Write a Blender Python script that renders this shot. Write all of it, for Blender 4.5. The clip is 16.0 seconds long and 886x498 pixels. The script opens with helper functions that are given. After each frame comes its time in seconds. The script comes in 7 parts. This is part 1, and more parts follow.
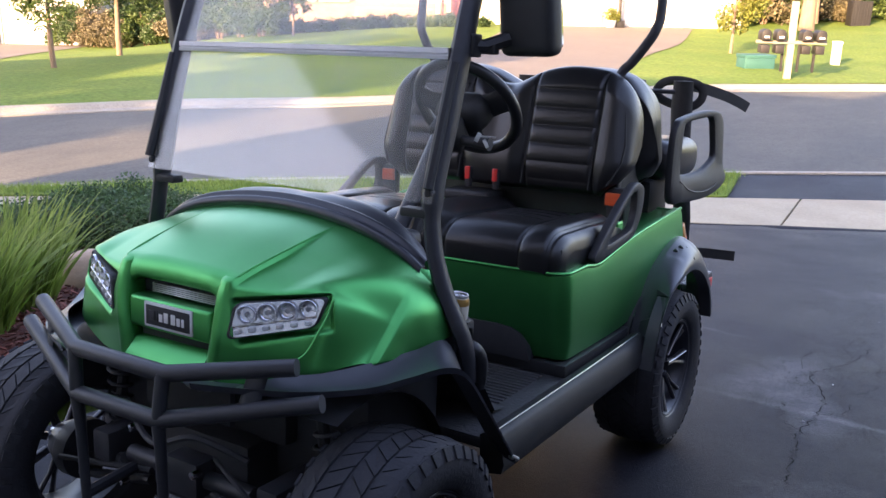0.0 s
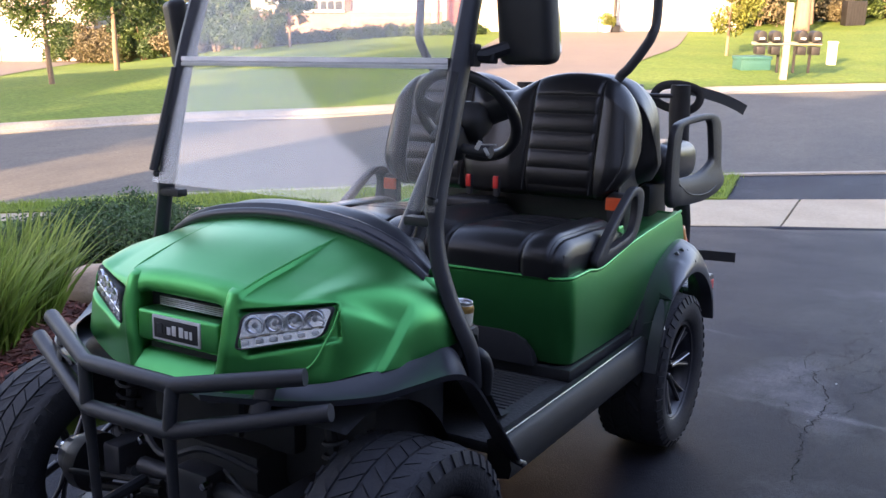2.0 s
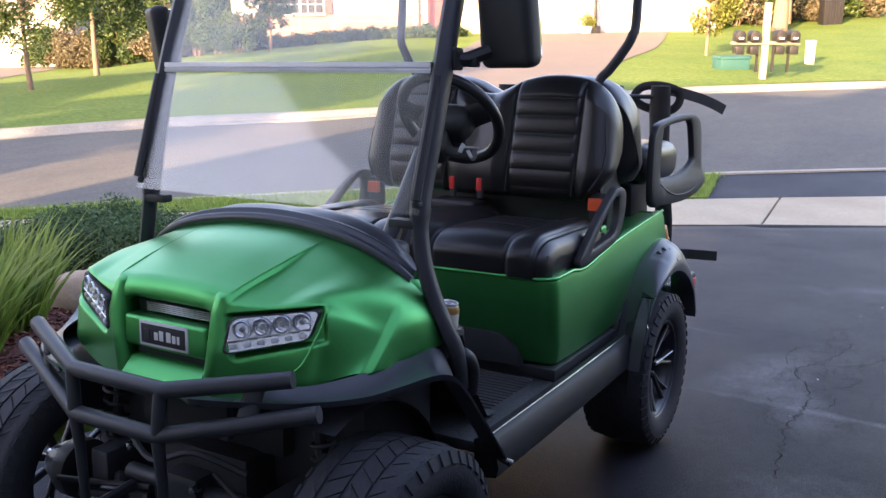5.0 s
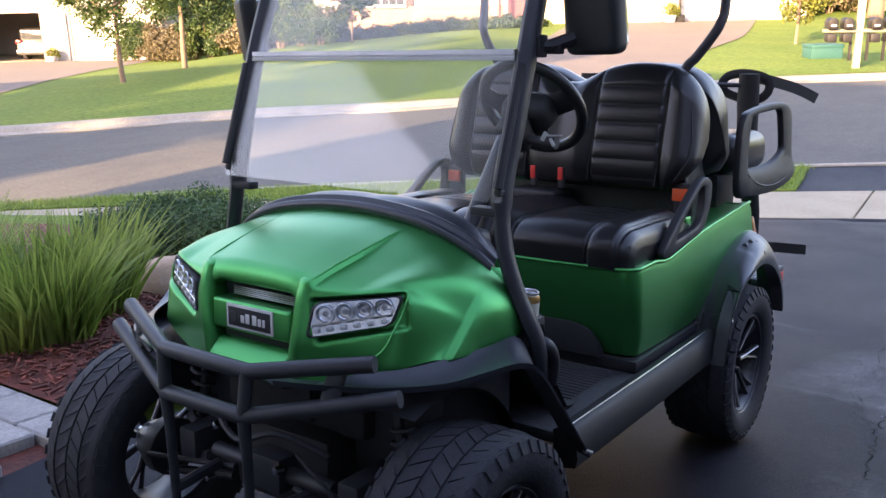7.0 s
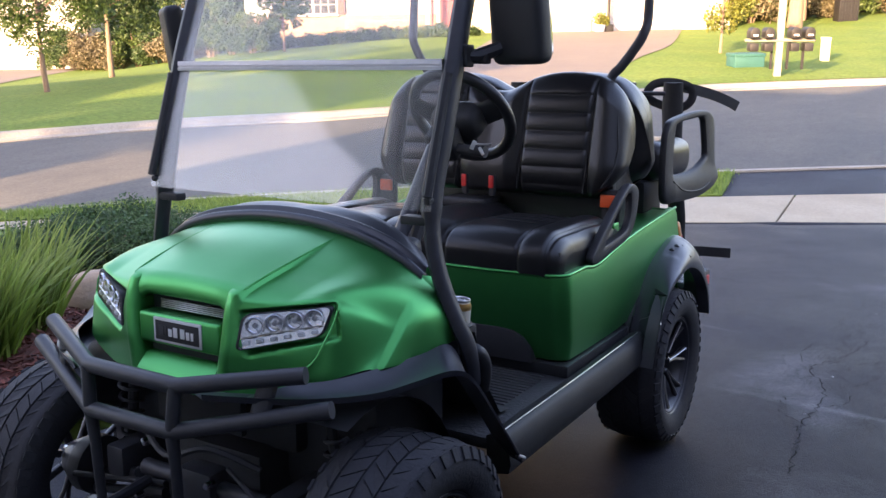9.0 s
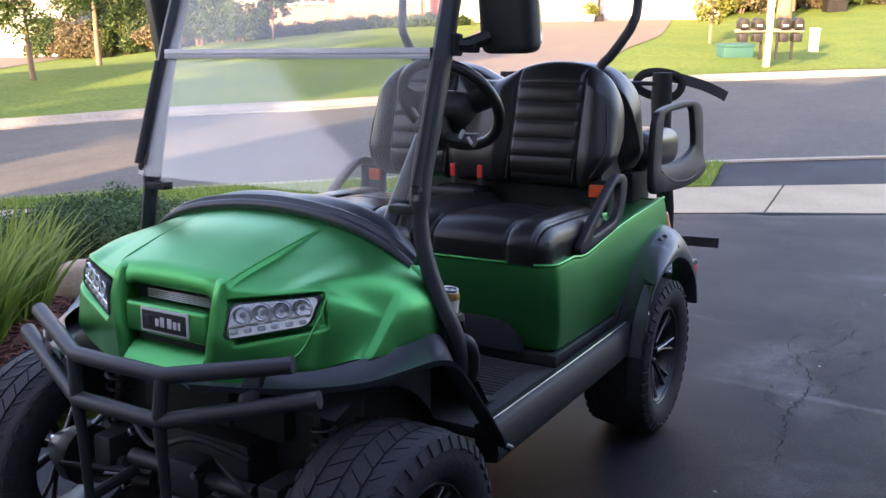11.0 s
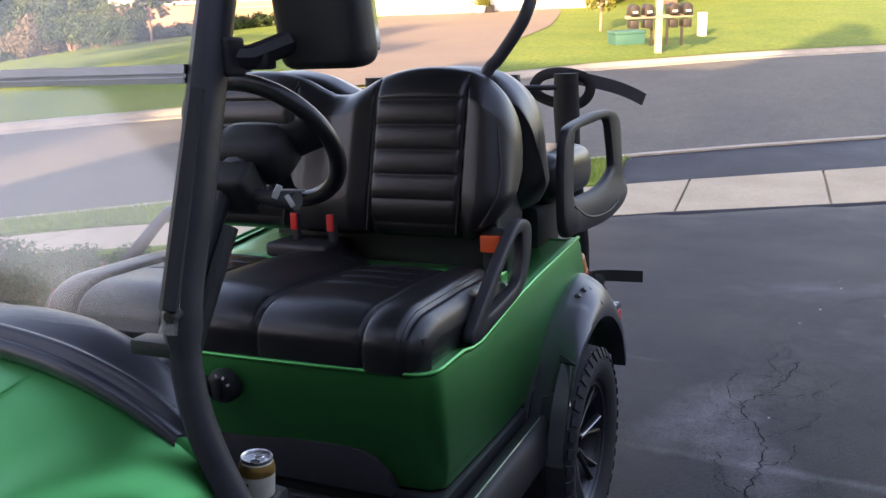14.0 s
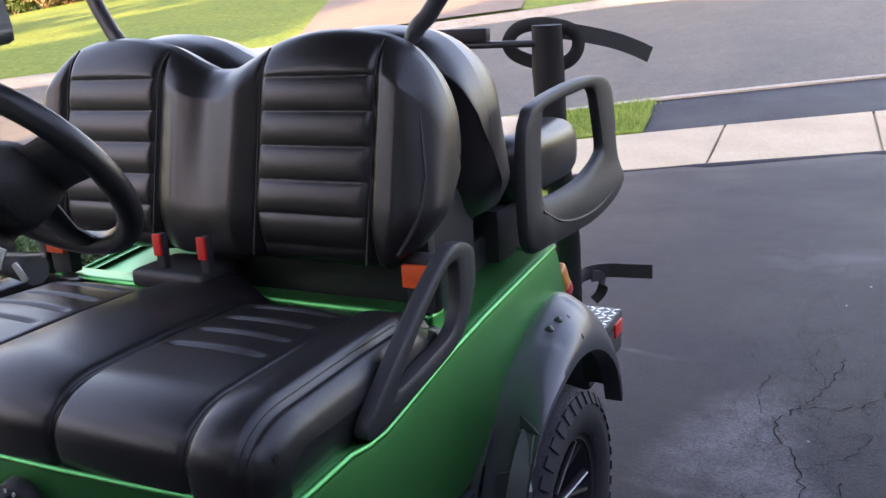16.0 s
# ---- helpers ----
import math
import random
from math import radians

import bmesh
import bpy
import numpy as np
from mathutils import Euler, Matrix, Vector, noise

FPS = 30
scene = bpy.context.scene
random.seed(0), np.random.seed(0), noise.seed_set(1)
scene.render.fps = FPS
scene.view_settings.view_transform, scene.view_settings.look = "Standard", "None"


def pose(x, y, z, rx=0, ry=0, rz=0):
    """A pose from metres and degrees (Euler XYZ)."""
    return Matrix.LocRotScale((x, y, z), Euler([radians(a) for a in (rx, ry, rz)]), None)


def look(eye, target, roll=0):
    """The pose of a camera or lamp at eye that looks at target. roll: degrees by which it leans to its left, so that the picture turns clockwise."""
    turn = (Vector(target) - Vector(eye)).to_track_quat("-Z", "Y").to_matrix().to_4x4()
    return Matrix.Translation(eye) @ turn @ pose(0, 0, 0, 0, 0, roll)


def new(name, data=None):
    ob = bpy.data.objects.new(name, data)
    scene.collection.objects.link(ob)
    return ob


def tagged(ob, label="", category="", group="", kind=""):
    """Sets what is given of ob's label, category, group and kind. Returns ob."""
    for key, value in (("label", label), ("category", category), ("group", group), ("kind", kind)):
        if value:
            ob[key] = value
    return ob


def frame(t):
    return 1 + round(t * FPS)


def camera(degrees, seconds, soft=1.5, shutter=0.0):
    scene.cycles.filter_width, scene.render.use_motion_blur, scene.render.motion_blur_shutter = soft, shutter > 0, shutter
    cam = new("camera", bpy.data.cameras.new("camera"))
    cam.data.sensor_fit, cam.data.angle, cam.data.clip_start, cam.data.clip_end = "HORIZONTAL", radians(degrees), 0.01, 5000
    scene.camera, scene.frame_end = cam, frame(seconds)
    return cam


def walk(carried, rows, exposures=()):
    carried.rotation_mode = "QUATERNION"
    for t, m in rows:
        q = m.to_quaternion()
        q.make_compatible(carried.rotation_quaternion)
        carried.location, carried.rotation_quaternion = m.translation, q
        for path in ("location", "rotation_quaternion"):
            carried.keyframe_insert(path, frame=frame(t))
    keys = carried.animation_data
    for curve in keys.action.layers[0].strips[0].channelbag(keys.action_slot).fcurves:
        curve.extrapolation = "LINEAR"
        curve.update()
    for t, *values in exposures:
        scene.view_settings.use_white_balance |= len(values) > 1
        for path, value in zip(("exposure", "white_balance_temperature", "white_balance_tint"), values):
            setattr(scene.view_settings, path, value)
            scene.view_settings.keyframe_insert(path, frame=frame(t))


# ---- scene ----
cam = camera(53.0, 16.0)
PATH = [
    (0, (1.482, -1.423, 1.315), (0.471, 0.258, 0.924), 2.4),
    (0.5, (1.485, -1.429, 1.316), (0.457, 0.242, 0.925), 2.1),
    (1, (1.486, -1.432, 1.318), (0.455, 0.237, 0.928), 1.6),
    (1.5, (1.485, -1.436, 1.32), (0.468, 0.243, 0.939), 1.3),
    (2, (1.486, -1.444, 1.319), (0.472, 0.239, 0.945), 1.2),
    (2.5, (1.486, -1.452, 1.324), (0.492, 0.244, 0.958), 1.1),
    (3, (1.495, -1.472, 1.325), (0.526, 0.241, 0.969), 0.6),
    (5.5, (1.494, -1.458, 1.32), (0.503, 0.238, 0.943), 0.7),
    (6, (1.493, -1.453, 1.318), (0.491, 0.234, 0.933), 0.6),
    (6.5, (1.5, -1.451, 1.319), (0.453, 0.209, 0.935), 0.2),
    (7, (1.487, -1.469, 1.314), (0.36, 0.136, 0.925), 0.4),
    (7.5, (1.486, -1.47, 1.314), (0.385, 0.153, 0.926), 0.5),
    (8, (1.494, -1.469, 1.317), (0.464, 0.203, 0.937), 0.5),
    (10.5, (1.504, -1.465, 1.315), (0.505, 0.228, 0.946), 0.4),
    (11, (1.503, -1.462, 1.315), (0.516, 0.232, 0.923), 0.5),
    (11.5, (1.511, -1.419, 1.311), (0.565, 0.281, 0.851), -0.3),
    (11.8, (1.488, -1.353, 1.314), (0.612, 0.385, 0.851), -0.5),
    (12, (1.453, -1.3, 1.318), (0.651, 0.47, 0.846), -0.9),
    (12.2, (1.412, -1.247, 1.323), (0.695, 0.567, 0.878), -1.73),
    (12.5, (1.353, -1.17, 1.328), (0.715, 0.664, 0.85), -2.6),
    (12.8, (1.315, -1.095, 1.328), (0.605, 0.713, 0.854), -3.33),
    (13, (1.298, -1.032, 1.332), (0.505, 0.749, 0.883), -3.7),
    (13.2, (1.283, -0.950, 1.340), (0.434, 0.820, 0.958), -3.09),
    (13.5, (1.264, -0.818, 1.353), (0.372, 0.94, 1.019), -2.0),
    (14, (1.216, -0.634, 1.358), (0.418, 1.154, 0.952), -1.6),
    (14.5, (1.139, -0.443, 1.38), (0.432, 1.371, 0.921), -3.9),
    (15, (1.145, -0.28, 1.386), (0.371, 1.501, 0.905), -4.3),
    (15.5, (1.193, -0.075, 1.396), (0.298, 1.651, 0.925), -2.8),
    (16, (1.177, 0.042, 1.389), (0.309, 1.763, 0.856), -3.3),
]
# the driveway falls to the street: the cart's own frame is tipped about its rear axle
PIVOT = Vector((0.0, 1.68, 0.0))
TIP = Matrix.Translation(PIVOT) @ Vector((0.02866, -0.08417, 0.99604)).rotation_difference(Vector((0, 0, 1))).to_matrix().to_4x4() @ Matrix.Translation(-PIVOT)
walk(cam, [(t, TIP @ look(eye, target, roll)) for t, eye, target, roll in PATH], [(0.0, 2.92, 6850.0, 31.0), (11.5, 2.89, 6850.0, 31.0), (12.0, 3.30, 7300.0, 31.0), (12.5, 3.15, 7450.0, 31.0), (13.0, 2.98, 7300.0, 30.0), (13.2, 3.14, 7300.0, 30.0), (13.5, 2.74, 7350.0, 30.0), (14.3, 2.73, 7450.0, 32.0), (15.0, 3.33, 7600.0, 33.0), (15.5, 3.20, 7650.0, 33.0), (16.0, 3.26, 7550.0, 33.0)])

# ---- light: a low evening sun from behind the house, clear sky ----
SUN_EL, SUN_AZ = 15.0, 182.0   # azimuth clockwise from +y
world = bpy.data.worlds.new("sky")
scene.world = world
world.use_nodes = True
wn = world.node_tree.nodes
sky = wn.new("ShaderNodeTexSky")
sky.sky_type, sky.sun_disc = "NISHITA", False
sky.sun_elevation, sky.sun_rotation = radians(SUN_EL), radians(SUN_AZ)
sky.air_density, sky.dust_density = 1.0, 2.5
world.node_tree.links.new(sky.outputs[0], wn["Background"].inputs[0])
wn["Background"].inputs[1].default_value = 0.15
sun = new("sun", bpy.data.lights.new("sun", "SUN"))
sun.data.energy, sun.data.angle, sun.data.color = 4.2, radians(0.6), (1.0, 0.73, 0.39)
az, el = radians(SUN_AZ), radians(SUN_EL)
sun.matrix_world = look((0, 0, 40), (-math.sin(az) * math.cos(el), -math.cos(az) * math.cos(el), 40 - math.sin(el)))


# ---- materials ----
def surf(name, c1, c2=None, scale=6.0, rough=0.5, metal=0.0, bump=0.0, bscale=80.0, coat=0.0, spec=0.5, rvar=0.12, big=None, island=0.0, stretch=(1, 1, 1)):
    """A procedural surface: two colours mixed by noise at two scales, with relief and uneven gloss."""
    m = bpy.data.materials.new(name)
    m.use_nodes = True
    nt = m.node_tree
    n, link = nt.nodes, nt.links.new
    p = n["Principled BSDF"]
    c2 = c2 or tuple(v * 0.7 for v in c1)
    tc, mp = n.new("ShaderNodeTexCoord"), n.new("ShaderNodeMapping")
    mp.inputs["Scale"].default_value = stretch
    link(tc.outputs["Object"], mp.inputs[0])
    fine, coarse = n.new("ShaderNodeTexNoise"), n.new("ShaderNodeTexNoise")
    fine.inputs["Scale"].default_value, fine.inputs["Detail"].default_value = scale * 7, 6
    coarse.inputs["Scale"].default_value, coarse.inputs["Detail"].default_value = scale, 4
    for t in (fine, coarse):
        link(mp.outputs[0], t.inputs["Vector"])
    add = n.new("ShaderNodeMath")
    add.operation = "MULTIPLY_ADD"
    add.inputs[1].default_value = 0.45
    link(fine.outputs[0], add.inputs[0])
    link(coarse.outputs[0], add.inputs[2])
    ramp = n.new("ShaderNodeMapRange")
    ramp.inputs[1].default_value, ramp.inputs[2].default_value = 0.5, 0.95
    link(add.outputs[0], ramp.inputs[0])
    mix = n.new("ShaderNodeMix")
    mix.data_type = "RGBA"
    mix.inputs[6].default_value, mix.inputs[7].default_value = (*c1, 1), (*c2, 1)
    link(ramp.outputs[0], mix.inputs[0])
    out = mix.outputs[2]
    if island:
        geo, hsv = n.new("ShaderNodeNewGeometry"), n.new("ShaderNodeHueSaturation")
        mr = n.new("ShaderNodeMapRange")
        mr.inputs[3].default_value, mr.inputs[4].default_value = 1 - island, 1 + island
        link(geo.outputs["Random Per Island"], mr.inputs[0])
        link(mr.outputs[0], hsv.inputs["Value"])
        link(out, hsv.inputs["Color"])
        out = hsv.outputs[0]
    link(out, p.inputs["Base Color"])
    rr = n.new("ShaderNodeMapRange")
    rr.inputs[3].default_value, rr.inputs[4].default_value = max(0.02, rough - rvar), min(1, rough + rvar)
    link(coarse.outputs[0], rr.inputs[0])
    link(rr.outputs[0], p.inputs["Roughness"])
    p.inputs["Metallic"].default_value = metal
    p.inputs["Coat Weight"].default_value = coat
    p.inputs["Coat Roughness"].default_value = 0.34
    p.inputs["Specular IOR Level"].default_value = spec
    if bump:
        bt, bp = n.new("ShaderNodeTexNoise"), n.new("ShaderNodeBump")
        bt.inputs["Scale"].default_value, bt.inputs["Detail"].default_value = bscale, 5
        link(mp.outputs[0], bt.inputs["Vector"])
        bp.inputs["Strength"].default_value, bp.inputs["Distance"].default_value = bump, 0.01
        link(bt.outputs[0], bp.inputs["Height"])
        link(bp.outputs[0], p.inputs["Normal"])
    return m


def glass_mat(name, tint, gloss, rough=0.02, haze=0.0):
    """Thin clear sheet: light goes straight through, with a sharp reflection that grows to grazing."""
    m = bpy.data.materials.new(name)
    m.use_nodes = True
    nt = m.node_tree
    n, link = nt.nodes, nt.links.new
    n.remove(n["Principled BSDF"])
    tr, gl, mx = n.new("ShaderNodeBsdfTransparent"), n.new("ShaderNodeBsdfGlossy"), n.new("ShaderNodeMixShader")
    lw, pw, ma = n.new("ShaderNodeLayerWeight"), n.new("ShaderNodeMath"), n.new("ShaderNodeMath")
    pw.operation, ma.operation = "POWER", "MULTIPLY_ADD"
    pw.inputs[1].default_value, ma.inputs[1].default_value, ma.inputs[2].default_value = 4.0, 0.8, gloss
    link(lw.outputs["Facing"], pw.inputs[0])
    link(pw.outputs[0], ma.inputs[0])
    tr.inputs[0].default_value = (*tint, 1)
    gl.inputs["Roughness"].default_value = rough
    link(ma.outputs[0], mx.inputs[0])
    link(tr.outputs[0], mx.inputs[1])
    link(gl.outputs[0], mx.inputs[2])
    out = mx.outputs[0]
    if haze:
        # a film of dust in cloudy streaks; its pale colour also imitates reflected haze
        df, m2, no, mr = n.new("ShaderNodeBsdfDiffuse"), n.new("ShaderNodeMixShader"), n.new("ShaderNodeTexNoise"), n.new("ShaderNodeMapRange")
        tc, mp = n.new("ShaderNodeTexCoord"), n.new("ShaderNodeMapping")
        mp.inputs["Rotation"].default_value, mp.inputs["Scale"].default_value = (0, radians(38), 0), (9.0, 9.0, 1.6)
        link(tc.outputs["Object"], mp.inputs[0])
        link(mp.outputs[0], no.inputs["Vector"])
        no.inputs["Scale"].default_value, no.inputs["Detail"].default_value = 1.0, 5.0
        mr.inputs[1].default_value, mr.inputs[2].default_value, mr.inputs[3].default_value, mr.inputs[4].default_value = 0.35, 0.7, haze * 0.5, haze * 1.7
        link(no.outputs[0], mr.inputs[0])
        df.inputs[0].default_value = (0.80, 0.78, 0.74, 1)
        link(mr.outputs[0], m2.inputs[0])
        link(out, m2.inputs[1])
        link(df.outputs[0], m2.inputs[2])
        out = m2.outputs[0]
    link(out, n["Material Output"].inputs[0])
    return m


def leaf_mat(name, c1, c2, trans=0.35):
    m = surf(name, c1, c2, scale=0.8, rough=0.55, island=0.35, rvar=0.1)
    nt = m.node_tree
    p = nt.nodes["Principled BSDF"]
    tl, mx = nt.nodes.new("ShaderNodeBsdfTranslucent"), nt.nodes.new("ShaderNodeMixShader")
    mx.inputs[0].default_value = trans
    nt.links.new(p.inputs["Base Color"].links[0].from_socket, tl.inputs[0])
    nt.links.new(p.outputs[0], mx.inputs[1])
    nt.links.new(tl.outputs[0], mx.inputs[2])
    nt.links.new(mx.outputs[0], nt.nodes["Material Output"].inputs[0])
    return m


PAINT = surf("green_paint", (0.030, 0.325, 0.080), (0.037, 0.365, 0.091), scale=3, rough=0.42, metal=0.93, coat=0.46, rvar=0.04, bump=0.015, bscale=900)
PLASTIC = surf("black_plastic", (0.018, 0.0182, 0.0205), (0.025, 0.0253, 0.0280), scale=5, rough=0.5, spec=0.32, bump=0.12, bscale=500)
GLOSSY = surf("satin_black_plastic", (0.023, 0.024, 0.031), (0.033, 0.034, 0.042), scale=4, rough=0.36, bump=0.03, bscale=300)
STEEL_BLACK = surf("powder_coat_black", (0.026, 0.0265, 0.032), (0.037, 0.0375, 0.044), scale=7, rough=0.46, spec=0.42, bump=0.06, bscale=600)
VINYL = surf("black_vinyl", (0.0115, 0.0111, 0.0120), (0.0165, 0.0159, 0.0170), scale=6, rough=0.33, spec=0.40, bump=0.06, bscale=260, rvar=0.06)
SEAM = surf("seam_black", (0.010, 0.010, 0.0115), scale=9, rough=0.7)
RUBBER = surf("tyre_rubber", (0.026, 0.026, 0.031), (0.037, 0.0368, 0.042), scale=8, rough=0.72, spec=0.28, bump=0.2, bscale=120)
MAT_RUBBER = surf("floor_mat_rubber", (0.022, 0.022, 0.025), (0.034, 0.0335, 0.035), scale=9, rough=0.6, bump=0.3, bscale=90)
SILL = surf("rocker_plastic", (0.018, 0.0176, 0.0186), (0.026, 0.0255, 0.0266), scale=6, rough=0.5, bump=0.15, bscale=350, spec=0.25)
FLARE = surf("satin_flare_plastic", (0.036, 0.037, 0.044), (0.048, 0.049, 0.057), scale=6, rough=0.34, spec=0.6, bump=0.04, bscale=300)
CHROME = surf("chrome", (0.75, 0.76, 0.78), (0.6, 0.6, 0.62), scale=8, rough=0.12, metal=1.0, rvar=0.06)
ALU = surf("aluminium", (0.62, 0.62, 0.62), (0.45, 0.45, 0.45), scale=12, rough=0.35, metal=1.0)
REFLECTOR = surf("lamp_reflector", (0.86, 0.87, 0.90), (0.72, 0.73, 0.76), scale=30, rough=0.17, metal=0.9)
LENS = glass_mat("lamp_lens", (0.95, 0.96, 0.98), 0.04)
SHIELD = glass_mat("acrylic_windshield", (0.955, 0.97, 0.98), 0.042, 0.08, 0.06)
PANE = surf("window_pane", (0.03, 0.035, 0.04), (0.05, 0.055, 0.06), scale=2, rough=0.08, spec=0.7, rvar=0.03)
RED = surf("red_plastic", (0.70, 0.025, 0.02), (0.55, 0.02, 0.015), scale=12, rough=0.4)
ORANGE = surf("orange_plastic", (0.78, 0.10, 0.02), (0.65, 0.08, 0.015), scale=12, rough=0.4)
LED_CORE = surf("smoked_lens", (0.24, 0.24, 0.25), (0.32, 0.32, 0.33), scale=30, rough=0.12, coat=0.6)
AMBER = surf("amber_lens", (0.75, 0.28, 0.05), (0.6, 0.2, 0.04), scale=9, rough=0.2, coat=0.5)
WEB = surf("black_webbing", (0.014, 0.014, 0.015), (0.026, 0.026, 0.027), scale=30, rough=0.8, bump=0.3, bscale=400)
WHITE = surf("white_lettering", (0.7, 0.7, 0.7), (0.6, 0.6, 0.6), rough=0.4)
CREAM = surf("cream_can", (0.62, 0.56, 0.44), (0.7, 0.66, 0.55), scale=20, rough=0.35, metal=0.2)
GOLD = surf("gold_band", (0.55, 0.33, 0.10), (0.45, 0.25, 0.08), scale=20, rough=0.3, metal=0.8)
DARK = surf("dark_ink", (0.033, 0.033, 0.037), rough=0.6, spec=0.3)

ASPHALT = surf("driveway_asphalt", (0.0064, 0.0066, 0.0110), (0.0195, 0.0193, 0.0265), scale=1.6, rough=0.55, bump=0.30, bscale=190, spec=0.10, rvar=0.16)
# pale dusty stains with ragged shapes on the old sealant
nt = ASPHALT.node_tree
mixn = nt.nodes.new("ShaderNodeMix")
mixn.data_type = "RGBA"
mixn.inputs[7].default_value = (0.13, 0.127, 0.14, 1)
base_in = nt.nodes["Principled BSDF"].inputs["Base Color"]
nt.links.new(base_in.links[0].from_socket, mixn.inputs[6])
tcn = nt.nodes.new("ShaderNodeTexCoord")
total = None
for (cx, cy, rx, ry, turn, amount) in ((0.80, 2.75, 0.30, 0.75, -18, 0.62), (1.02, 2.35, 0.22, 0.55, 12, 0.6), (1.45, 2.30, 1.0, 0.05, -4, 0.5), (1.10, 1.45, 0.5, 0.5, 0, 0.35), (0.30, 3.35, 0.7, 0.06, -12, 0.35), (2.0, 4.0, 1.6, 1.0, 10, 0.42), (1.9, 1.9, 0.9, 0.9, 0, 0.36), (1.2, 4.9, 1.4, 0.5, 20, 0.38)):
    mpn = nt.nodes.new("ShaderNodeMapping")
    mpn.vector_type = "TEXTURE"
    mpn.inputs["Location"].default_value, mpn.inputs["Rotation"].default_value, mpn.inputs["Scale"].default_value = (cx, cy, 0), (0, 0, radians(turn)), (rx, ry, 50)
    nt.links.new(tcn.outputs["Object"], mpn.inputs[0])
    gr = nt.nodes.new("ShaderNodeTexGradient")
    gr.gradient_type = "SPHERICAL"
    nt.links.new(mpn.outputs[0], gr.inputs[0])
    mm = nt.nodes.new("ShaderNodeMath")
    mm.operation = "MULTIPLY_ADD"
    mm.inputs[1].default_value = amount
    nt.links.new(gr.outputs["Fac"], mm.inputs[0])
    if total is None:
        mm.inputs[2].default_value = 0.0
    else:
        nt.links.new(total, mm.inputs[2])
    total = mm.outputs[0]
ragged = nt.nodes.new("ShaderNodeTexNoise")
ragged.inputs["Scale"].default_value, ragged.inputs["Detail"].default_value, ragged.inputs["Roughness"].default_value = 5.0, 9.0, 0.72
nt.links.new(tcn.outputs["Object"], ragged.inputs["Vector"])
prod, thr = nt.nodes.new("ShaderNodeMath"), nt.nodes.new("ShaderNodeMapRange")
prod.operation = "MULTIPLY"
nt.links.new(total, prod.inputs[0])
nt.links.new(ragged.outputs[0], prod.inputs[1])
thr.inputs[1].default_value, thr.inputs[2].default_value, thr.inputs[4].default_value = 0.10, 0.42, 0.75
nt.links.new(prod.outputs[0], thr.inputs[0])
nt.links.new(thr.outputs[0], mixn.inputs[0])
nt.links.new(mixn.outputs[2], base_in)
TARMAC = surf("road_asphalt", (0.049, 0.0485, 0.042), (0.086, 0.084, 0.071), scale=0.9, rough=0.85, stretch=(1.0, 0.45, 1.0), bump=0.4, bscale=60)
CONCRETE = surf("pavement_concrete", (0.348, 0.300, 0.212), (0.282, 0.243, 0.171), scale=1.5, rough=0.85, bump=0.3, bscale=90)
KERB = surf("kerb_concrete", (0.295, 0.275, 0.232), (0.23, 0.214, 0.180), scale=2.0, rough=0.85, bump=0.3, bscale=70)
LAWN = surf("lawn_grass", (0.080, 0.136, 0.022), (0.126, 0.172, 0.034), scale=0.6, rough=0.9, bump=0.8, bscale=28, spec=0.15)
FARDRIVE = surf("neighbour_drive", (0.112, 0.092, 0.073), (0.140, 0.117, 0.094), scale=0.4, rough=0.9, bump=0.3, bscale=40)
MULCH = surf("red_mulch", (0.16, 0.035, 0.022), (0.07, 0.025, 0.018), scale=14, rough=0.9, bump=1.0, bscale=60)
CHIP = surf("mulch_chip", (0.20, 0.055, 0.035), (0.10, 0.035, 0.028), scale=20, rough=0.85, island=0.55)
PAVER = surf("grey_paver", (0.36, 0.345, 0.325), (0.25, 0.24, 0.23), scale=4, rough=0.85, bump=0.4, bscale=80)
RAIL = surf("pale_rail", (0.66, 0.66, 0.68), (0.56, 0.56, 0.58), scale=9, rough=0.35, metal=0.2)
STONE = surf("tan_boulder", (0.42, 0.29, 0.19), (0.30, 0.22, 0.16), scale=6, rough=0.85, bump=0.6, bscale=30)
ROCK = surf("pale_rock", (0.42, 0.42, 0.43), (0.28, 0.28, 0.30), scale=8, rough=0.85, bump=0.5, bscale=40)
BLADE = leaf_mat("grass_blade", (0.122, 0.212, 0.030), (0.255, 0.32, 0.072), 0.45)
SHRUB = leaf_mat("juniper_leaf", (0.022, 0.065, 0.018), (0.045, 0.10, 0.028), 0.2)
LEAF = leaf_mat("tree_leaf", (0.036, 0.072, 0.014), (0.072, 0.108, 0.022), 0.35)
LEAF_DARK = leaf_mat("dark_leaf", (0.024, 0.052, 0.015), (0.044, 0.080, 0.020), 0.3)
LEAF_GOLD = leaf_mat("bright_leaf", (0.115, 0.137, 0.020), (0.172, 0.18, 0.037), 0.35)
LEAF_DRY = leaf_mat("dry_leaf", (0.098, 0.086, 0.046), (0.138, 0.116, 0.064), 0.3)
BARK = surf("bark", (0.22, 0.15, 0.10), (0.14, 0.10, 0.07), scale=10, rough=0.9, bump=0.8, bscale=40, stretch=(1, 1, 0.2))
SOFFIT = surf("soffit_board", (0.46, 0.44, 0.42), (0.38, 0.365, 0.345), scale=2.0, rough=0.7, stretch=(1, 8, 1))
SIDING = surf("white_siding", (0.39, 0.368, 0.335), (0.35, 0.33, 0.30), scale=1.0, rough=0.7)
DOORWHITE = surf("white_garage_door", (0.45, 0.435, 0.41), (0.41, 0.395, 0.375), scale=1.0, rough=0.5)
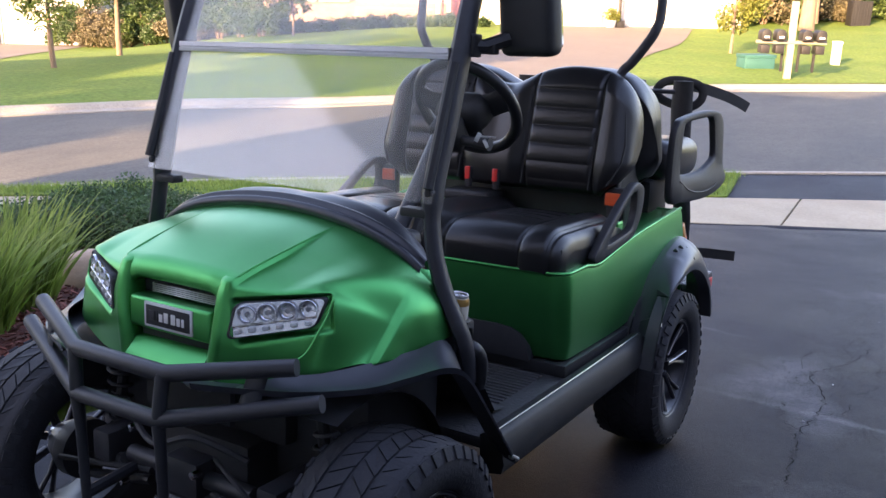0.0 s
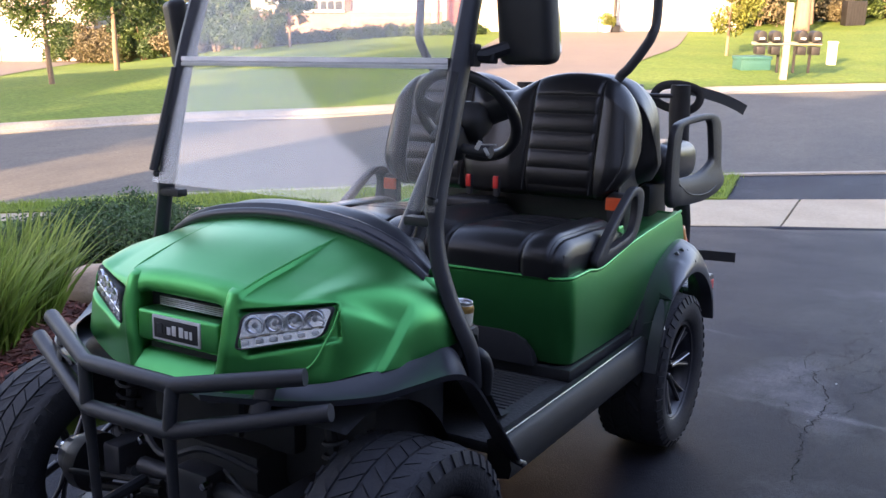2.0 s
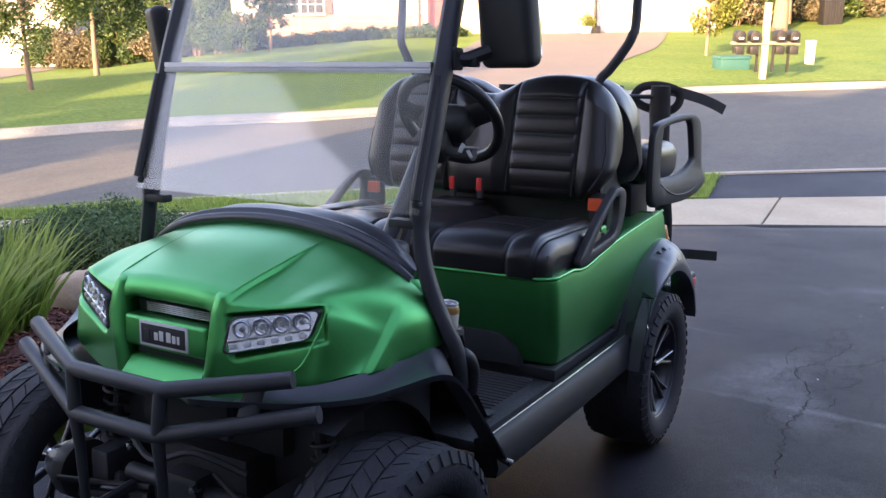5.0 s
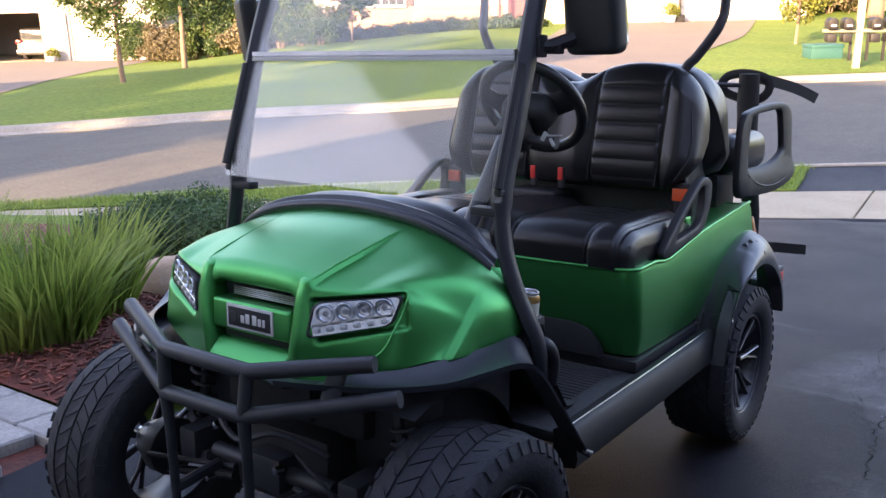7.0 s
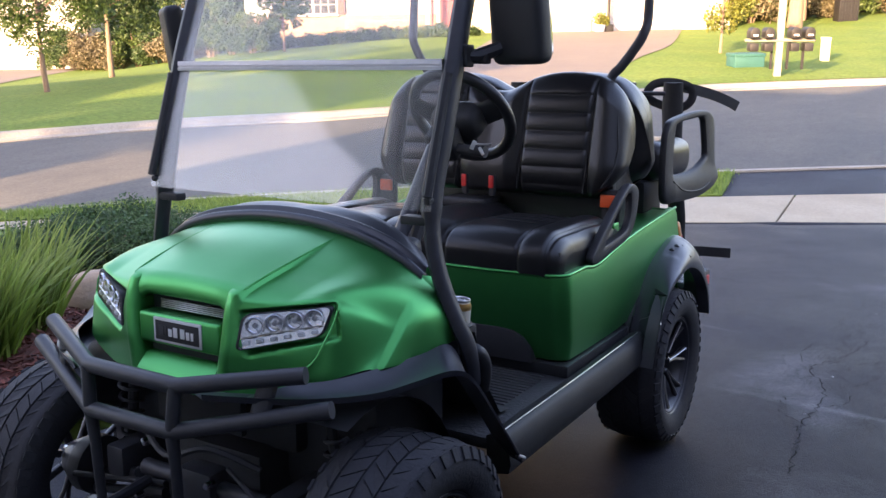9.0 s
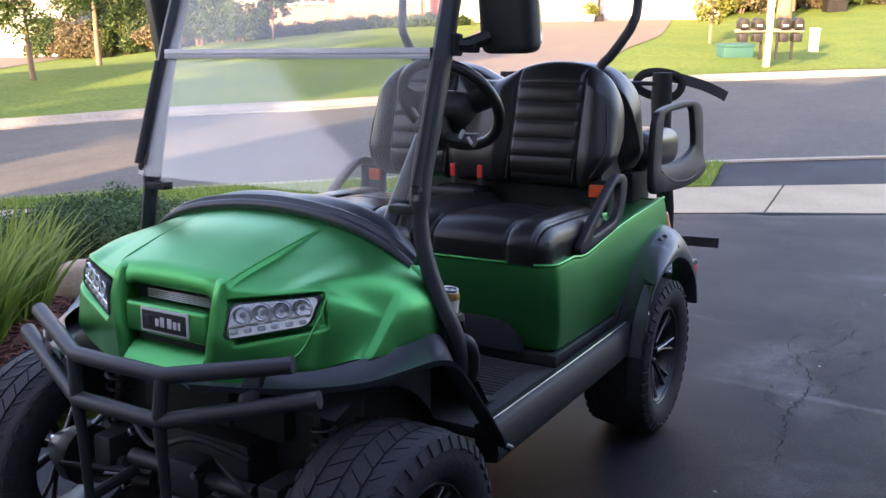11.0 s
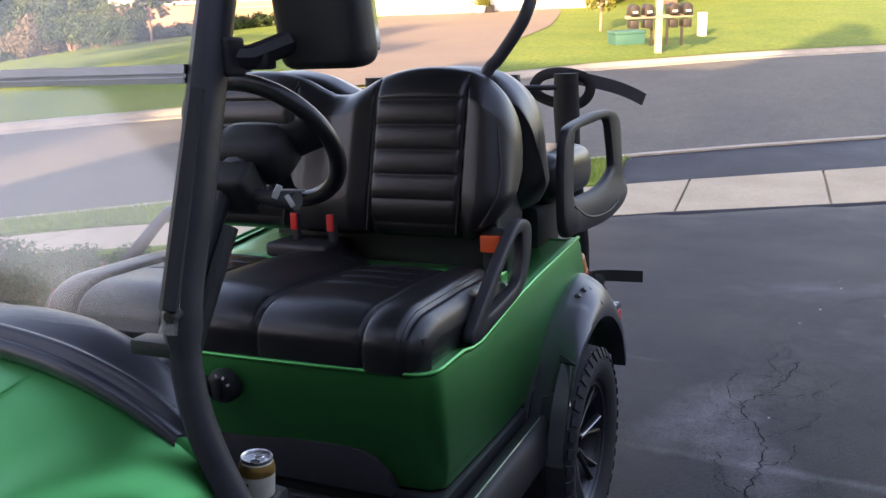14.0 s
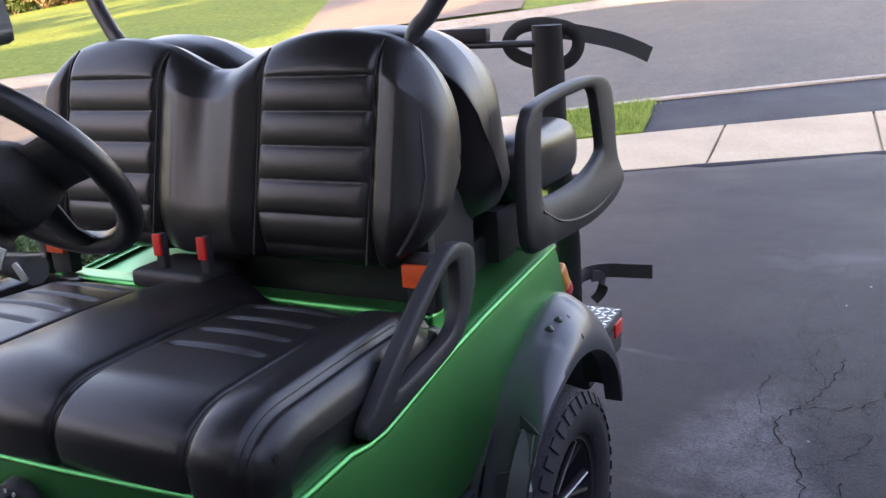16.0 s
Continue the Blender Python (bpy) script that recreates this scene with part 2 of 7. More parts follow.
BRICK = surf("tan_brick", (0.30, 0.19, 0.135), (0.24, 0.145, 0.105), scale=3, rough=0.85, bump=0.4, bscale=30)
ROOF = surf("roof_shingle", (0.10, 0.09, 0.085), (0.15, 0.135, 0.125), scale=2, rough=0.9, bump=0.5, bscale=20)
TRIMRED = surf("maroon_shutter", (0.20, 0.05, 0.04), (0.16, 0.04, 0.035), scale=4, rough=0.6)
POSTWOOD = surf("cream_post", (0.32, 0.265, 0.20), (0.25, 0.207, 0.158), scale=6, rough=0.75, bump=0.3, bscale=30)
POSTGREY = surf("weathered_board", (0.15, 0.135, 0.11), (0.21, 0.19, 0.16), scale=8, rough=0.8, stretch=(6, 1, 1))
TEAL = surf("teal_cover", (0.018, 0.075, 0.067), (0.024, 0.092, 0.083), scale=4, rough=0.5)
BOXDARK = surf("mailbox_black", (0.011, 0.0105, 0.011), (0.020, 0.019, 0.019), scale=8, rough=0.5, spec=0.3)
SILVER = surf("silver_car_paint", (0.17, 0.164, 0.162), (0.20, 0.193, 0.19), scale=2, rough=0.2, metal=0.8, coat=0.7, rvar=0.05)
TAILRED = surf("tail_lamp_red", (0.45, 0.02, 0.03), (0.35, 0.015, 0.02), scale=8, rough=0.2)



def grain(m, scale, low, high):
    """Fine speckle: the colour's value varies with a small noise."""
    nt = m.node_tree
    p = nt.nodes["Principled BSDF"].inputs["Base Color"]
    tc, no, mr, hs = (nt.nodes.new(k) for k in ("ShaderNodeTexCoord", "ShaderNodeTexNoise", "ShaderNodeMapRange", "ShaderNodeHueSaturation"))
    no.inputs["Scale"].default_value, no.inputs["Detail"].default_value, no.inputs["Roughness"].default_value = scale, 4, 0.7
    mr.inputs[1].default_value, mr.inputs[2].default_value, mr.inputs[3].default_value, mr.inputs[4].default_value = 0.3, 0.7, low, high
    nt.links.new(tc.outputs["Object"], no.inputs["Vector"])
    nt.links.new(no.outputs[0], mr.inputs[0])
    nt.links.new(mr.outputs[0], hs.inputs["Value"])
    nt.links.new(p.links[0].from_socket, hs.inputs["Color"])
    nt.links.new(hs.outputs[0], p)


grain(ASPHALT, 95, 0.55, 1.5)
grain(TARMAC, 22, 0.72, 1.3)
grain(CONCRETE, 40, 0.85, 1.12)
grain(LAWN, 9, 0.62, 1.35)
grain(KERB, 30, 0.8, 1.15)
grain(PAVER, 60, 0.75, 1.2)

# ---- mesh helpers ----
def to_mesh(name, geo, smooth):
    me = bpy.data.meshes.new(name)
    if isinstance(geo, tuple):
        me.from_pydata([tuple(v) for v in geo[0]], [], geo[1])
    else:
        bmesh.ops.recalc_face_normals(geo, faces=geo.faces)
        geo.to_mesh(me)
        geo.free()
    me.update()
    if smooth:
        me.shade_smooth()
        me.set_sharp_from_angle(angle=radians(42))
    return me


def part(name, geo, material, parent=None, label="", smooth=True):
    me = to_mesh(name, geo, smooth)
    me.materials.append(material)
    ob = new(name, me)
    if parent:
        ob.parent = parent
    if label:
        tagged(ob, label)
    return ob


def thing(name, label, category, group="", kind="", m=None):
    ob = new(name)
    ob.empty_display_size = 0.1
    if m is not None:
        ob.matrix_world = m
    return tagged(ob, label, category, group, kind)


def join(*geos):
    vs, fs = [], []
    for g in geos:
        k = len(vs)
        vs += [tuple(v) for v in g[0]]
        fs += [tuple(i + k for i in f) for f in g[1]]
    return vs, fs


def moved(geo, m):
    return [tuple(m @ Vector(v)) for v in geo[0]], geo[1]


def mirrored(geo):
    return [(-v[0], v[1], v[2]) for v in geo[0]], [tuple(reversed(f)) for f in geo[1]]


def as_geo(bm):
    bm.verts.index_update()
    g = [tuple(v.co) for v in bm.verts], [tuple(v.index for v in f.verts) for f in bm.faces]
    bm.free()
    return g


def rbox(lo, hi, bevel=0.006, seg=2):
    bm = bmesh.new()
    bmesh.ops.create_cube(bm, size=1)
    for v in bm.verts:
        v.co = Vector([lo[i] + (v.co[i] + 0.5) * (hi[i] - lo[i]) for i in range(3)])
    if bevel:
        bmesh.ops.bevel(bm, geom=bm.edges[:], offset=bevel, segments=seg, profile=0.6, affect="EDGES")
    bmesh.ops.recalc_face_normals(bm, faces=bm.faces)
    return as_geo(bm)


def spline(pts, n=6, closed=False):
    """Catmull-Rom points through pts, n a span."""
    P = [Vector(p) for p in pts]
    out, k = [], len(P)
    for i in range(k if closed else k - 1):
        if closed:
            a, b, c, e = P[i - 1], P[i], P[(i + 1) % k], P[(i + 2) % k]
        else:
            a, b, c, e = P[max(0, i - 1)], P[i], P[i + 1], P[min(k - 1, i + 2)]
        for j in range(n):
            t = j / n
            out.append(0.5 * (2 * b + (c - a) * t + (2 * a - 5 * b + 4 * c - e) * t * t + (3 * b - a - 3 * c + e) * t ** 3))
    if not closed:
        out.append(P[-1])
    return out


def tube(pts, r, seg=10, closed=False, flat=1.0, caps=True, up=(0, 0, 1)):
    """A round or flattened bar along pts; r may be a list."""
    P = [Vector(p) for p in pts]
    k = len(P)
    vs, fs = [], []
    side0 = None
    for i, p in enumerate(P):
        d = (P[(i + 1) % k] - P[i - 1]) if closed else (P[min(i + 1, k - 1)] - P[max(i - 1, 0)])
        d.normalize()
        ref = Vector(up) if side0 is None else side0.cross(d) * -1
        s = d.cross(ref if side0 is not None else Vector(up))
        if s.length < 1e-4:
            s = d.cross(Vector((1, 0, 0)))
        s.normalize()
        if side0 is not None and s.dot(side0) < 0:
            s = -s
        side0 = s
        u = s.cross(d)
        rr = r[i] if isinstance(r, (list, tuple)) else r
        for j in range(seg):
            a = 2 * math.pi * j / seg
            vs.append(p + s * math.cos(a) * rr + u * math.sin(a) * rr * flat)
    for i in range(k if closed else k - 1):
        for j in range(seg):
            a, b = i * seg + j, i * seg + (j + 1) % seg
            c, e = ((i + 1) % k) * seg + (j + 1) % seg, ((i + 1) % k) * seg + j
            fs.append((a, b, c, e))
    if caps and not closed:
        fs.append(tuple(range(seg))[::-1])
        fs.append(tuple((k - 1) * seg + j for j in range(seg)))
    return vs, fs


def grid(fn, nu, nv, wrap=False):
    vs = [fn(i / nu, j / nv) for i in range(nu + (0 if wrap else 1)) for j in range(nv + 1)]
    fs = []
    m = nu if wrap else nu + 1
    for i in range(nu):
        for j in range(nv):
            a, b = i * (nv + 1) + j, ((i + 1) % m) * (nv + 1) + j
            fs.append((a, b, b + 1, a + 1))
    return vs, fs


def lathe(profile, axis, seg=32, at=(0, 0, 0)):
    """Turns (radius, along) pairs about axis x, y or z."""
    vs = []
    for j in range(seg):
        a = 2 * math.pi * j / seg
        c, s = math.cos(a), math.sin(a)
        for r, h in profile:
            p = {"x": (h, r * c, r * s), "y": (r * c, h, r * s), "z": (r * c, r * s, h)}[axis]
            vs.append((p[0] + at[0], p[1] + at[1], p[2] + at[2]))
    k = len(profile)
    fs = [(j * k + i, ((j + 1) % seg) * k + i, ((j + 1) % seg) * k + i + 1, j * k + i + 1) for j in range(seg) for i in range(k - 1)]
    return vs, fs


def plate(outline, axis, a, b, bevel=0.0):
    """A flat outline (2D points in the two other axes) made solid from a to b along axis."""
    bm = bmesh.new()
    def put(p, h):
        return {"x": (h, p[0], p[1]), "y": (p[0], h, p[1]), "z": (p[0], p[1], h)}[axis]
    lo = [bm.verts.new(put(p, a)) for p in outline]
    hi = [bm.verts.new(put(p, b)) for p in outline]
    bm.faces.new(lo)
    bm.faces.new(hi[::-1])
    for i in range(len(outline)):
        j = (i + 1) % len(outline)
        bm.faces.new((lo[i], hi[i], hi[j], lo[j]))
    bmesh.ops.recalc_face_normals(bm, faces=bm.faces)
    if bevel:
        bmesh.ops.bevel(bm, geom=bm.edges[:], offset=bevel, segments=2, profile=0.6, affect="EDGES")
    return as_geo(bm)


def thicken(geo, t):
    """Gives a sheet thickness t along its normals."""
    bm = bmesh.new()
    vv = [bm.verts.new(v) for v in geo[0]]
    for f in geo[1]:
        bm.faces.new([vv[i] for i in f])
    bmesh.ops.recalc_face_normals(bm, faces=bm.faces)
    bm.normal_update()
    bmesh.ops.solidify(bm, geom=bm.faces[:], thickness=t)
    return as_geo(bm)


def patch_points(rows, n):
    """A smooth sheet through rows of points: Catmull-Rom both ways. Returns a list of rows."""
    a = [spline(r, n) for r in rows]
    cols = [spline([r[j] for r in a], n) for j in range(len(a[0]))]
    return [[c[i] for c in cols] for i in range(len(cols[0]))]


def sheet(rows):
    k = len(rows[0])
    vs = [p for r in rows for p in r]
    fs = [(i * k + j, i * k + j + 1, (i + 1) * k + j + 1, (i + 1) * k + j) for i in range(len(rows) - 1) for j in range(k - 1)]
    return vs, fs


RIGHT, AHEAD = Vector((0.8504, 0.5262, 0)), Vector((-0.5262, 0.8504, 0))


def street(s, d, z=0.0):
    """World place from metres along the street and metres away from the garage."""
    return RIGHT * s + AHEAD * d + Vector((0, 0, z))


def drive_z(x, y):
    return 0.02877 * x - 0.0845 * (y - 1.68)

# ---- the ground ----
def lerp_table(v, xs, ys):
    return float(np.interp(v, xs, ys))


def near_kerb(s):
    return lerp_table(s, (-60, -20, -5, -2.7, 4.2, 6.2, 8.8, 60), (-6, 3.2, 7.15, 7.95, 9.2, 9.35, 9.4, 9.6))


def far_kerb(s):
    return lerp_table(s, (-60, -20, -7.8, -4.3, -1.4, 3, 7.5, 11.6, 16.2, 60), (0, 8.0, 12.4, 14.4, 15.2, 17.6, 19.6, 20.5, 20.7, 21.2))


ROAD_Z, KERB_Z = -0.58, -0.47


def far_z(s, d):
    """Lawn height beyond the road: falling on the one hand, rising on the other."""
    e = max(0.0, d - far_kerb(s))
    k = lerp_table(s, (-14, -2, 4, 14, 26), (-0.028, 0.02, 0.03, 0.034, 0.06))
    return KERB_Z + k * min(e, 60) + 0.02 * math.sin(s * 0.6 + d * 0.35) * min(1, e / 4)


def ground_z(s, d):
    p = street(s, d)
    if d > far_kerb(s):
        return far_z(s, d) - 0.10
    if d > near_kerb(s):
        return ROAD_Z - 0.15
    g = drive_z(p.x, p.y)
    g = max(-0.5, min(0.45, g))
    return g - 0.10


def band(lo, hi, s0, s1, step, z, n=1):
    """A strip of ground from the line lo(s) to the line hi(s)."""
    vs, fs = [], []
    k = int((s1 - s0) / step)
    for i in range(k + 1):
        s = s0 + (s1 - s0) * i / k
        for j in range(n + 1):
            d = lo(s) + (hi(s) - lo(s)) * j / n
            vs.append(street(s, d, z(s, d)))
    for i in range(k):
        for j in range(n):
            a = i * (n + 1) + j
            fs.append((a, a + n + 1, a + n + 2, a + 1))
    return vs, fs


ss = sorted(set([-400, -250, -150, -100] + list(range(-80, 81, 2)) + [100, 150, 250, 400]))
dd = sorted(set([-300, -150, -80, -40] + [v * 1.0 for v in range(-20, 60, 1)] + [65, 70, 80, 100, 150, 250, 400, 900]))
vs = [street(s, d, ground_z(s, d)) for s in ss for d in dd]
k = len(dd)
fs = [(i * k + j, (i + 1) * k + j, (i + 1) * k + j + 1, i * k + j + 1) for i in range(len(ss) - 1) for j in range(k - 1)]
tagged(part("ground", (vs, fs), LAWN), "green mown lawn that reaches to the horizon", "lawn", kind="structure")

far_lawn = band(lambda s: far_kerb(s) + 0.58, lambda s: far_kerb(s) + 46, -45, 45, 0.75, lambda s, d: far_z(s, d) + (0.030 if d > far_kerb(s) + 1 else 0.008), 46)
tagged(part("lawn_far", far_lawn, LAWN), "sunlit green lawn sloping beyond the road", "lawn", kind="structure")

tagged(part("road", band(near_kerb, far_kerb, -60, 60, 0.75, lambda s, d: ROAD_Z + 0.05 * math.sin(math.pi * min(1, max(0, (d - near_kerb(s)) / (far_kerb(s) - near_kerb(s))))), 8), TARMAC),
       "grey worn asphalt road curving past the driveway", "road", kind="structure")


def kerb_geo(line, out, s0, s1):
    prof = [(0.0, ROAD_Z - 0.02), (0.0, ROAD_Z + 0.015), (out * 0.28, ROAD_Z + 0.03), (out * 0.34, KERB_Z - 0.015), (out * 0.40, KERB_Z), (out * 0.62, KERB_Z + 0.004), (out * 0.62, KERB_Z - 0.15)]
    k = int((s1 - s0) / 0.75)
    vs = [street(s0 + (s1 - s0) * i / k, line(s0 + (s1 - s0) * i / k) + o, z + 0.008) for i in range(k + 1) for o, z in prof]
    m = len(prof)
    return vs, [(i * m + j, (i + 1) * m + j, (i + 1) * m + j + 1, i * m + j + 1) for i in range(k) for j in range(m - 1)]


tagged(part("kerb_far", kerb_geo(far_kerb, 1.0, -60, 60), KERB), "pale concrete kerb along the far side of the road", "kerb", kind="structure")
tagged(part("kerb_near", kerb_geo(near_kerb, -0.55, -60, 60), KERB), "pale concrete kerb along the near side of the road", "kerb", kind="structure")


# the driveway: one sloping slab from the garage down to the pavement, then on to the kerb
def walk_near(s):
    return lerp_table(s, (-60, -20, -4.1, 3, 6.5, 60), (-5.5, 1.2, 5.8, 6.33, 6.27, 5.8))


def walk_far(s):
    return lerp_table(s, (-60, -20, -4.4, 3.3, 7.5, 60), (-5.2, 2.2, 6.6, 7.68, 7.68, 7.2))


def pave_z(s, d):
    p = street(s, d)
    return max(-0.52, min(-0.44, drive_z(p.x, p.y))) + 0.012


DRIVE_R = 6.5
def drive_edge_left(y):
    return lerp_table(y, (-8, -0.2, 0.2, 2.0, 5.0, 9), (-1.24, -1.24, -1.3, -1.15, -0.95, -1.0))


vs, fs = [], []
ys = np.linspace(-7.6, 10.2, 140)
nx = 40
for y in ys:
    a = drive_edge_left(y)
    for i in range(nx + 1):
        x = a + (DRIVE_R - a) * i / nx
        dist = x * AHEAD.x + y * AHEAD.y
        s = x * RIGHT.x + y * RIGHT.y
        z = drive_z(x, y)
        if dist > walk_near(s) - 0.02:
            z = -0.66
        vs.append((x, float(y), z))
for i in range(len(ys) - 1):
    for j in range(nx):
        a = i * (nx + 1) + j
        q = (a, a + 1, a + nx + 2, a + nx + 1)
        if not all(vs[v][2] < -0.65 for v in q):
            fs.append(q)


def apron_z(s, d):
    f = min(1.0, max(0.0, (d - walk_far(s)) / max(0.1, near_kerb(s) - 0.33 - walk_far(s))))
    return (pave_z(s, walk_far(s)) - 0.006) * (1 - f) - 0.480 * f


driveway = tagged(part("driveway", (vs, fs), ASPHALT), "dark sealed asphalt driveway with cracks, sloping to the street", "driveway", kind="structure")
tagged(part("driveway_apron", band(lambda s: walk_far(s) - 0.015, lambda s: near_kerb(s) - 0.33, 3.5, 14, 0.35, apron_z, 4), ASPHALT), "dark asphalt apron between pavement and kerb", "driveway", kind="structure")


def verge_z(s, d):
    f = min(1.0, max(0.0, (d - walk_far(s)) / (near_kerb(s) - 0.33 - walk_far(s))))
    return (pave_z(s, walk_far(s)) + 0.012) * (1 - f) + (KERB_Z + 0.006) * f + 0.02 * math.sin(math.pi * f)


def verge_end(d):
    """The grass ends at the apron along a slanting line."""
    return 3.76 + 0.47 * (d - 7.75)


rows = []
for i in range(98):
    row = []
    for j in range(7):
        d_mid = walk_far(3.9) + (near_kerb(3.9) - 0.33 - walk_far(3.9)) * j / 6
        sv = -45 + (verge_end(d_mid) + 45) * (i / 96 if i < 97 else 1)
        dv = walk_far(sv) + (near_kerb(sv) - 0.33 - walk_far(sv)) * j / 6
        row.append(street(sv, dv, verge_z(sv, dv) - (0.09 if i == 97 else 0)))
    rows.append([row[0] - Vector((0, 0, 0.08))] + row)
tagged(part("verge_near", sheet(rows), LAWN), "strip of green grass between pavement and kerb", "lawn", kind="structure")

# pavement slabs, with joints that run along the driveway
pavement = tagged(new("pavement", to_mesh("pavement", band(lambda s: walk_near(s) + 0.01, lambda s: walk_far(s) - 0.01, -45, 22, 0.5, lambda s, d: pave_z(s, d) - 0.03, 2), False)), "pale concrete pavement of jointed slabs", "pavement", kind="structure")
pavement.data.materials.append(CONCRETE)


def slab(s0, s1, tilt):
    """One pavement slab with slanted joints and softened edges."""
    g = 0.012
    cs = []
    for s, dline, sgn in ((s0 + g, walk_near, 0), (s1 - g, walk_near, 0), (s1 - g + tilt, walk_far, 1), (s0 + g + tilt, walk_far, 1)):
        cs.append((s, dline(s) + (g if sgn == 0 else -g)))
    mid = (sum(c[0] for c in cs) / 4, sum(c[1] for c in cs) / 4)
    vs = []
    for f, dz in ((1.0, -0.05), (1.0, -0.006), (0.985, 0.0)):
        for c in cs:
            a = (mid[0] + (c[0] - mid[0]) * f, mid[1] + (c[1] - mid[1]) * f)
            vs.append(street(a[0], a[1], pave_z(*a) + dz))
    fs = [(8, 9, 10, 11)] + [(r * 4 + i, r * 4 + (i + 1) % 4, r * 4 + 4 + (i + 1) % 4, r * 4 + 4 + i) for r in range(2) for i in range(4)]
    return vs, fs


for i in range(-16, 10):
    part("slab", slab(3.82 + 1.5 * i, 3.82 + 1.5 * (i + 1), 0.72), CONCRETE, pavement, smooth=False)

# the sealed driveway laps up to the slabs
lap = sheet([[Vector(street(s, walk_near(s) + dd, pave_z(s, walk_near(s)) + dz)) for s in np.arange(-6.0, 11.0, 0.25)] for dd, dz in ((-0.10, -0.045), (-0.03, -0.010), (0.014, -0.004))])
tagged(part("driveway_lap", lap, ASPHALT), "sealed asphalt edge against the pavement", "driveway", kind="structure")

# ---- the golf cart: x to its left, y to its rear, z up from the driveway ----
cart = thing("golf_cart", "metallic green four-seat golf cart with black seats and off-road tyres", "golf cart", m=TIP)


# bonnet and nose: columns of points from the dash down to the lower lip
C0 = [(0, 0.245, 0.968), (0, 0.09, 0.938), (0, -0.064, 0.889)]
C1 = [(0.196, 0.238, 0.953), (0.186, 0.08, 0.920), (0.172, -0.070, 0.879), (0.171, -0.106, 0.848), (0.166, -0.122, 0.765), (0.148, -0.128, 0.650)]
C2 = [(0.305, 0.238, 0.928), (0.292, 0.09, 0.905), (0.272, -0.040, 0.872), (0.272, -0.074, 0.848), (0.268, -0.088, 0.760), (0.250, -0.100, 0.650)]
C3 = [(0.412, 0.242, 0.875), (0.400, 0.11, 0.878), (0.362, 0.004, 0.868), (0.371, -0.024, 0.846), (0.376, -0.044, 0.770), (0.362, -0.068, 0.690)]
C4 = [(0.482, 0.260, 0.800), (0.471, 0.18, 0.794), (0.452, 0.112, 0.785), (0.446, 0.084, 0.774), (0.440, 0.048, 0.748), (0.432, 0.005, 0.712)]
C5 = [(0.496, 0.280, 0.722), (0.490, 0.20, 0.718), (0.472, 0.12, 0.714), (0.470, 0.105, 0.713), (0.462, 0.07, 0.711), (0.444, 0.02, 0.705)]
side_rows = patch_points([C1, C2, C3, C4, C5], 24)


def ease(f):
    f = max(0.0, min(1.0, f))
    return f * f * (3 - 2 * f)


LAMP = [Vector(p) for p in ((0.196, -0.108, 0.823), (0.366, -0.026, 0.848), (0.353, -0.049, 0.789), (0.182, -0.119, 0.748))]
LAMP_W = (LAMP[1] - LAMP[0]).length
LAMP_U = (LAMP[1] - LAMP[0]).normalized()
LAMP_N = (LAMP[1] - LAMP[0]).cross(LAMP[3] - LAMP[0]).normalized()
LAMP_N = -LAMP_N if LAMP_N.y > 0 else LAMP_N
LAMP_V = LAMP_U.cross(LAMP_N)
LAMP_V = -LAMP_V if LAMP_V.z < 0 else LAMP_V
for i, row in enumerate(side_rows):
    for j, p in enumerate(row):
        u, v = i / (len(side_rows) - 1), j / (len(row) - 1)
        # the bonnet's flank steps down from the raised centre panel by a narrow facet that fades to the rear
        step = min(1.0, u / 0.032) * math.exp(-(max(0, u - 0.032) / 0.42) ** 2)
        p.z -= 0.014 * step * ease((v - 0.02) / 0.25) * ease((0.86 - v) / 0.34)
        p.y -= 0.008 * math.exp(-((u - 0.55) / 0.08) ** 2) * math.exp(-((v - 0.66) / 0.16) ** 2)
        # the lamp sits in a recess under a rolled brow
        rel = Vector(p) - LAMP[0]
        a, b = rel.dot(LAMP_U) / LAMP_W, -rel.dot(LAMP_V) / lerp_table(rel.dot(LAMP_U) / LAMP_W, (0, 1), (0.075, 0.060))
        sunk = ease((a + 0.10) / 0.10) * ease((1.09 - a) / 0.08) * ease((b + 0.20) / 0.18) * ease((1.22 - b) / 0.22) if v > 0.3 else 0.0
        p -= LAMP_N * 0.017 * sunk
        # a folded facet rises behind the wheel arch and fades to the rear
        f = (p.z - 0.708) / 0.125
        d = p.y - (0.030 + 0.125 * f)
        if u > 0.5 and -0.1 < f < 1.15:
            h = 0.011 * ease((d + 0.006 * (1 - f) + 0.008) / 0.016) * math.exp(-(max(0, d) / 0.075) ** 2) * ease((1.12 - f) / 0.5) * ease((f + 0.05) / 0.09)
            p.x += h
            p.y -= 0.4 * h
centre_rows = patch_points([[(-x, y, z) for x, y, z in C1[:3]], [(-0.10, 0.243, 0.965), (-0.095, 0.088, 0.934), (-0.088, -0.066, 0.887)], C0, [(0.10, 0.243, 0.965), (0.095, 0.088, 0.934), (0.088, -0.066, 0.887)], C1[:3]], 7)


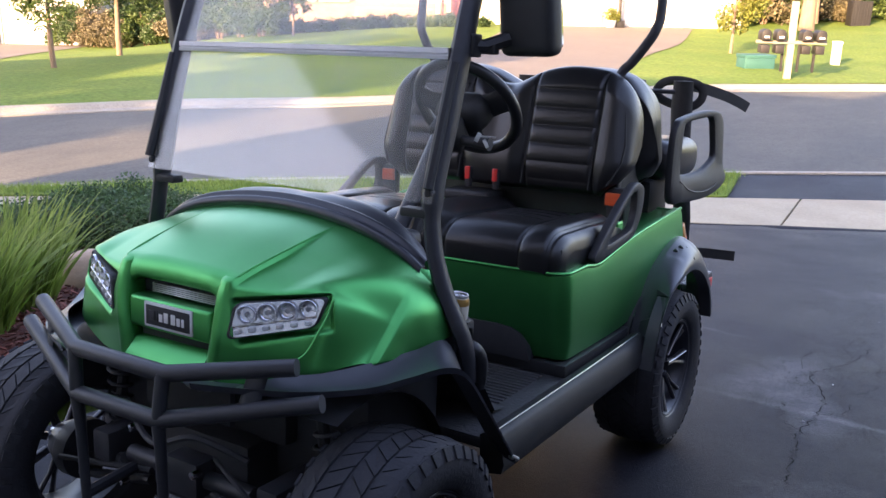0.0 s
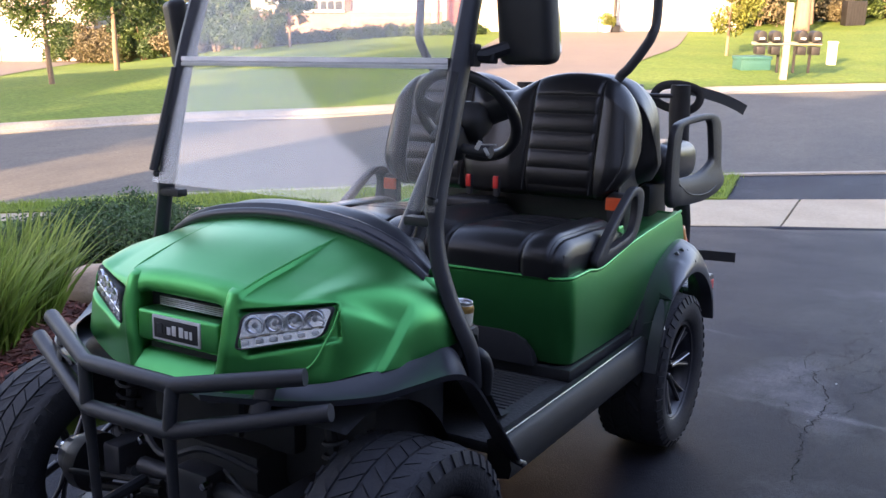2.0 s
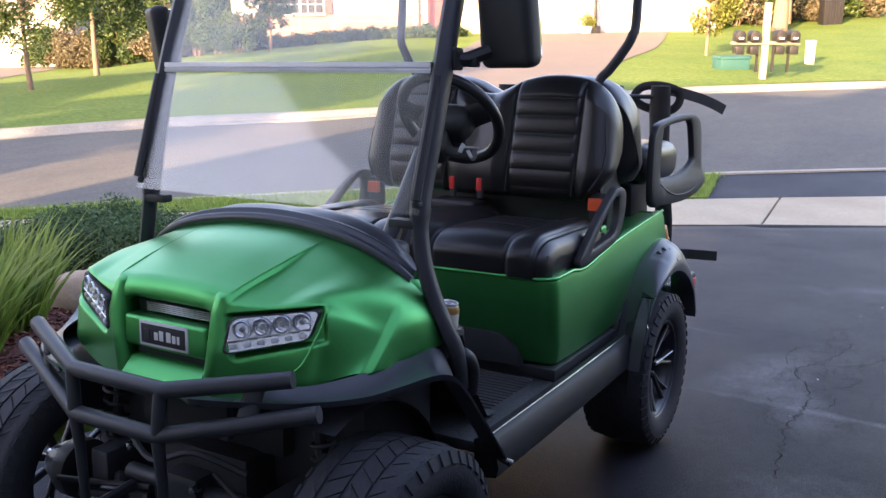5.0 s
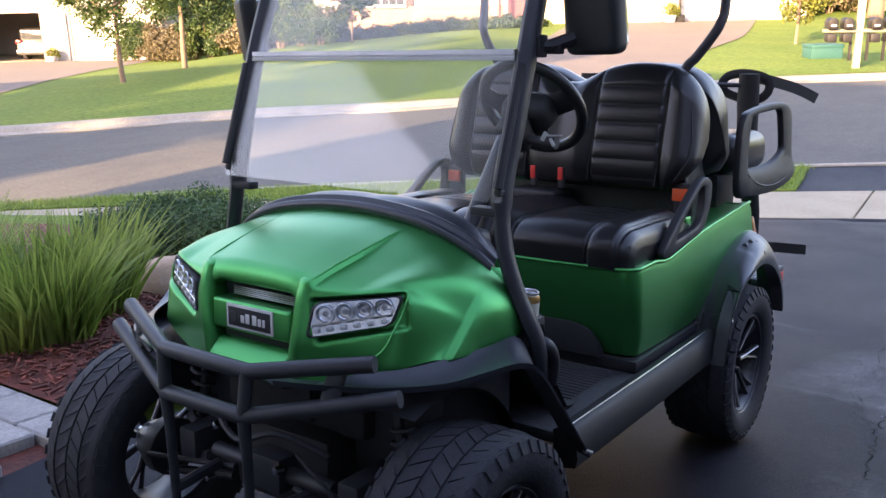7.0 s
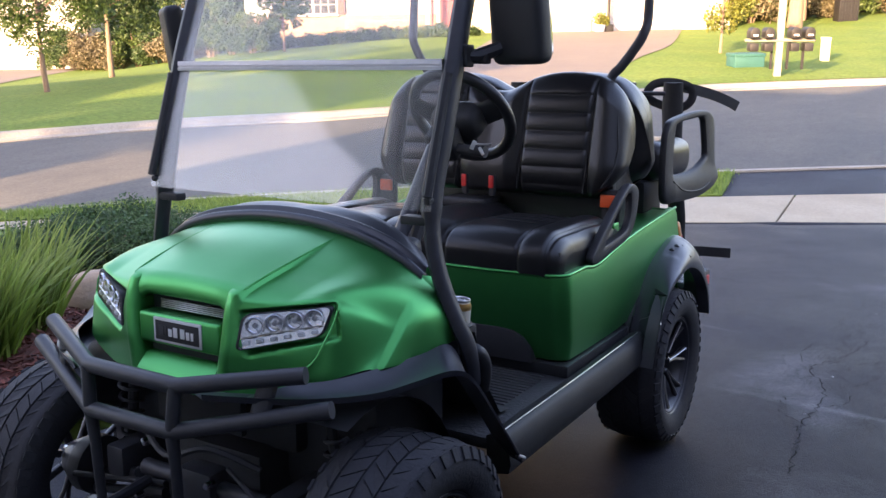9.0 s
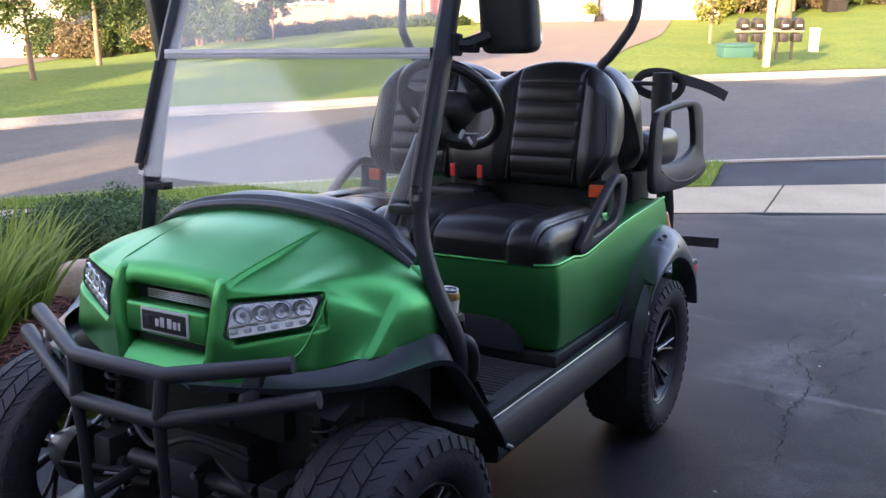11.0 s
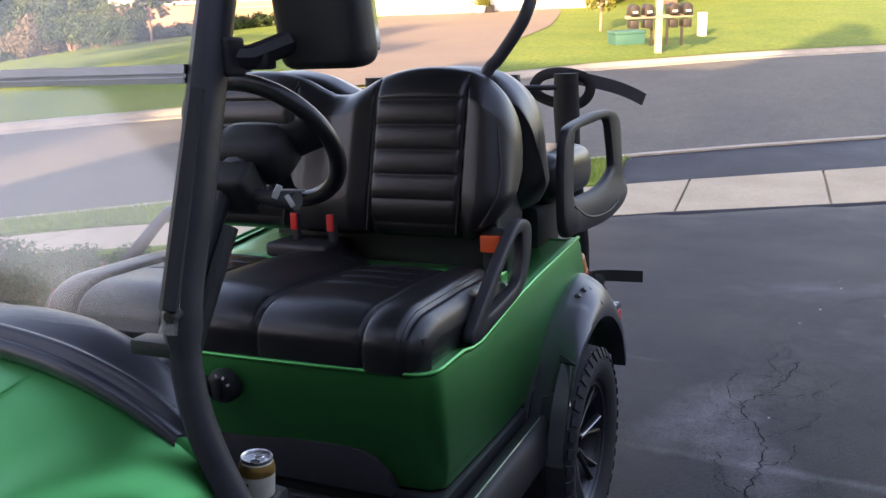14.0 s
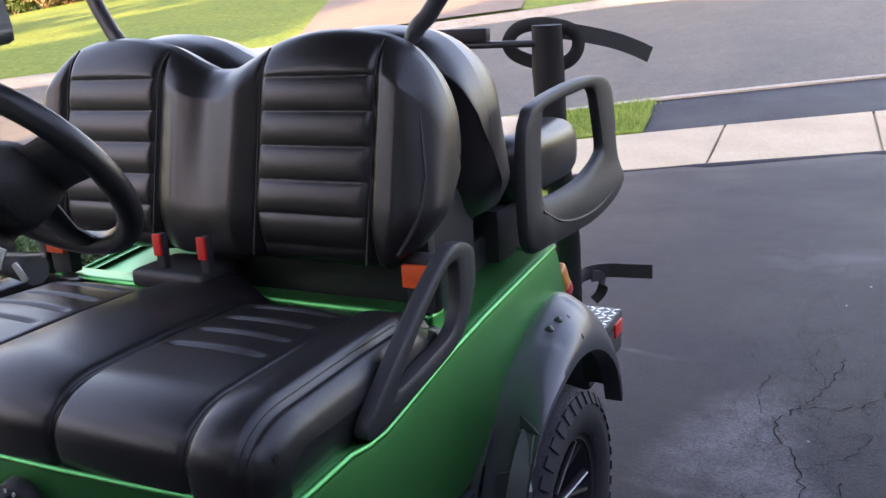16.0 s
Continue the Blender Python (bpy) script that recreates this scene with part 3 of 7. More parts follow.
# beside the grille: from the ridge inward round a soft edge, then back into the opening
cheek_rows = []
for a in [p for p in side_rows[0] if 0.645 < p.z < 0.8735]:
    prof = [(0.0, 0.0), (-0.004, -0.0025), (-0.010, -0.004), (-0.018, -0.004), (-0.026, -0.002), (-0.031, 0.002), (-0.034, 0.008), (-0.036, 0.018), (-0.038, 0.040), (-0.040, 0.072)]
    cheek_rows.append([a + Vector((dx, dy, 0)) for dx, dy in prof])
cheek_l = sheet(cheek_rows)
# the thin bead along the bonnet's crease, broader to the front
bead_at = [p + Vector((0.0025, 0, -0.0018)) for p in side_rows[0][2:int(len(side_rows[0]) * 0.43)]]
bead = tube(bead_at, [0.0014 + 0.0022 * k * (1 - k ** 8) for k in (i / (len(bead_at) - 1) for i in range(len(bead_at)))], 10)


def weld(geo, d=0.0006):
    """Joins corners that lie together, so that the paint's shading rolls over the edge."""
    where, vs, back = {}, [], []
    for v in geo[0]:
        key = tuple(round(c / d) for c in v)
        if key not in where:
            where[key] = len(vs)
            vs.append(tuple(v))
        back.append(where[key])
    fs = []
    for f in geo[1]:
        g = tuple(dict.fromkeys(back[i] for i in f))
        if len(g) > 2:
            fs.append(g)
    return vs, fs


BROW = spline([(0, 0, 0), (-0.013, -0.005, 0), (-0.025, -0.014, 0), (-0.033, -0.028, 0), (-0.036, -0.043, 0), (-0.033, -0.053, 0), (-0.022, -0.058, 0), (0.030, -0.058, 0)], 4)


def brow(u, v):
    """The rolled strip over the grille, from the bonnet's front edge down to a straight lip, then back."""
    edge = centre_rows[round(u * (len(centre_rows) - 1))][-1]
    p = BROW[min(len(BROW) - 1, round(v * (len(BROW) - 1)))]
    lip_z = 0.831 - 0.016 * ease((abs(edge.x) - 0.112) / 0.030)
    return edge + Vector((0, p.x, p.y / 0.058 * (edge.z - lip_z)))


bar = rbox((-0.128, -0.118, 0.722), (0.128, -0.065, 0.794), 0.010, 3)
lip = sheet([[Vector((x * w, y, z)) for x in (-1, -0.5, 0, 0.5, 1)] for w, y, z in ((0.116, -0.085, 0.704), (0.115, -0.112, 0.694), (0.118, -0.146, 0.656), (0.119, -0.150, 0.645), (0.117, -0.146, 0.634), (0.112, -0.125, 0.628), (0.10, -0.07, 0.626))])
front_cowl = part("front_cowl", join(weld(join(sheet(centre_rows), grid(brow, len(centre_rows) - 1, len(BROW) - 1))), weld(join(sheet(side_rows), cheek_l)), mirrored(weld(join(sheet(side_rows), cheek_l))), bar, lip), PAINT, cart, "satin metallic green nose and bonnet")
for side_bead in (bead, mirrored(bead)):
    part("bonnet_crease", side_bead, PAINT, front_cowl)
part("grille_backing", rbox((-0.135, -0.068, 0.52), (0.135, -0.050, 0.85), 0.003), DARK, front_cowl, "black recess behind the grille")
for i in range(5):
    z = 0.801 + i * 0.0045
    part("grille_slat", rbox((-0.085, -0.088, z), (0.118, -0.075, z + 0.0028), 0.001, 1), ALU, front_cowl)
part("lower_vent", rbox((-0.108, -0.098, 0.700), (0.108, -0.080, 0.722), 0.003), PLASTIC, front_cowl, "dark ribbed vent under the badge")
badge = part("badge", rbox((-0.071, -0.1215, 0.733), (0.073, -0.112, 0.784), 0.004), DARK, front_cowl, "black name plate with a thin silver rim")
part("badge_rim", rbox((-0.0745, -0.1212, 0.7295), (0.0765, -0.112, 0.7875), 0.003), RAIL, badge, "thin silver rim")
for x0, x1, z1 in ((-0.058, -0.040, 0.770), (-0.034, -0.030, 0.770), (-0.026, -0.014, 0.765), (-0.010, 0.003, 0.770), (0.012, 0.026, 0.770), (0.030, 0.041, 0.765), (0.045, 0.053, 0.765)):
    part("emblem_bar", rbox((x0, -0.1228, 0.747), (x1, -0.1212, z1), 0.0006, 1), WHITE if x0 > -0.03 else STEEL_BLACK, badge)


def headlight(side):
    """Black-edged lamp unit with four round lenses over six small ones."""
    it, ot, ob_, ib = (p - LAMP_N * 0.009 for p in LAMP)
    if side < 0:
        it, ot, ob_, ib = (Vector((-p.x, p.y, p.z)) for p in (it, ot, ob_, ib))
    nrm = (ot - it).cross(ib - it).normalized()
    if nrm.y > 0:
        nrm = -nrm
    def at(u, v, h=0.0):
        return (it.lerp(ot, u)).lerp(ib.lerp(ob_, u), v) + nrm * (h + 0.0065)
    def ring(m, h):
        pts = []
        for cu, cv, a0 in ((1 - m, m, -90), (1 - m, 1 - m, 0), (m, 1 - m, 90), (m, m, 180)):
            ru, rv = 0.09, 0.20
            for k in range(5):
                a = radians(a0 + 22.5 * k)
                pts.append(at(cu - (ru if cu > 0.5 else -ru) + ru * math.cos(a), cv - (rv if cv > 0.5 else -rv) + rv * math.sin(a), h))
        return pts
    rings = [ring(-0.035, -0.014), ring(-0.035, 0.003), ring(-0.01, 0.006), ring(0.0, 0.0)]
    k = len(rings[0])
    vs = [p for r in rings for p in r]
    fs = [(a * k + i, a * k + (i + 1) % k, (a + 1) * k + (i + 1) % k, (a + 1) * k + i) for a in range(3) for i in range(k)]
    lamp = part("headlight", (vs, fs), DARK, cart, "clear LED headlight unit in a black bezel")
    r3 = ring(0.0, 0.001)
    part("reflector", (r3 + [at(0.5, 0.5, -0.004)], [(i, (i + 1) % k, k) for i in range(k)]), REFLECTOR, lamp, "bright metal reflector")
    rot = nrm.to_track_quat("Z", "X").to_matrix().to_4x4()
    for i in range(4):
        c = at(0.15 + 0.232 * i, 0.34)
        r = 0.0185
        at_bowl = Matrix.Translation(c) @ rot
        part("lamp_bowl", moved(lathe([(r * 1.14, 0.000), (r * 1.10, 0.0065), (r * 1.02, 0.007), (r * 0.93, 0.003), (r * 0.72, -0.0005), (r * 0.45, -0.002), (r * 0.30, -0.002)], "z", 22), at_bowl), REFLECTOR, lamp)
        part("lamp_ring", moved(tube([(r * 1.06 * math.cos(k), r * 1.06 * math.sin(k), 0.0072) for k in np.linspace(0, 6.2832, 24, endpoint=False)], 0.0011, 5, closed=True), at_bowl), REFLECTOR, lamp)
        part("led_chip", moved(lathe([(r * 0.34, -0.002), (r * 0.33, 0.003), (r * 0.22, 0.0055), (0.0005, 0.006)], "z", 14), at_bowl), LED_CORE, lamp, "dark domed lens")
        part("bowl_rib", moved(rbox((-r * 0.98, -0.0011, -0.001), (-r * 0.30, 0.0011, 0.005), 0.0004, 1), at_bowl @ Matrix.Rotation(0.5 + 0.3 * i, 4, "Z")), WHITE, lamp)
    for i in range(6):
        c = at(0.09 + 0.165 * i, 0.84)
        part("led", moved(rbox((-0.0075, -0.0048, -0.002), (0.0075, 0.0048, 0.006), 0.002, 1), Matrix.Translation(c) @ Matrix(((*(ot - it).normalized(), 0), (*nrm.cross((ot - it).normalized()), 0), (*nrm, 0), (0, 0, 0, 1))).transposed()), WHITE, lamp)
    part("divider", tube([at(0.02, 0.68, 0.003), at(0.98, 0.64, 0.003)], 0.0025, 6), CHROME, lamp)
    part("lamp_cover", sheet([[at(u, v, 0.006 + 0.006 * math.sin(math.pi * u) * math.sin(math.pi * v)) for u in np.linspace(0.0, 1.0, 9)] for v in np.linspace(0, 1, 5)]), LENS, lamp, "clear lamp cover")
    return lamp


headlight(1)
headlight(-1)

# the nose's panel edge, from the lamp's outer end down towards the guard
pts = spline([(0.384, -0.028, 0.845), (0.382, -0.042, 0.815), (0.376, -0.064, 0.783), (0.362, -0.077, 0.747), (0.335, -0.086, 0.722), (0.28, -0.100, 0.706)], 6)
part("panel_edge", tube(pts, 0.003, 8, flat=0.6), PAINT, cart)

for sgn in (1, -1):
    # the rear flank of the nose, down to the foot well
    f = sheet(patch_points([[(0.412, 0.242, 0.875), (0.482, 0.260, 0.80), (0.496, 0.28, 0.715)], [(0.428, 0.266, 0.868), (0.490, 0.285, 0.80), (0.502, 0.305, 0.71)], [(0.430, 0.285, 0.868), (0.480, 0.305, 0.79), (0.492, 0.325, 0.70)]], 5))
    part("cowl_flank", f if sgn > 0 else mirrored(f), PAINT, cart)

# black front mudguards
for sgn in (1, -1):
    inner = spline([(0.20, -0.19, 0.655), (0.33, -0.13, 0.698), (0.40, -0.07, 0.706), (0.45, 0.03, 0.713), (0.485, 0.14, 0.72), (0.505, 0.235, 0.72), (0.525, 0.29, 0.62), (0.56, 0.33, 0.50), (0.60, 0.35, 0.43)], 5)
    outer = spline([(0.20, -0.245, 0.690), (0.30, -0.205, 0.690), (0.40, -0.14, 0.686), (0.48, -0.03, 0.680), (0.53, 0.045, 0.692), (0.578, 0.115, 0.705), (0.603, 0.165, 0.680), (0.615, 0.255, 0.57), (0.640, 0.345, 0.432)], 5)
    crest = [a.lerp(b, 0.55) + Vector((0, 0, -0.010 if i < 30 else 0.004)) for i, (a, b) in enumerate(zip(inner, outer))]
    low = [p + Vector((0.0, 0.004, -0.014)) for p in outer]
    back = [p + Vector((-0.07, 0.03, 0.0)) for p in low]
    g = sheet([inner, crest, outer, low, back])
    part("front_mudguard", g if sgn > 0 else mirrored(g), GLOSSY, cart, "black moulded mudguard")
    tip = tube([(sgn * 0.632, 0.335, 0.44), (sgn * 0.638, 0.362, 0.425)], 0.006, 8)
    part("mudguard_screw", tip, ALU, cart)

# black cowl and dash
COWL_HALF = [(0.10, 0.240, 0.982), (0.20, 0.238, 0.970), (0.27, 0.236, 0.955), (0.335, 0.238, 0.932), (0.385, 0.243, 0.905), (0.425, 0.252, 0.872)]
cowl_front = spline([(-x, y, z) for x, y, z in reversed(COWL_HALF)] + [(0, 0.241, 0.986)] + COWL_HALF, 6)
rows = []
for dy, dz, w in ((-0.006, -0.026, 1.0), (-0.013, -0.017, 1.0), (-0.016, -0.007, 1.0), (-0.012, 0.002, 1.0), (-0.004, 0.006, 0.998), (0.001, 0.004, 0.997), (0.006, 0.008, 0.995), (0.013, 0.016, 0.993), (0.022, 0.017, 0.99), (0.030, 0.010, 0.985), (0.040, 0.004, 0.975), (0.060, 0.008, 0.93), (0.095, 0.012, 0.84), (0.130, 0.004, 0.74), (0.150, -0.025, 0.68)):
    rows.append([Vector((p.x * w, p.y + dy, p.z + dz + 0.020 * ease((dy - 0.03) / 0.07) * min(1, abs(p.x) * 3))) for p in cowl_front])
rows = [list(c) for c in zip(*[spline(c, 3) for c in zip(*rows)])]
part("dash_cowl", sheet(rows), GLOSSY, cart, "black dash top under the windshield")
part("dash_panel", rbox((-0.32, 0.34, 0.70), (0.32, 0.42, 0.93), 0.03, 3), PLASTIC, cart, "black dashboard")
part("front_bulkhead", rbox((-0.37, 0.30, 0.44), (0.37, 0.36, 0.86), 0.02), PLASTIC, cart)
part("toe_board", sheet([[Vector((x, y, z)) for x in (-0.5, 0, 0.5)] for y, z in ((0.36, 0.72), (0.40, 0.60), (0.50, 0.47), (0.56, 0.462))]), MAT_RUBBER, cart)
for sgn in (1, -1):
    holder = part("cup_holder", join(rbox((sgn * 0.415 - 0.05, 0.340, 0.655), (sgn * 0.415 + 0.05, 0.438, 0.722), 0.012), rbox((sgn * 0.40 - 0.02, 0.33, 0.60), (sgn * 0.40 + 0.02, 0.39, 0.68), 0.005)), PLASTIC, cart, "black cup holder pod")
    part("holder_rim", tube([(sgn * 0.43 + 0.038 * math.cos(a), 0.386 + 0.038 * math.sin(a), 0.724) for a in np.linspace(0, 2 * math.pi, 24, endpoint=False)], 0.006, 6, closed=True), PLASTIC, holder)

# floor, sills
part("floor_mat", rbox((-0.545, 0.36, 0.425), (0.545, 0.93, 0.455), 0.006), MAT_RUBBER, cart, "ribbed black rubber floor mat")
for i in range(14):
    y = 0.56 + i * 0.022
    part("mat_rib", rbox((-0.47, y, 0.454), (0.47, y + 0.009, 0.460), 0.002, 1), MAT_RUBBER, cart)
for sgn in (1, -1):
    prof = [(0.535, 0.462), (0.560, 0.474), (0.575, 0.474), (0.590, 0.462), (0.604, 0.40), (0.598, 0.375), (0.54, 0.365)]
    prof = [(sgn * a, b) for a, b in prof]
    vs, fs = [], []
    stations = [(0.36, 0.0), (0.50, 0.0), (0.9, 0.0), (1.30, 0.004), (1.40, 0.006)]
    for y, lift in stations:
        vs += [(a, y, b + lift) for a, b in prof]
    k = len(prof)
    for i in range(len(stations) - 1):
        fs += [(i * k + j, i * k + (j + 1) % k, (i + 1) * k + (j + 1) % k, (i + 1) * k + j) for j in range(k)]
    fs += [tuple(range(k)), tuple(len(vs) - k + j for j in range(k))[::-1]]
    sill = part("sill", (vs, fs), SILL, cart, "dark grey plastic rocker panel")
    part("sill_trim", tube([(sgn * 0.571, 0.385, 0.4755), (sgn * 0.571, 0.90, 0.4755), (sgn * 0.571, 1.38, 0.481)], 0.0018, 6), ALU, sill, "thin bright edge trim")

# main body tub: plan outline swept up to a rising top edge
plan = []
for y in np.linspace(2.06, 0.90, 24):
    plan.append((0.527 + 0.012 * (y - 0.9) / 1.1, y))
for a in np.linspace(0, 90, 9)[1:]:
    plan.append((0.472 + 0.055 * math.cos(radians(a)), 0.895 - 0.055 * math.sin(radians(a))))
for x in np.linspace(0.45, 0, 8):
    plan.append((x, 0.840 - 0.018 * (1 - (x / 0.47) ** 2)))
plan = plan + [(-x, y) for x, y in plan[-2::-1]]


def body_top(y):
    return lerp_table(y, (0.8, 1.02, 1.07, 1.12, 1.34, 1.50, 2.06), (0.764, 0.770, 0.756, 0.762, 0.800, 0.818, 0.850))


def body_y(y, z):
    """The tub's rear end leans forward towards its top."""
    end = lerp_table(z, (0.48, 0.72, 0.85), (2.04, 1.928, 1.866))
    return y if y < 1.5 else 1.5 + (y - 1.5) * (end - 1.5) / 0.56


def body_low(y):
    return 0.488 + max(0.0, y - 1.30) * 0.06


levels = [(0.0, 0.030), (0.04, 0.012), (0.25, 0.002), (0.6, 0.0), (0.93, 0.0), (0.985, 0.004), (1.0, 0.012), (1.0, 0.030)]
vs, fs = [], []
for f, inset in levels:
    for i, (x, y) in enumerate(plan):
        a, b = plan[max(0, i - 1)], plan[min(len(plan) - 1, i + 1)]
        n = Vector((b[1] - a[1], a[0] - b[0], 0)).normalized()
        px, py = x + n.x * inset, y + n.y * inset
        top, lowest = body_top(y), body_low(y)
        py += 0.045 * (1 - f) * ease((0.98 - y) / 0.13)
        z = lowest + (top - lowest) * f
        vs.append((px, body_y(py, z), z))
k = len(plan)
fs = [(i * k + j, i * k + j + 1, (i + 1) * k + j + 1, (i + 1) * k + j) for i in range(len(levels) - 1) for j in range(k - 1)]
body = part("body", (vs, fs), PAINT, cart, "satin metallic green body tub")
part("body_deck", sheet([[Vector((x, y, z)) for x in (-0.505, -0.25, 0, 0.25, 0.505)] for y, z in ((0.86, 0.755), (1.04, 0.755), (1.30, 0.790), (1.42, 0.805), (1.55, 0.812), (1.86, 0.842))]), PAINT, cart, "green deck under the seats")
part("deck_ridge", rbox((-0.50, 1.380, 0.79), (0.47, 1.440, 0.848), 0.012, 4), PAINT, cart, "green ridge behind the bench cushion")
part("rear_panel", thicken(sheet([[Vector((x, y, z)) for x in (-0.522, 0, 0.522)] for y, z in ((2.028, 0.49), (1.915, 0.72), (1.856, 0.846))]), 0.012), PAINT, cart)
edge = []
for i, (x, y) in enumerate(plan):
    a, b = plan[max(0, i - 1)], plan[min(len(plan) - 1, i + 1)]
    n = Vector((b[1] - a[1], a[0] - b[0], 0)).normalized()
    edge.append((x + n.x * 0.004, body_y(y, 0.85) + n.y * 0.004, body_top(y) + 0.0005))
for f0, f1 in ((0, len(plan) // 2 + 1), (len(plan) // 2, len(plan))):
    part("body_edge", tube(edge[f0:f1], 0.0058, 10), PAINT, body)
kick = [(-0.41, 0.490), (0.42, 0.490), (0.412, 0.530), (0.388, 0.566), (0.355, 0.582), (0.31, 0.587), (-0.30, 0.587), (-0.37, 0.56)]
part("kick_recess", plate(kick, "y", 0.855, 0.90, 0.004), DARK, cart, "black kick panel below the seat")
part("body_skirt", rbox((-0.53, 0.875, 0.455), (0.53, 1.42, 0.492), 0.006), PLASTIC, cart)
lock = part("charge_port", lathe([(0.0005, 0.800), (0.018, 0.800), (0.034, 0.806), (0.038, 0.815), (0.038, 0.835)], "y", 24, (0.045, 0, 0.700)), PLASTIC, cart, "round black charging port cover")
part("port_key", rbox((0.036, 0.788, 0.676), (0.054, 0.803, 0.724), 0.006), PLASTIC, lock)
for a in (20, 60, 100):
    part("port_mark", moved(rbox((0.022, -0.001, -0.0025), (0.029, 0.001, 0.0025), 0), Matrix.Translation((0.045, 0.8025, 0.700)) @ Matrix.Rotation(radians(-a), 4, "Y")), WHITE, lock, smooth=False)
part("port_housing", rbox((-0.035, 0.792, 0.668), (0.018, 0.83, 0.716), 0.014, 3), PLASTIC, lock)


# ---- seats ----
def bucket(x):
    """0 in the middle of a seat's panel, 1 at its piped edge, above 1 on the bolsters."""
    return abs(abs(x) - 0.25) / 0.125


TOP_LINE = spline([(0.0, 1.286, 0), (0.03, 1.289, 0), (0.07, 1.306, 0), (0.13, 1.334, 0), (0.20, 1.350, 0), (0.27, 1.354, 0), (0.34, 1.348, 0), (0.39, 1.335, 0), (0.43, 1.308, 0), (0.465, 1.262, 0), (0.49, 1.19, 0), (0.50, 1.10, 0)], 12)
TOP_X, TOP_Z = [p.x for p in TOP_LINE], [p.y for p in TOP_LINE]


def back_top(x):
    return lerp_table(abs(x), TOP_X, TOP_Z)


def waist(x, z, back=False):
    """The outer bolsters draw in towards the foot of the seat back."""
    k = 1 - 0.5 * ease((1.05 - z) / 0.13)
    a = abs(x)
    if a > 0.375:
        a = 0.375 + (a - 0.375) * (1 / k if back else k)
    return math.copysign(a, x)


def seat_back(y_bottom, y_top, faces, depth):
    """Quilted bench back with two shaped places; faces -1 looks to the front, 1 to the rear."""
    def outer(u, v):
        x = -0.5 + u
        x = 0.5 * math.copysign(1 - (1 - min(1, abs(x) * 2)) ** 1.15, x)
        t = back_top(x)
        lowz = 0.925 + 0.05 * max(0, abs(x) - 0.42) / 0.08
        z = lowz + (t - lowz) * v
        y = y_bottom + (y_top - y_bottom) * v
        q = bucket(x)
        ridge = 0.019 * math.exp(-((q - 1.45) / 0.42) ** 2)
        if abs(x) < 0.125:                          # the two inner bolsters flow into one another over a shallow valley
            ridge = 0.018 * ease((0.125 - abs(x)) / 0.060) - 0.007 * math.exp(-(x / 0.030) ** 2) * ease((z - 1.0) / 0.25)
        bulge = ridge + 0.008 * max(0.0, 1 - q ** 6) - 0.055 * max(0.0, 1 - v / 0.32) ** 2
        if q < 1:                                   # horizontal quilted rolls that sink into the side seams
            ph = ((z - 1.030) / 0.0612) % 1.0
            bulge += (0.0095 * (math.sin(math.pi * ph) ** 0.5) - 0.007) * (1 - q ** 10) * ease((1.292 - z) / 0.02) * ease((z - 0.94) / 0.06)
        bulge -= 0.011 * math.exp(-((q - 1.0) / 0.06) ** 2)
        edge = min(1.0, (0.5 - abs(x)) / 0.075)
        roll = (1 - math.sqrt(max(0, 1 - (1 - edge) ** 2))) * depth * 0.5
        e2 = min(1.0, (1 - v) / 0.17)
        roll2 = (1 - math.sqrt(max(0, 1 - (1 - e2) ** 2))) * depth * 0.5
        e3 = min(1.0, v / 0.06)
        roll3 = (1 - math.sqrt(max(0, 1 - (1 - e3) ** 2))) * depth * 0.35
        fade = min(edge, 1) * min(1, e2 * 1.2)
        return Vector((waist(x, z), y + faces * (bulge * fade - min(depth * 0.5, (roll ** 2 + roll2 ** 2 + roll3 ** 2) ** 0.5)), z))
    front = grid(outer, 240, 150) if faces < 0 else grid(outer, 200, 110)
    def inner(u, v):
        p = outer(u, v)
        x = waist(p.x, p.z, True)
        q = y_bottom + (y_top - y_bottom) * v
        edge = min(1.0, (0.5 - abs(x)) / 0.075)
        e2 = min(1.0, (1 - v) / 0.12)
        r = max((1 - math.sqrt(max(0, 1 - (1 - edge) ** 2))), (1 - math.sqrt(max(0, 1 - (1 - e2) ** 2)))) * depth * 0.5
        return Vector((p.x, q - faces * (depth - r), p.z))
    back = grid(inner, 120, 70)
    return join(front, back)


def back_y(x, z):
    """The front face of the front seat back at its rolled edges."""
    lowz = 0.925 + 0.05 * max(0, abs(x) - 0.42) / 0.08
    v = min(1.0, (z - lowz) / (back_top(x) - lowz))
    e1, e2 = min(1.0, (0.5 - abs(x)) / 0.075), min(1.0, (1 - v) / 0.17)
    r1, r2 = (0.05 * (1 - math.sqrt(max(0, 1 - (1 - e) ** 2))) for e in (e1, e2))
    return 1.325 + 0.10 * v + min(0.05, math.hypot(r1, r2))


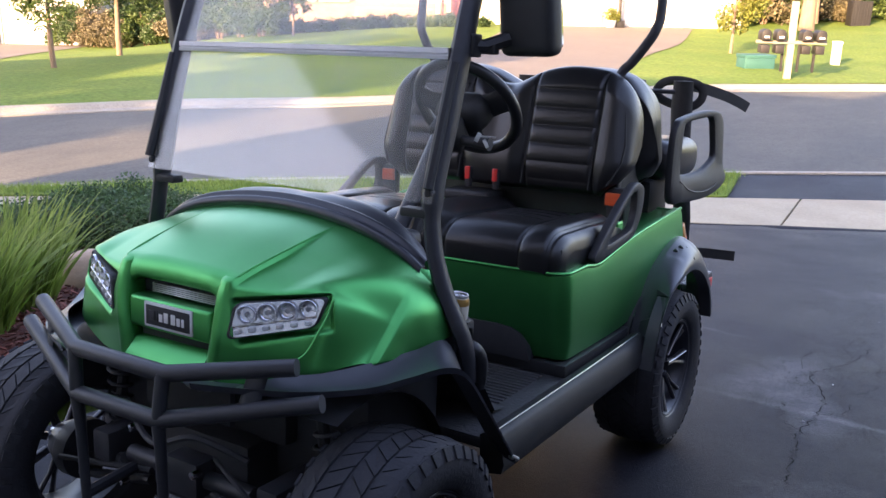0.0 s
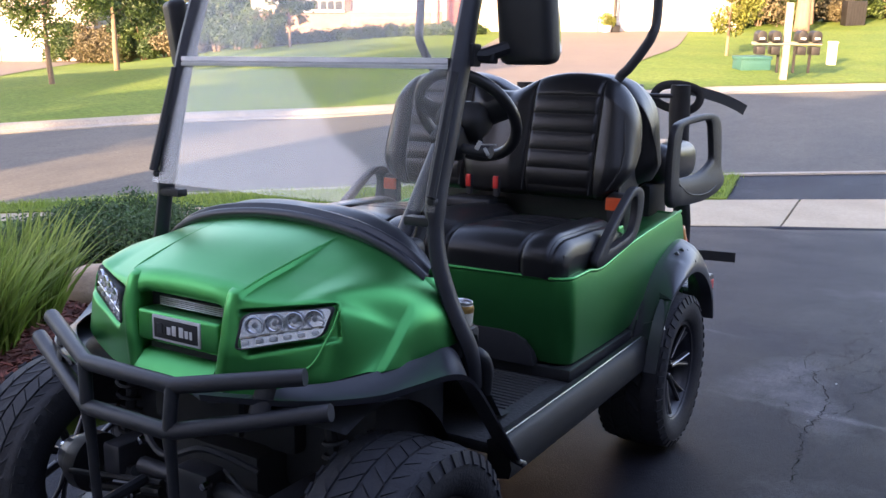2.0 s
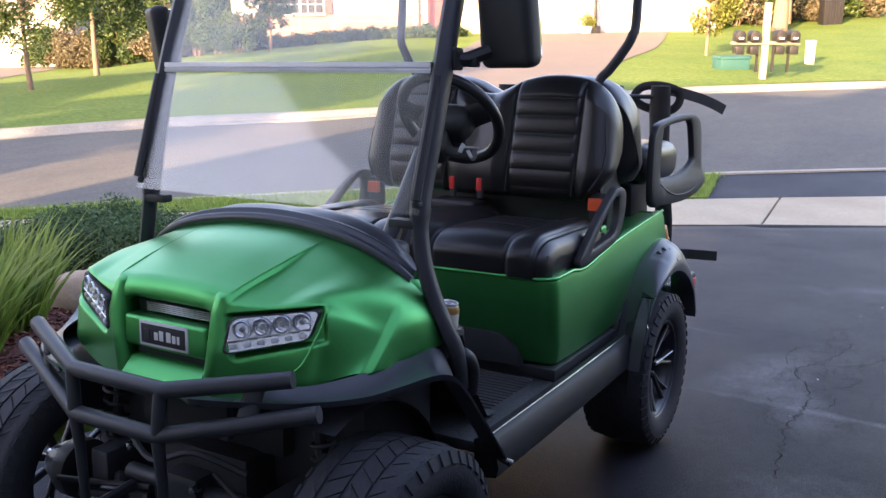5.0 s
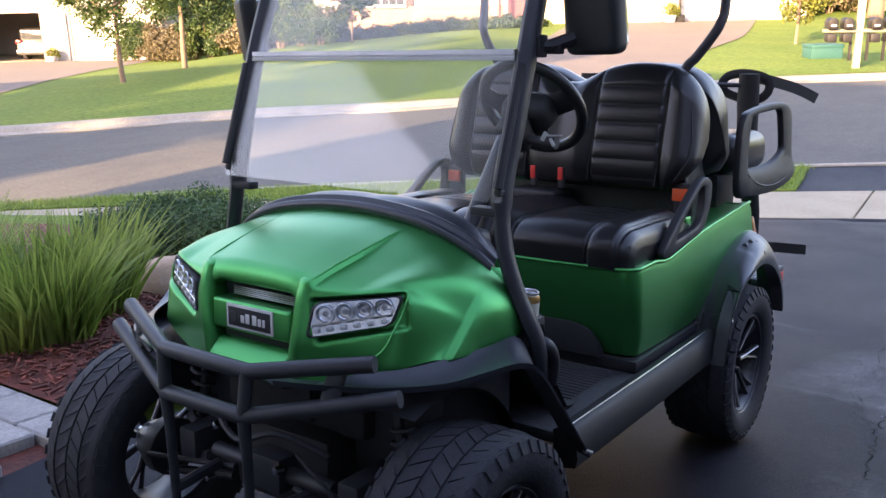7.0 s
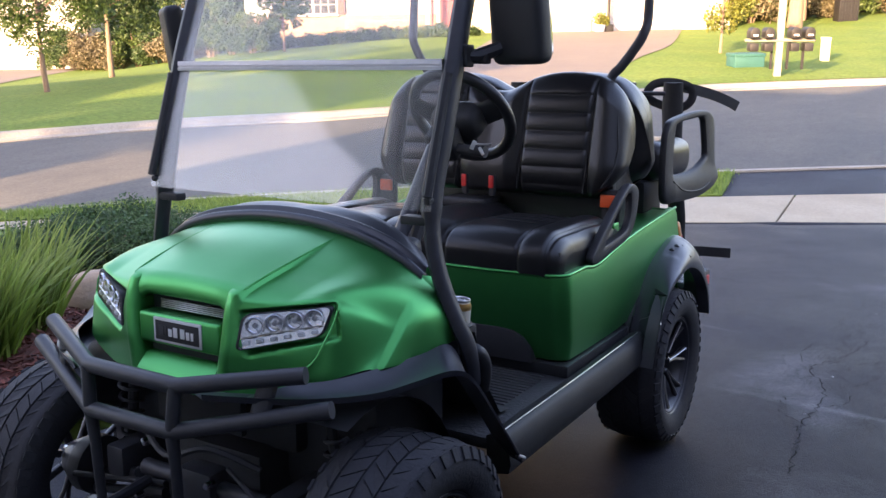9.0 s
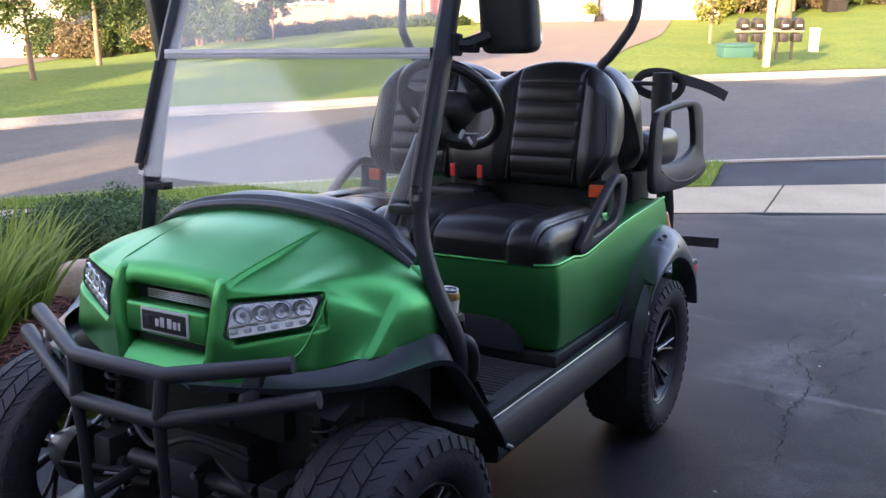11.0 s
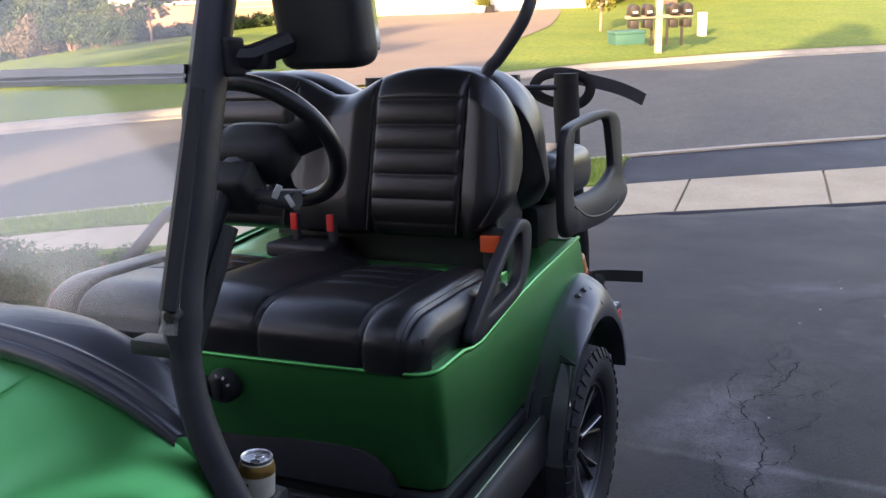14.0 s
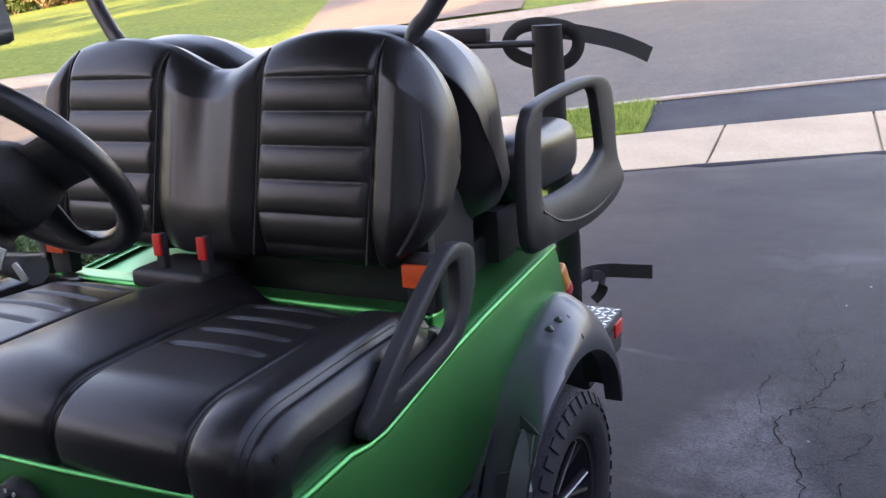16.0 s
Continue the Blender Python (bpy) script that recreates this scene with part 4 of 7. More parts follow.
front_back = part("front_seat_back", seat_back(1.325, 1.425, -1, 0.10), VINYL, cart, "black quilted vinyl front seat back")
front_back.data.set_sharp_from_angle(angle=math.pi)
rear_back = part("rear_seat_back", seat_back(1.81, 1.73, 1, 0.20), VINYL, cart, "black vinyl rear-facing seat back")
rear_back.data.set_sharp_from_angle(angle=math.pi)
for sgn in (1, -1):
    for off in (0.126, 0.374):
        pts = []
        for z in np.linspace(0.95, back_top(off) - 0.008, 24):
            pts.append((sgn * off, back_y(off, z) - 0.001, z))
        part("piping", tube(pts, 0.0022, 6), SEAM, front_back)
    pts = []
    for z in np.linspace(0.97, 1.28, 20):
        off = lerp_table(z, (0.97, 1.10, 1.22, 1.28), (0.468, 0.474, 0.456, 0.430))
        pts.append((waist(sgn * off, z), back_y(off, z) - 0.003, z))
    part("piping", tube(pts, 0.004, 6), SEAM, front_back)
part("back_frame", rbox((-0.11, 1.47, 0.80), (0.44, 1.66, 1.04), 0.02), PLASTIC, cart, "black plastic shell between the seat backs")
part("lower_back_panel", rbox((-0.11, 1.445, 0.835), (0.44, 1.475, 1.0), 0.008), PLASTIC, cart)


def cushion_z(x, y):
    a = abs(x)
    q = bucket(x)
    z = 0.878
    if a < 0.125:                                   # raised middle hump
        z += 0.020 * (1 - (a / 0.125) ** 2) ** 0.8
    elif q < 1:
        z += 0.007 * (1 - q * q)
        for g in (1.055, 1.125, 1.195, 1.265):
            z -= 0.008 * math.exp(-((y - g) / 0.006) ** 2) * max(0.0, 1 - (q / 0.8) ** 6)
        z -= 0.020 * max(0, y - 1.05)
    elif a < 0.468:
        z += 0.013 * max(0.0, 1 - ((a - 0.4215) / 0.0465) ** 2) ** 0.7
    for s in (0.125, 0.375, 0.468):
        z -= 0.008 * math.exp(-((a - s) / 0.006) ** 2)
    return z


def cushion(u, v):
    x = (u - 0.5) * 1.01
    s = v * 0.72
    # the front rolls down: arc length s from the lower front edge
    if s < 0.05:
        y, z, w = 0.836 - 0.004 * math.sin(math.pi * s / 0.10), 0.762 + s, 0.45
    elif s < 0.18:
        f = (s - 0.05) / 0.13
        a = f * math.pi / 2
        y, z, w = 0.832 + 0.105 * (1 - math.cos(a)), 0.812 + 0.066 * math.sin(a), 0.45 + 0.55 * f
    else:
            y, z, w = 0.937 + (s - 0.18) * 0.80, 0.878, 1.0
    z += (cushion_z(x, y) - 0.878) * w
    y -= (cushion_z(x, 0.94) - 0.878) * (1 - w) * 1.1
    edge = min(1.0, (0.505 - abs(x)) / 0.055)
    z -= (1 - math.sqrt(max(0, 1 - (1 - edge) ** 2))) * 0.06 * w
    if edge < 1:
        y += (1 - math.sqrt(max(0, 1 - (1 - edge) ** 2))) * (0.065 - 0.02 * w)
    z -= 0.03 * max(0, y - 1.12) + 0.030 * ease((y - 1.27) / 0.10) * ease((abs(x) - 0.05) / 0.08)
    return Vector((x, y, z))


cush = part("front_cushion", join(grid(cushion, 230, 150), rbox((-0.50, 0.865, 0.762), (0.50, 1.35, 0.835), 0.01)), VINYL, cart, "black quilted vinyl bench cushion")
for sgn in (1, -1):
    for off in (0.125, 0.375, 0.468):
        for half in (-0.0045, 0.0045):
            pts = [cushion((sgn * off + half) / 1.01 + 0.5, v) + Vector((0, -0.0002, 0.0004)) for v in np.linspace(0.06, 0.80, 48)]
            part("stitching", tube(pts, 0.0011, 5), SEAM, cush)
part("rear_cushion", rbox((-0.495, 1.80, 0.945), (0.497, 2.215, 1.100), 0.074, 7), VINYL, cart, "black vinyl rear seat cushion")
part("rear_seat_base", rbox((-0.45, 1.76, 0.80), (0.45, 1.98, 0.955), 0.03), DARK, cart)
part("rear_seat_shell", rbox((-0.12, 1.49, 0.79), (0.415, 1.85, 0.895), 0.012), DARK, cart, "black shell under the rear seat")

# buckles
part("buckle_base", rbox((-0.17, 1.30, 0.868), (0.02, 1.44, 0.906), 0.014, 3), PLASTIC, cart, "black bracket that holds the inner buckles")
for x in (0.059, -0.049):
    b = part("buckle", rbox((x - 0.010, 1.268, 0.925), (x + 0.010, 1.286, 0.996), 0.005), DARK, cart)
    part("release_button", rbox((x - 0.0095, 1.262, 0.953), (x + 0.0095, 1.269, 0.997), 0.003), RED, b, "red release button")
for sgn in (1, -1):
    b = part("belt_latch", rbox((sgn * 0.455 - 0.03, 1.375, 0.85), (sgn * 0.455 + 0.03, 1.41, 0.96), 0.01), DARK, cart, "black belt housing with an orange tab")
    part("warning_tab", rbox((sgn * 0.452 - 0.027, 1.362, 0.902), (sgn * 0.452 + 0.024, 1.376, 0.944), 0.003), ORANGE, b, "orange tab")

def ring_panel(outer, inner, x_at, half, sgn, n=5):
    """A moulded loop: the strip between an outer and an inner outline (y, z), rounded at its edges."""
    a, b = spline([(y, z, 0) for y, z in outer], n, True), spline([(y, z, 0) for y, z in inner], n, True)
    rings = []
    for dx, f in ((-1, 0.14), (-0.82, 0.03), (-0.45, 0.0), (0.45, 0.0), (0.82, 0.03), (1, 0.14), (1.06, 0.35), (1.06, 0.65), (1, 0.86), (0.82, 0.97), (0.45, 1.0), (-0.45, 1.0), (-0.82, 0.97), (-1, 0.86)):
        ring = []
        for p, q in zip(a, b):
            y, z = p.x + (q.x - p.x) * f, p.y + (q.y - p.y) * f
            ring.append((sgn * (x_at(y, z) + dx * half), y, z))
        rings.append(ring)
    m, k = len(a), len(rings)
    return [p for r in rings for p in r], [(i * m + j, i * m + (j + 1) % m, ((i + 1) % k) * m + (j + 1) % m, ((i + 1) % k) * m + j) for i in range(k) for j in range(m)]


# hip restraints beside the front seat: a wedge with a slim opening
for sgn in (1, -1):
    outer = [(1.072, 0.766), (1.042, 0.786), (1.082, 0.822), (1.160, 0.876), (1.265, 0.942), (1.350, 0.983), (1.408, 0.982), (1.450, 0.955), (1.446, 0.900), (1.415, 0.843), (1.355, 0.803), (1.20, 0.780)]
    inner = [(1.158, 0.813), (1.150, 0.818), (1.170, 0.838), (1.212, 0.874), (1.268, 0.915), (1.326, 0.950), (1.355, 0.957), (1.378, 0.950), (1.383, 0.905), (1.370, 0.862), (1.335, 0.834), (1.24, 0.820)]
    part("hip_restraint", ring_panel(outer, inner, lambda y, z: 0.518, 0.014, sgn), PLASTIC, cart, "black moulded side restraint with a slim opening")

# grab handles beside the rear seat
def grab_x(y, z):
    return 0.541 + 0.045 * ease((y - 1.63) / 0.5) + 0.014 * ease((1.0 - z) / 0.06) * ease((y - 1.66) / 0.08)


for sgn in (1, -1):
    outer = [(1.745, 0.888), (1.674, 0.892), (1.657, 1.0), (1.662, 1.12), (1.684, 1.162), (1.725, 1.187), (1.908, 1.212), (2.034, 1.212), (2.10, 1.192), (2.138, 1.15), (2.165, 1.04), (2.185, 0.94), (2.0, 0.892), (1.82, 0.884)]
    inner = [(1.750, 0.986), (1.740, 0.994), (1.738, 1.04), (1.741, 1.105), (1.748, 1.153), (1.769, 1.173), (1.90, 1.186), (1.978, 1.190), (2.010, 1.176), (2.026, 1.14), (2.052, 1.055), (2.035, 1.028), (1.95, 0.997), (1.84, 0.985)]
    grab = part("grab_handle", ring_panel(outer, inner, grab_x, 0.014, sgn), PLASTIC, cart, "black moulded grab handle")
    smile = spline([(sgn * (grab_x(y, z) + 0.0145), y, z) for y, z in ((1.72, 0.965), (1.79, 0.930), (1.88, 0.915), (1.97, 0.917), (2.05, 0.935))], 6)
    part("scoop_crease", tube(smile, 0.0035, 6), PLASTIC, grab)

# canopy struts and roof
for sgn in (1, -1):
    path = spline([(0.512, 0.335, 0.60), (0.522, 0.290, 0.70), (0.480, 0.262, 0.82), (0.450, 0.252, 0.93), (0.437, 0.262, 1.05), (0.443, 0.300, 1.20), (0.445, 0.345, 1.36), (0.442, 0.40, 1.52), (0.44, 0.50, 1.80), (0.44, 0.56, 1.95)], 5)
    strut = part("front_strut", tube([(sgn * p.x, p.y, p.z) for p in path], [0.024 if p.z < 1.0 else 0.030 for p in path], 10, flat=0.72, up=(1, 0, 0)), STEEL_BLACK, cart, "black front canopy strut")
    for z, y in ((1.05, 0.243), (0.70, 0.268)):
        part("strut_bolt", lathe([(0.0005, -0.008), (0.008, -0.007), (0.010, 0.0), (0.010, 0.012)], "y", 14, (sgn * 0.445, y - 0.012, z)), CHROME if z < 1 else DARK, strut)
    part("strut_clamp", rbox((sgn * 0.405 - 0.038, 0.232, 0.990), (sgn * 0.405 + 0.038, 0.268, 1.012), 0.006), PLASTIC, strut)
    boot = tube(spline([(sgn * 0.515, 0.312, 0.690), (sgn * 0.522, 0.335, 0.672), (sgn * 0.528, 0.352, 0.64), (sgn * 0.528, 0.356, 0.58)], 4), [0.018, 0.024, 0.027, 0.028, 0.028, 0.027, 0.026, 0.025, 0.024, 0.022, 0.020, 0.018, 0.016], 12, flat=0.8)
    part("strut_boot", boot, PLASTIC, strut, "black plastic strut boot")
    path = spline([(0.362, 1.53, 0.95), (0.364, 1.545, 1.15), (0.368, 1.565, 1.318), (0.404, 1.575, 1.372), (0.442, 1.582, 1.425), (0.474, 1.592, 1.485), (0.482, 1.61, 1.57), (0.475, 1.62, 1.95)], 6)
    part("rear_strut", tube([(sgn * p.x, p.y, p.z) for p in path], 0.017, 10), STEEL_BLACK, cart, "black rear canopy strut")
part("canopy", rbox((-0.56, 0.42, 1.94), (0.56, 2.15, 2.0), 0.028, 3), PLASTIC, cart, "black roof canopy")


# windshield: two clear sheets with a hinge rail between them
def shield_y(z):
    return lerp_table(z, (0.95, 1.05, 1.36, 1.95), (0.225, 0.243, 0.345, 0.56))


for name, z0, z1 in (("windshield_lower", 1.028, 1.345), ("windshield_upper", 1.368, 1.93)):
    rows = [[Vector((x, shield_y(z) - 0.018 - 0.004 * (1 - (x / 0.44) ** 2), z)) for x in np.linspace(-0.455, 0.455, 9)] for z in np.linspace(z0, z1, 5)]
    g = part(name, thicken(sheet(rows), 0.005), SHIELD, cart, "clear acrylic windshield sheet")
    g.visible_shadow = False
rail = []
for x in np.linspace(-0.428, 0.428, 9):
    y = shield_y(1.356) - 0.018 - 0.004 * (1 - (x / 0.44) ** 2)
    rail.append([Vector((x, y + dy, z)) for dy, z in ((0.006, 1.343), (-0.010, 1.343), (-0.011, 1.3505), (-0.007, 1.352), (-0.007, 1.355), (-0.010, 1.3565), (-0.009, 1.368), (0.010, 1.368), (0.006, 1.343))])
part("hinge_rail", sheet(rail), RAIL, cart, "pale hinge rail across the windshield", smooth=False)
for sgn in (1, -1):
    part("shield_channel", tube([(sgn * 0.448, shield_y(z) - 0.024, z) for z in (1.06, 1.2, 1.335)], 0.012, 8), PLASTIC, cart)

# mirrors: the far one is swung half in
def mirror_at(sgn):
    return pose(0.562, 0.445, 1.472, 8, 0, -12) if sgn > 0 else pose(-0.570, 0.445, 1.435, 8, 0, -33) @ Matrix.Diagonal((0.80, 0.9, 0.84, 1.0))


for sgn in (1, -1):
    mir = part("side_mirror", moved(rbox((-0.075, -0.032, -0.115), (0.075, 0.028, 0.115), 0.026, 4), mirror_at(sgn)), PLASTIC, cart, "black plastic side mirror housing")
    part("mirror_glass", moved(rbox((-0.062, 0.026, -0.10), (0.062, 0.030, 0.10), 0.012, 2), mirror_at(sgn)), CHROME, mir, "mirror glass")
    part("mirror_arm", tube([(sgn * 0.445, 0.352, 1.375), (sgn * 0.475, 0.40, 1.375), (sgn * 0.515, 0.44, 1.395)], 0.017, 8), PLASTIC, mir)
    part("mirror_bracket", join(rbox((sgn * 0.465 - 0.009, 0.350, 1.350), (sgn * 0.465 + 0.009, 0.390, 1.402), 0.006, 3), rbox((sgn * 0.487 - 0.014, 0.398, 1.358), (sgn * 0.487 + 0.014, 0.424, 1.384), 0.006, 3)), PLASTIC, mir)

# steering wheel and column
WC, LEAN_W = Vector((0.212, 0.789, 1.219)), radians(38)
wm = Matrix.Translation(WC) @ Matrix.Rotation(-(math.pi / 2 - LEAN_W), 4, "X")
ringp = [wm @ Vector((0.152 * math.cos(a), 0.152 * math.sin(a), 0)) for a in np.linspace(0, 2 * math.pi, 48, endpoint=False)]
wheel = part("steering_wheel", tube(ringp, 0.0165, 14, closed=True), VINYL, cart, "black padded steering wheel")
hub_lo = [(0.080 * math.copysign(abs(math.cos(a)) ** 0.6, math.cos(a)), -0.016 + 0.050 * math.copysign(abs(math.sin(a)) ** 0.6, math.sin(a))) for a in np.linspace(0, 2 * math.pi, 36, endpoint=False)]
vs = [wm @ Vector((x * k + 0.012, y * k, z)) for k, z in ((0.05, 0.004), (0.72, 0.002), (0.92, -0.006), (1.0, -0.020), (0.98, -0.050), (0.90, -0.072), (0.72, -0.084), (0.05, -0.088)) for x, y in hub_lo]
part("wheel_hub", (vs, [(i * 36 + j, i * 36 + (j + 1) % 36, (i + 1) * 36 + (j + 1) % 36, (i + 1) * 36 + j) for i in range(7) for j in range(36)]), SILL, wheel, "black boxy hub shroud")
for a, w in ((-16, 0.036), (196, 0.036), (90, 0.030)):
    p0, pm, p1 = (wm @ Vector((r * math.cos(radians(a)), r * math.sin(radians(a)), h)) for r, h in ((0.05, -0.014), (0.10, -0.014), (0.150, -0.002)))
    part("spoke", tube([p0, pm, p1], [w * 1.25, w, w * 1.05], 12, flat=0.30, up=tuple(wm.to_3x3() @ Vector((0, 0, 1)))), PLASTIC, wheel)
foot = Vector((0.160, 0.39, 0.70))
colm = part("steering_column", tube([wm @ Vector((0, -0.012, -0.07)), Vector((0.195, 0.69, 1.165)), foot], [0.040, 0.023, 0.020], 12), GLOSSY, cart, "black steering column")
part("column_shroud", moved(rbox((-0.045, -0.045, -0.150), (0.045, 0.040, -0.085), 0.016, 3), wm), SILL, colm, "black shroud under the steering wheel")
part("column_brace", tube([(0.215, 0.66, 1.08), (0.19, 0.42, 0.66)], 0.017, 8), PLASTIC, colm)
stalk = part("switch_stalk", tube([(0.20, 0.700, 1.140), (0.27, 0.695, 1.132), (0.345, 0.688, 1.128)], [0.020, 0.014, 0.017], 10), DARK, cart, "black switch stalk beside the column")
part("ignition_key", join(moved(rbox((-0.006, -0.001, -0.016), (0.006, 0.001, 0.010), 0.001, 1), pose(0.322, 0.664, 1.150, 0, 25, 20)), tube([(0.325, 0.668, 1.150), (0.365, 0.684, 1.149)], 0.0028, 8), moved(rbox((-0.005, -0.001, -0.022), (0.005, 0.001, 0.002), 0.001, 1), pose(0.338, 0.668, 1.140, 0, -30, 10))), ALU, stalk, "keys hanging from the ignition")

# brush guard in front
guard_up = [(-0.396, -0.150, 0.738), (-0.137, -0.252, 0.698), (0.137, -0.252, 0.698), (0.396, -0.150, 0.738)]
guard_lo = [(-0.456, -0.145, 0.676), (-0.126, -0.260, 0.599), (0.126, -0.260, 0.599), (0.456, -0.145, 0.676)]
guard = part("bumper_bar", join(tube(guard_up, 0.0185, 12), tube(guard_lo, 0.0185, 12)), STEEL_BLACK, cart, "black tubular brush guard")
for sgn in (1, -1):
    part("upright", tube([(sgn * 0.137, -0.256, 0.70), (sgn * 0.128, -0.262, 0.597), (sgn * 0.127, -0.256, 0.52), (sgn * 0.126, -0.245, 0.26)], [0.015, 0.015, 0.012, 0.010], 10), STEEL_BLACK, guard)
    part("brace", tube([(sgn * 0.325, -0.178, 0.727), (sgn * 0.308, -0.196, 0.642)], 0.021, 12, flat=0.32, up=(sgn * 0.37, -0.93, 0)), STEEL_BLACK, guard)
part("front_subframe", rbox((-0.16, -0.04, 0.27), (0.16, 0.34, 0.47), 0.03), DARK, cart, "dark steel front subframe")
part("steering_box", rbox((-0.22, 0.02, 0.46), (0.22, 0.30, 0.56), 0.02), DARK, cart)
part("inner_apron", rbox((-0.42, 0.06, 0.36), (0.42, 0.36, 0.64), 0.03), DARK, cart, "black inner apron behind the front axle")
part("guard_mount", join(*[tube([(sgn * 0.126, -0.252, 0.36), (sgn * 0.15, -0.10, 0.36)], 0.014, 8) for sgn in (1, -1)], tube([(-0.126, -0.252, 0.30), (0.126, -0.252, 0.30)], 0.014, 8)), STEEL_BLACK, cart)
part("steering_rack", join(tube([(-0.20, -0.06, 0.37), (0.20, -0.06, 0.37)], 0.022, 10), rbox((-0.05, -0.10, 0.33), (0.06, -0.03, 0.42), 0.012)), STEEL_BLACK, cart)
part("brake_hose", tube(spline([(0.10, -0.08, 0.44), (0.22, -0.11, 0.40), (0.30, -0.07, 0.30), (0.40, -0.04, 0.30)], 6), 0.006, 6), RUBBER, cart)
part("wiring_loom", tube(spline([(-0.18, -0.09, 0.52), (-0.05, -0.13, 0.46), (0.08, -0.12, 0.50), (0.20, -0.08, 0.46)], 6), 0.008, 6), DARK, cart)
for x, y, z in ((0.15, -0.115, 0.36), (-0.15, -0.115, 0.36), (0.21, -0.085, 0.30), (-0.21, -0.085, 0.30), (0.06, -0.105, 0.40), (-0.17, -0.085, 0.45)):
    part("suspension_bolt", lathe([(0.0005, -0.010), (0.009, -0.009), (0.011, 0.0), (0.011, 0.014)], "y", 10, (x, y, z)), CHROME, cart)

# chassis and suspension
part("chassis", join(rbox((-0.30, -0.10, 0.34), (-0.24, 2.1, 0.42), 0.01), rbox((0.24, -0.10, 0.34), (0.30, 2.1, 0.42), 0.01), rbox((-0.46, 0.9, 0.34), (0.46, 1.30, 0.46), 0.02)), STEEL_BLACK, cart, "black steel chassis rails")
part("rear_axle", join(tube([(-0.46, 1.68, 0.29), (0.46, 1.68, 0.29)], 0.035, 10), rbox((-0.14, 1.56, 0.20), (0.14, 1.80, 0.38), 0.05, 3)), STEEL_BLACK, cart)
for sgn in (1, -1):
    part("control_arm", join(tube([(sgn * 0.20, -0.08, 0.36), (sgn * 0.44, 0.0, 0.27), (sgn * 0.20, 0.12, 0.36)], 0.016, 8), tube([(sgn * 0.16, -0.04, 0.30), (sgn * 0.44, -0.03, 0.24)], 0.013, 8)), STEEL_BLACK, cart)
    part("tie_rod", tube([(sgn * 0.10, -0.09, 0.36), (sgn * 0.43, -0.10, 0.31)], 0.008, 8), DARK, cart)
    spring = [(sgn * (0.34 - 0.0 + 0.028 * math.cos(a)), 0.02 + 0.028 * math.sin(a), 0.32 + 0.22 * a / (14 * math.pi)) for a in np.linspace(0, 14 * math.pi, 150)]
    shock = part("shock_absorber", tube([(sgn * 0.36, 0.02, 0.29), (sgn * 0.32, 0.02, 0.58)], 0.014, 8), DARK, cart)
    part("spring", tube(spring, 0.005, 6), STEEL_BLACK, shock)
    part("inner_liner", sheet([[Vector((sgn * x, 0.02 + 0.33 * math.cos(a), 0.29 + 0.35 * math.sin(a))) for x in (0.26, 0.36, 0.46)] for a in np.linspace(0.05, math.pi * 0.62, 12)]), PLASTIC, cart)
    part("rear_liner", sheet([[Vector((sgn * x, 1.68 + 0.345 * math.cos(a), 0.29 + 0.345 * math.sin(a))) for x in (0.32, 0.45, 0.535)] for a in np.linspace(0.0, math.pi, 14)]), PLASTIC, cart)

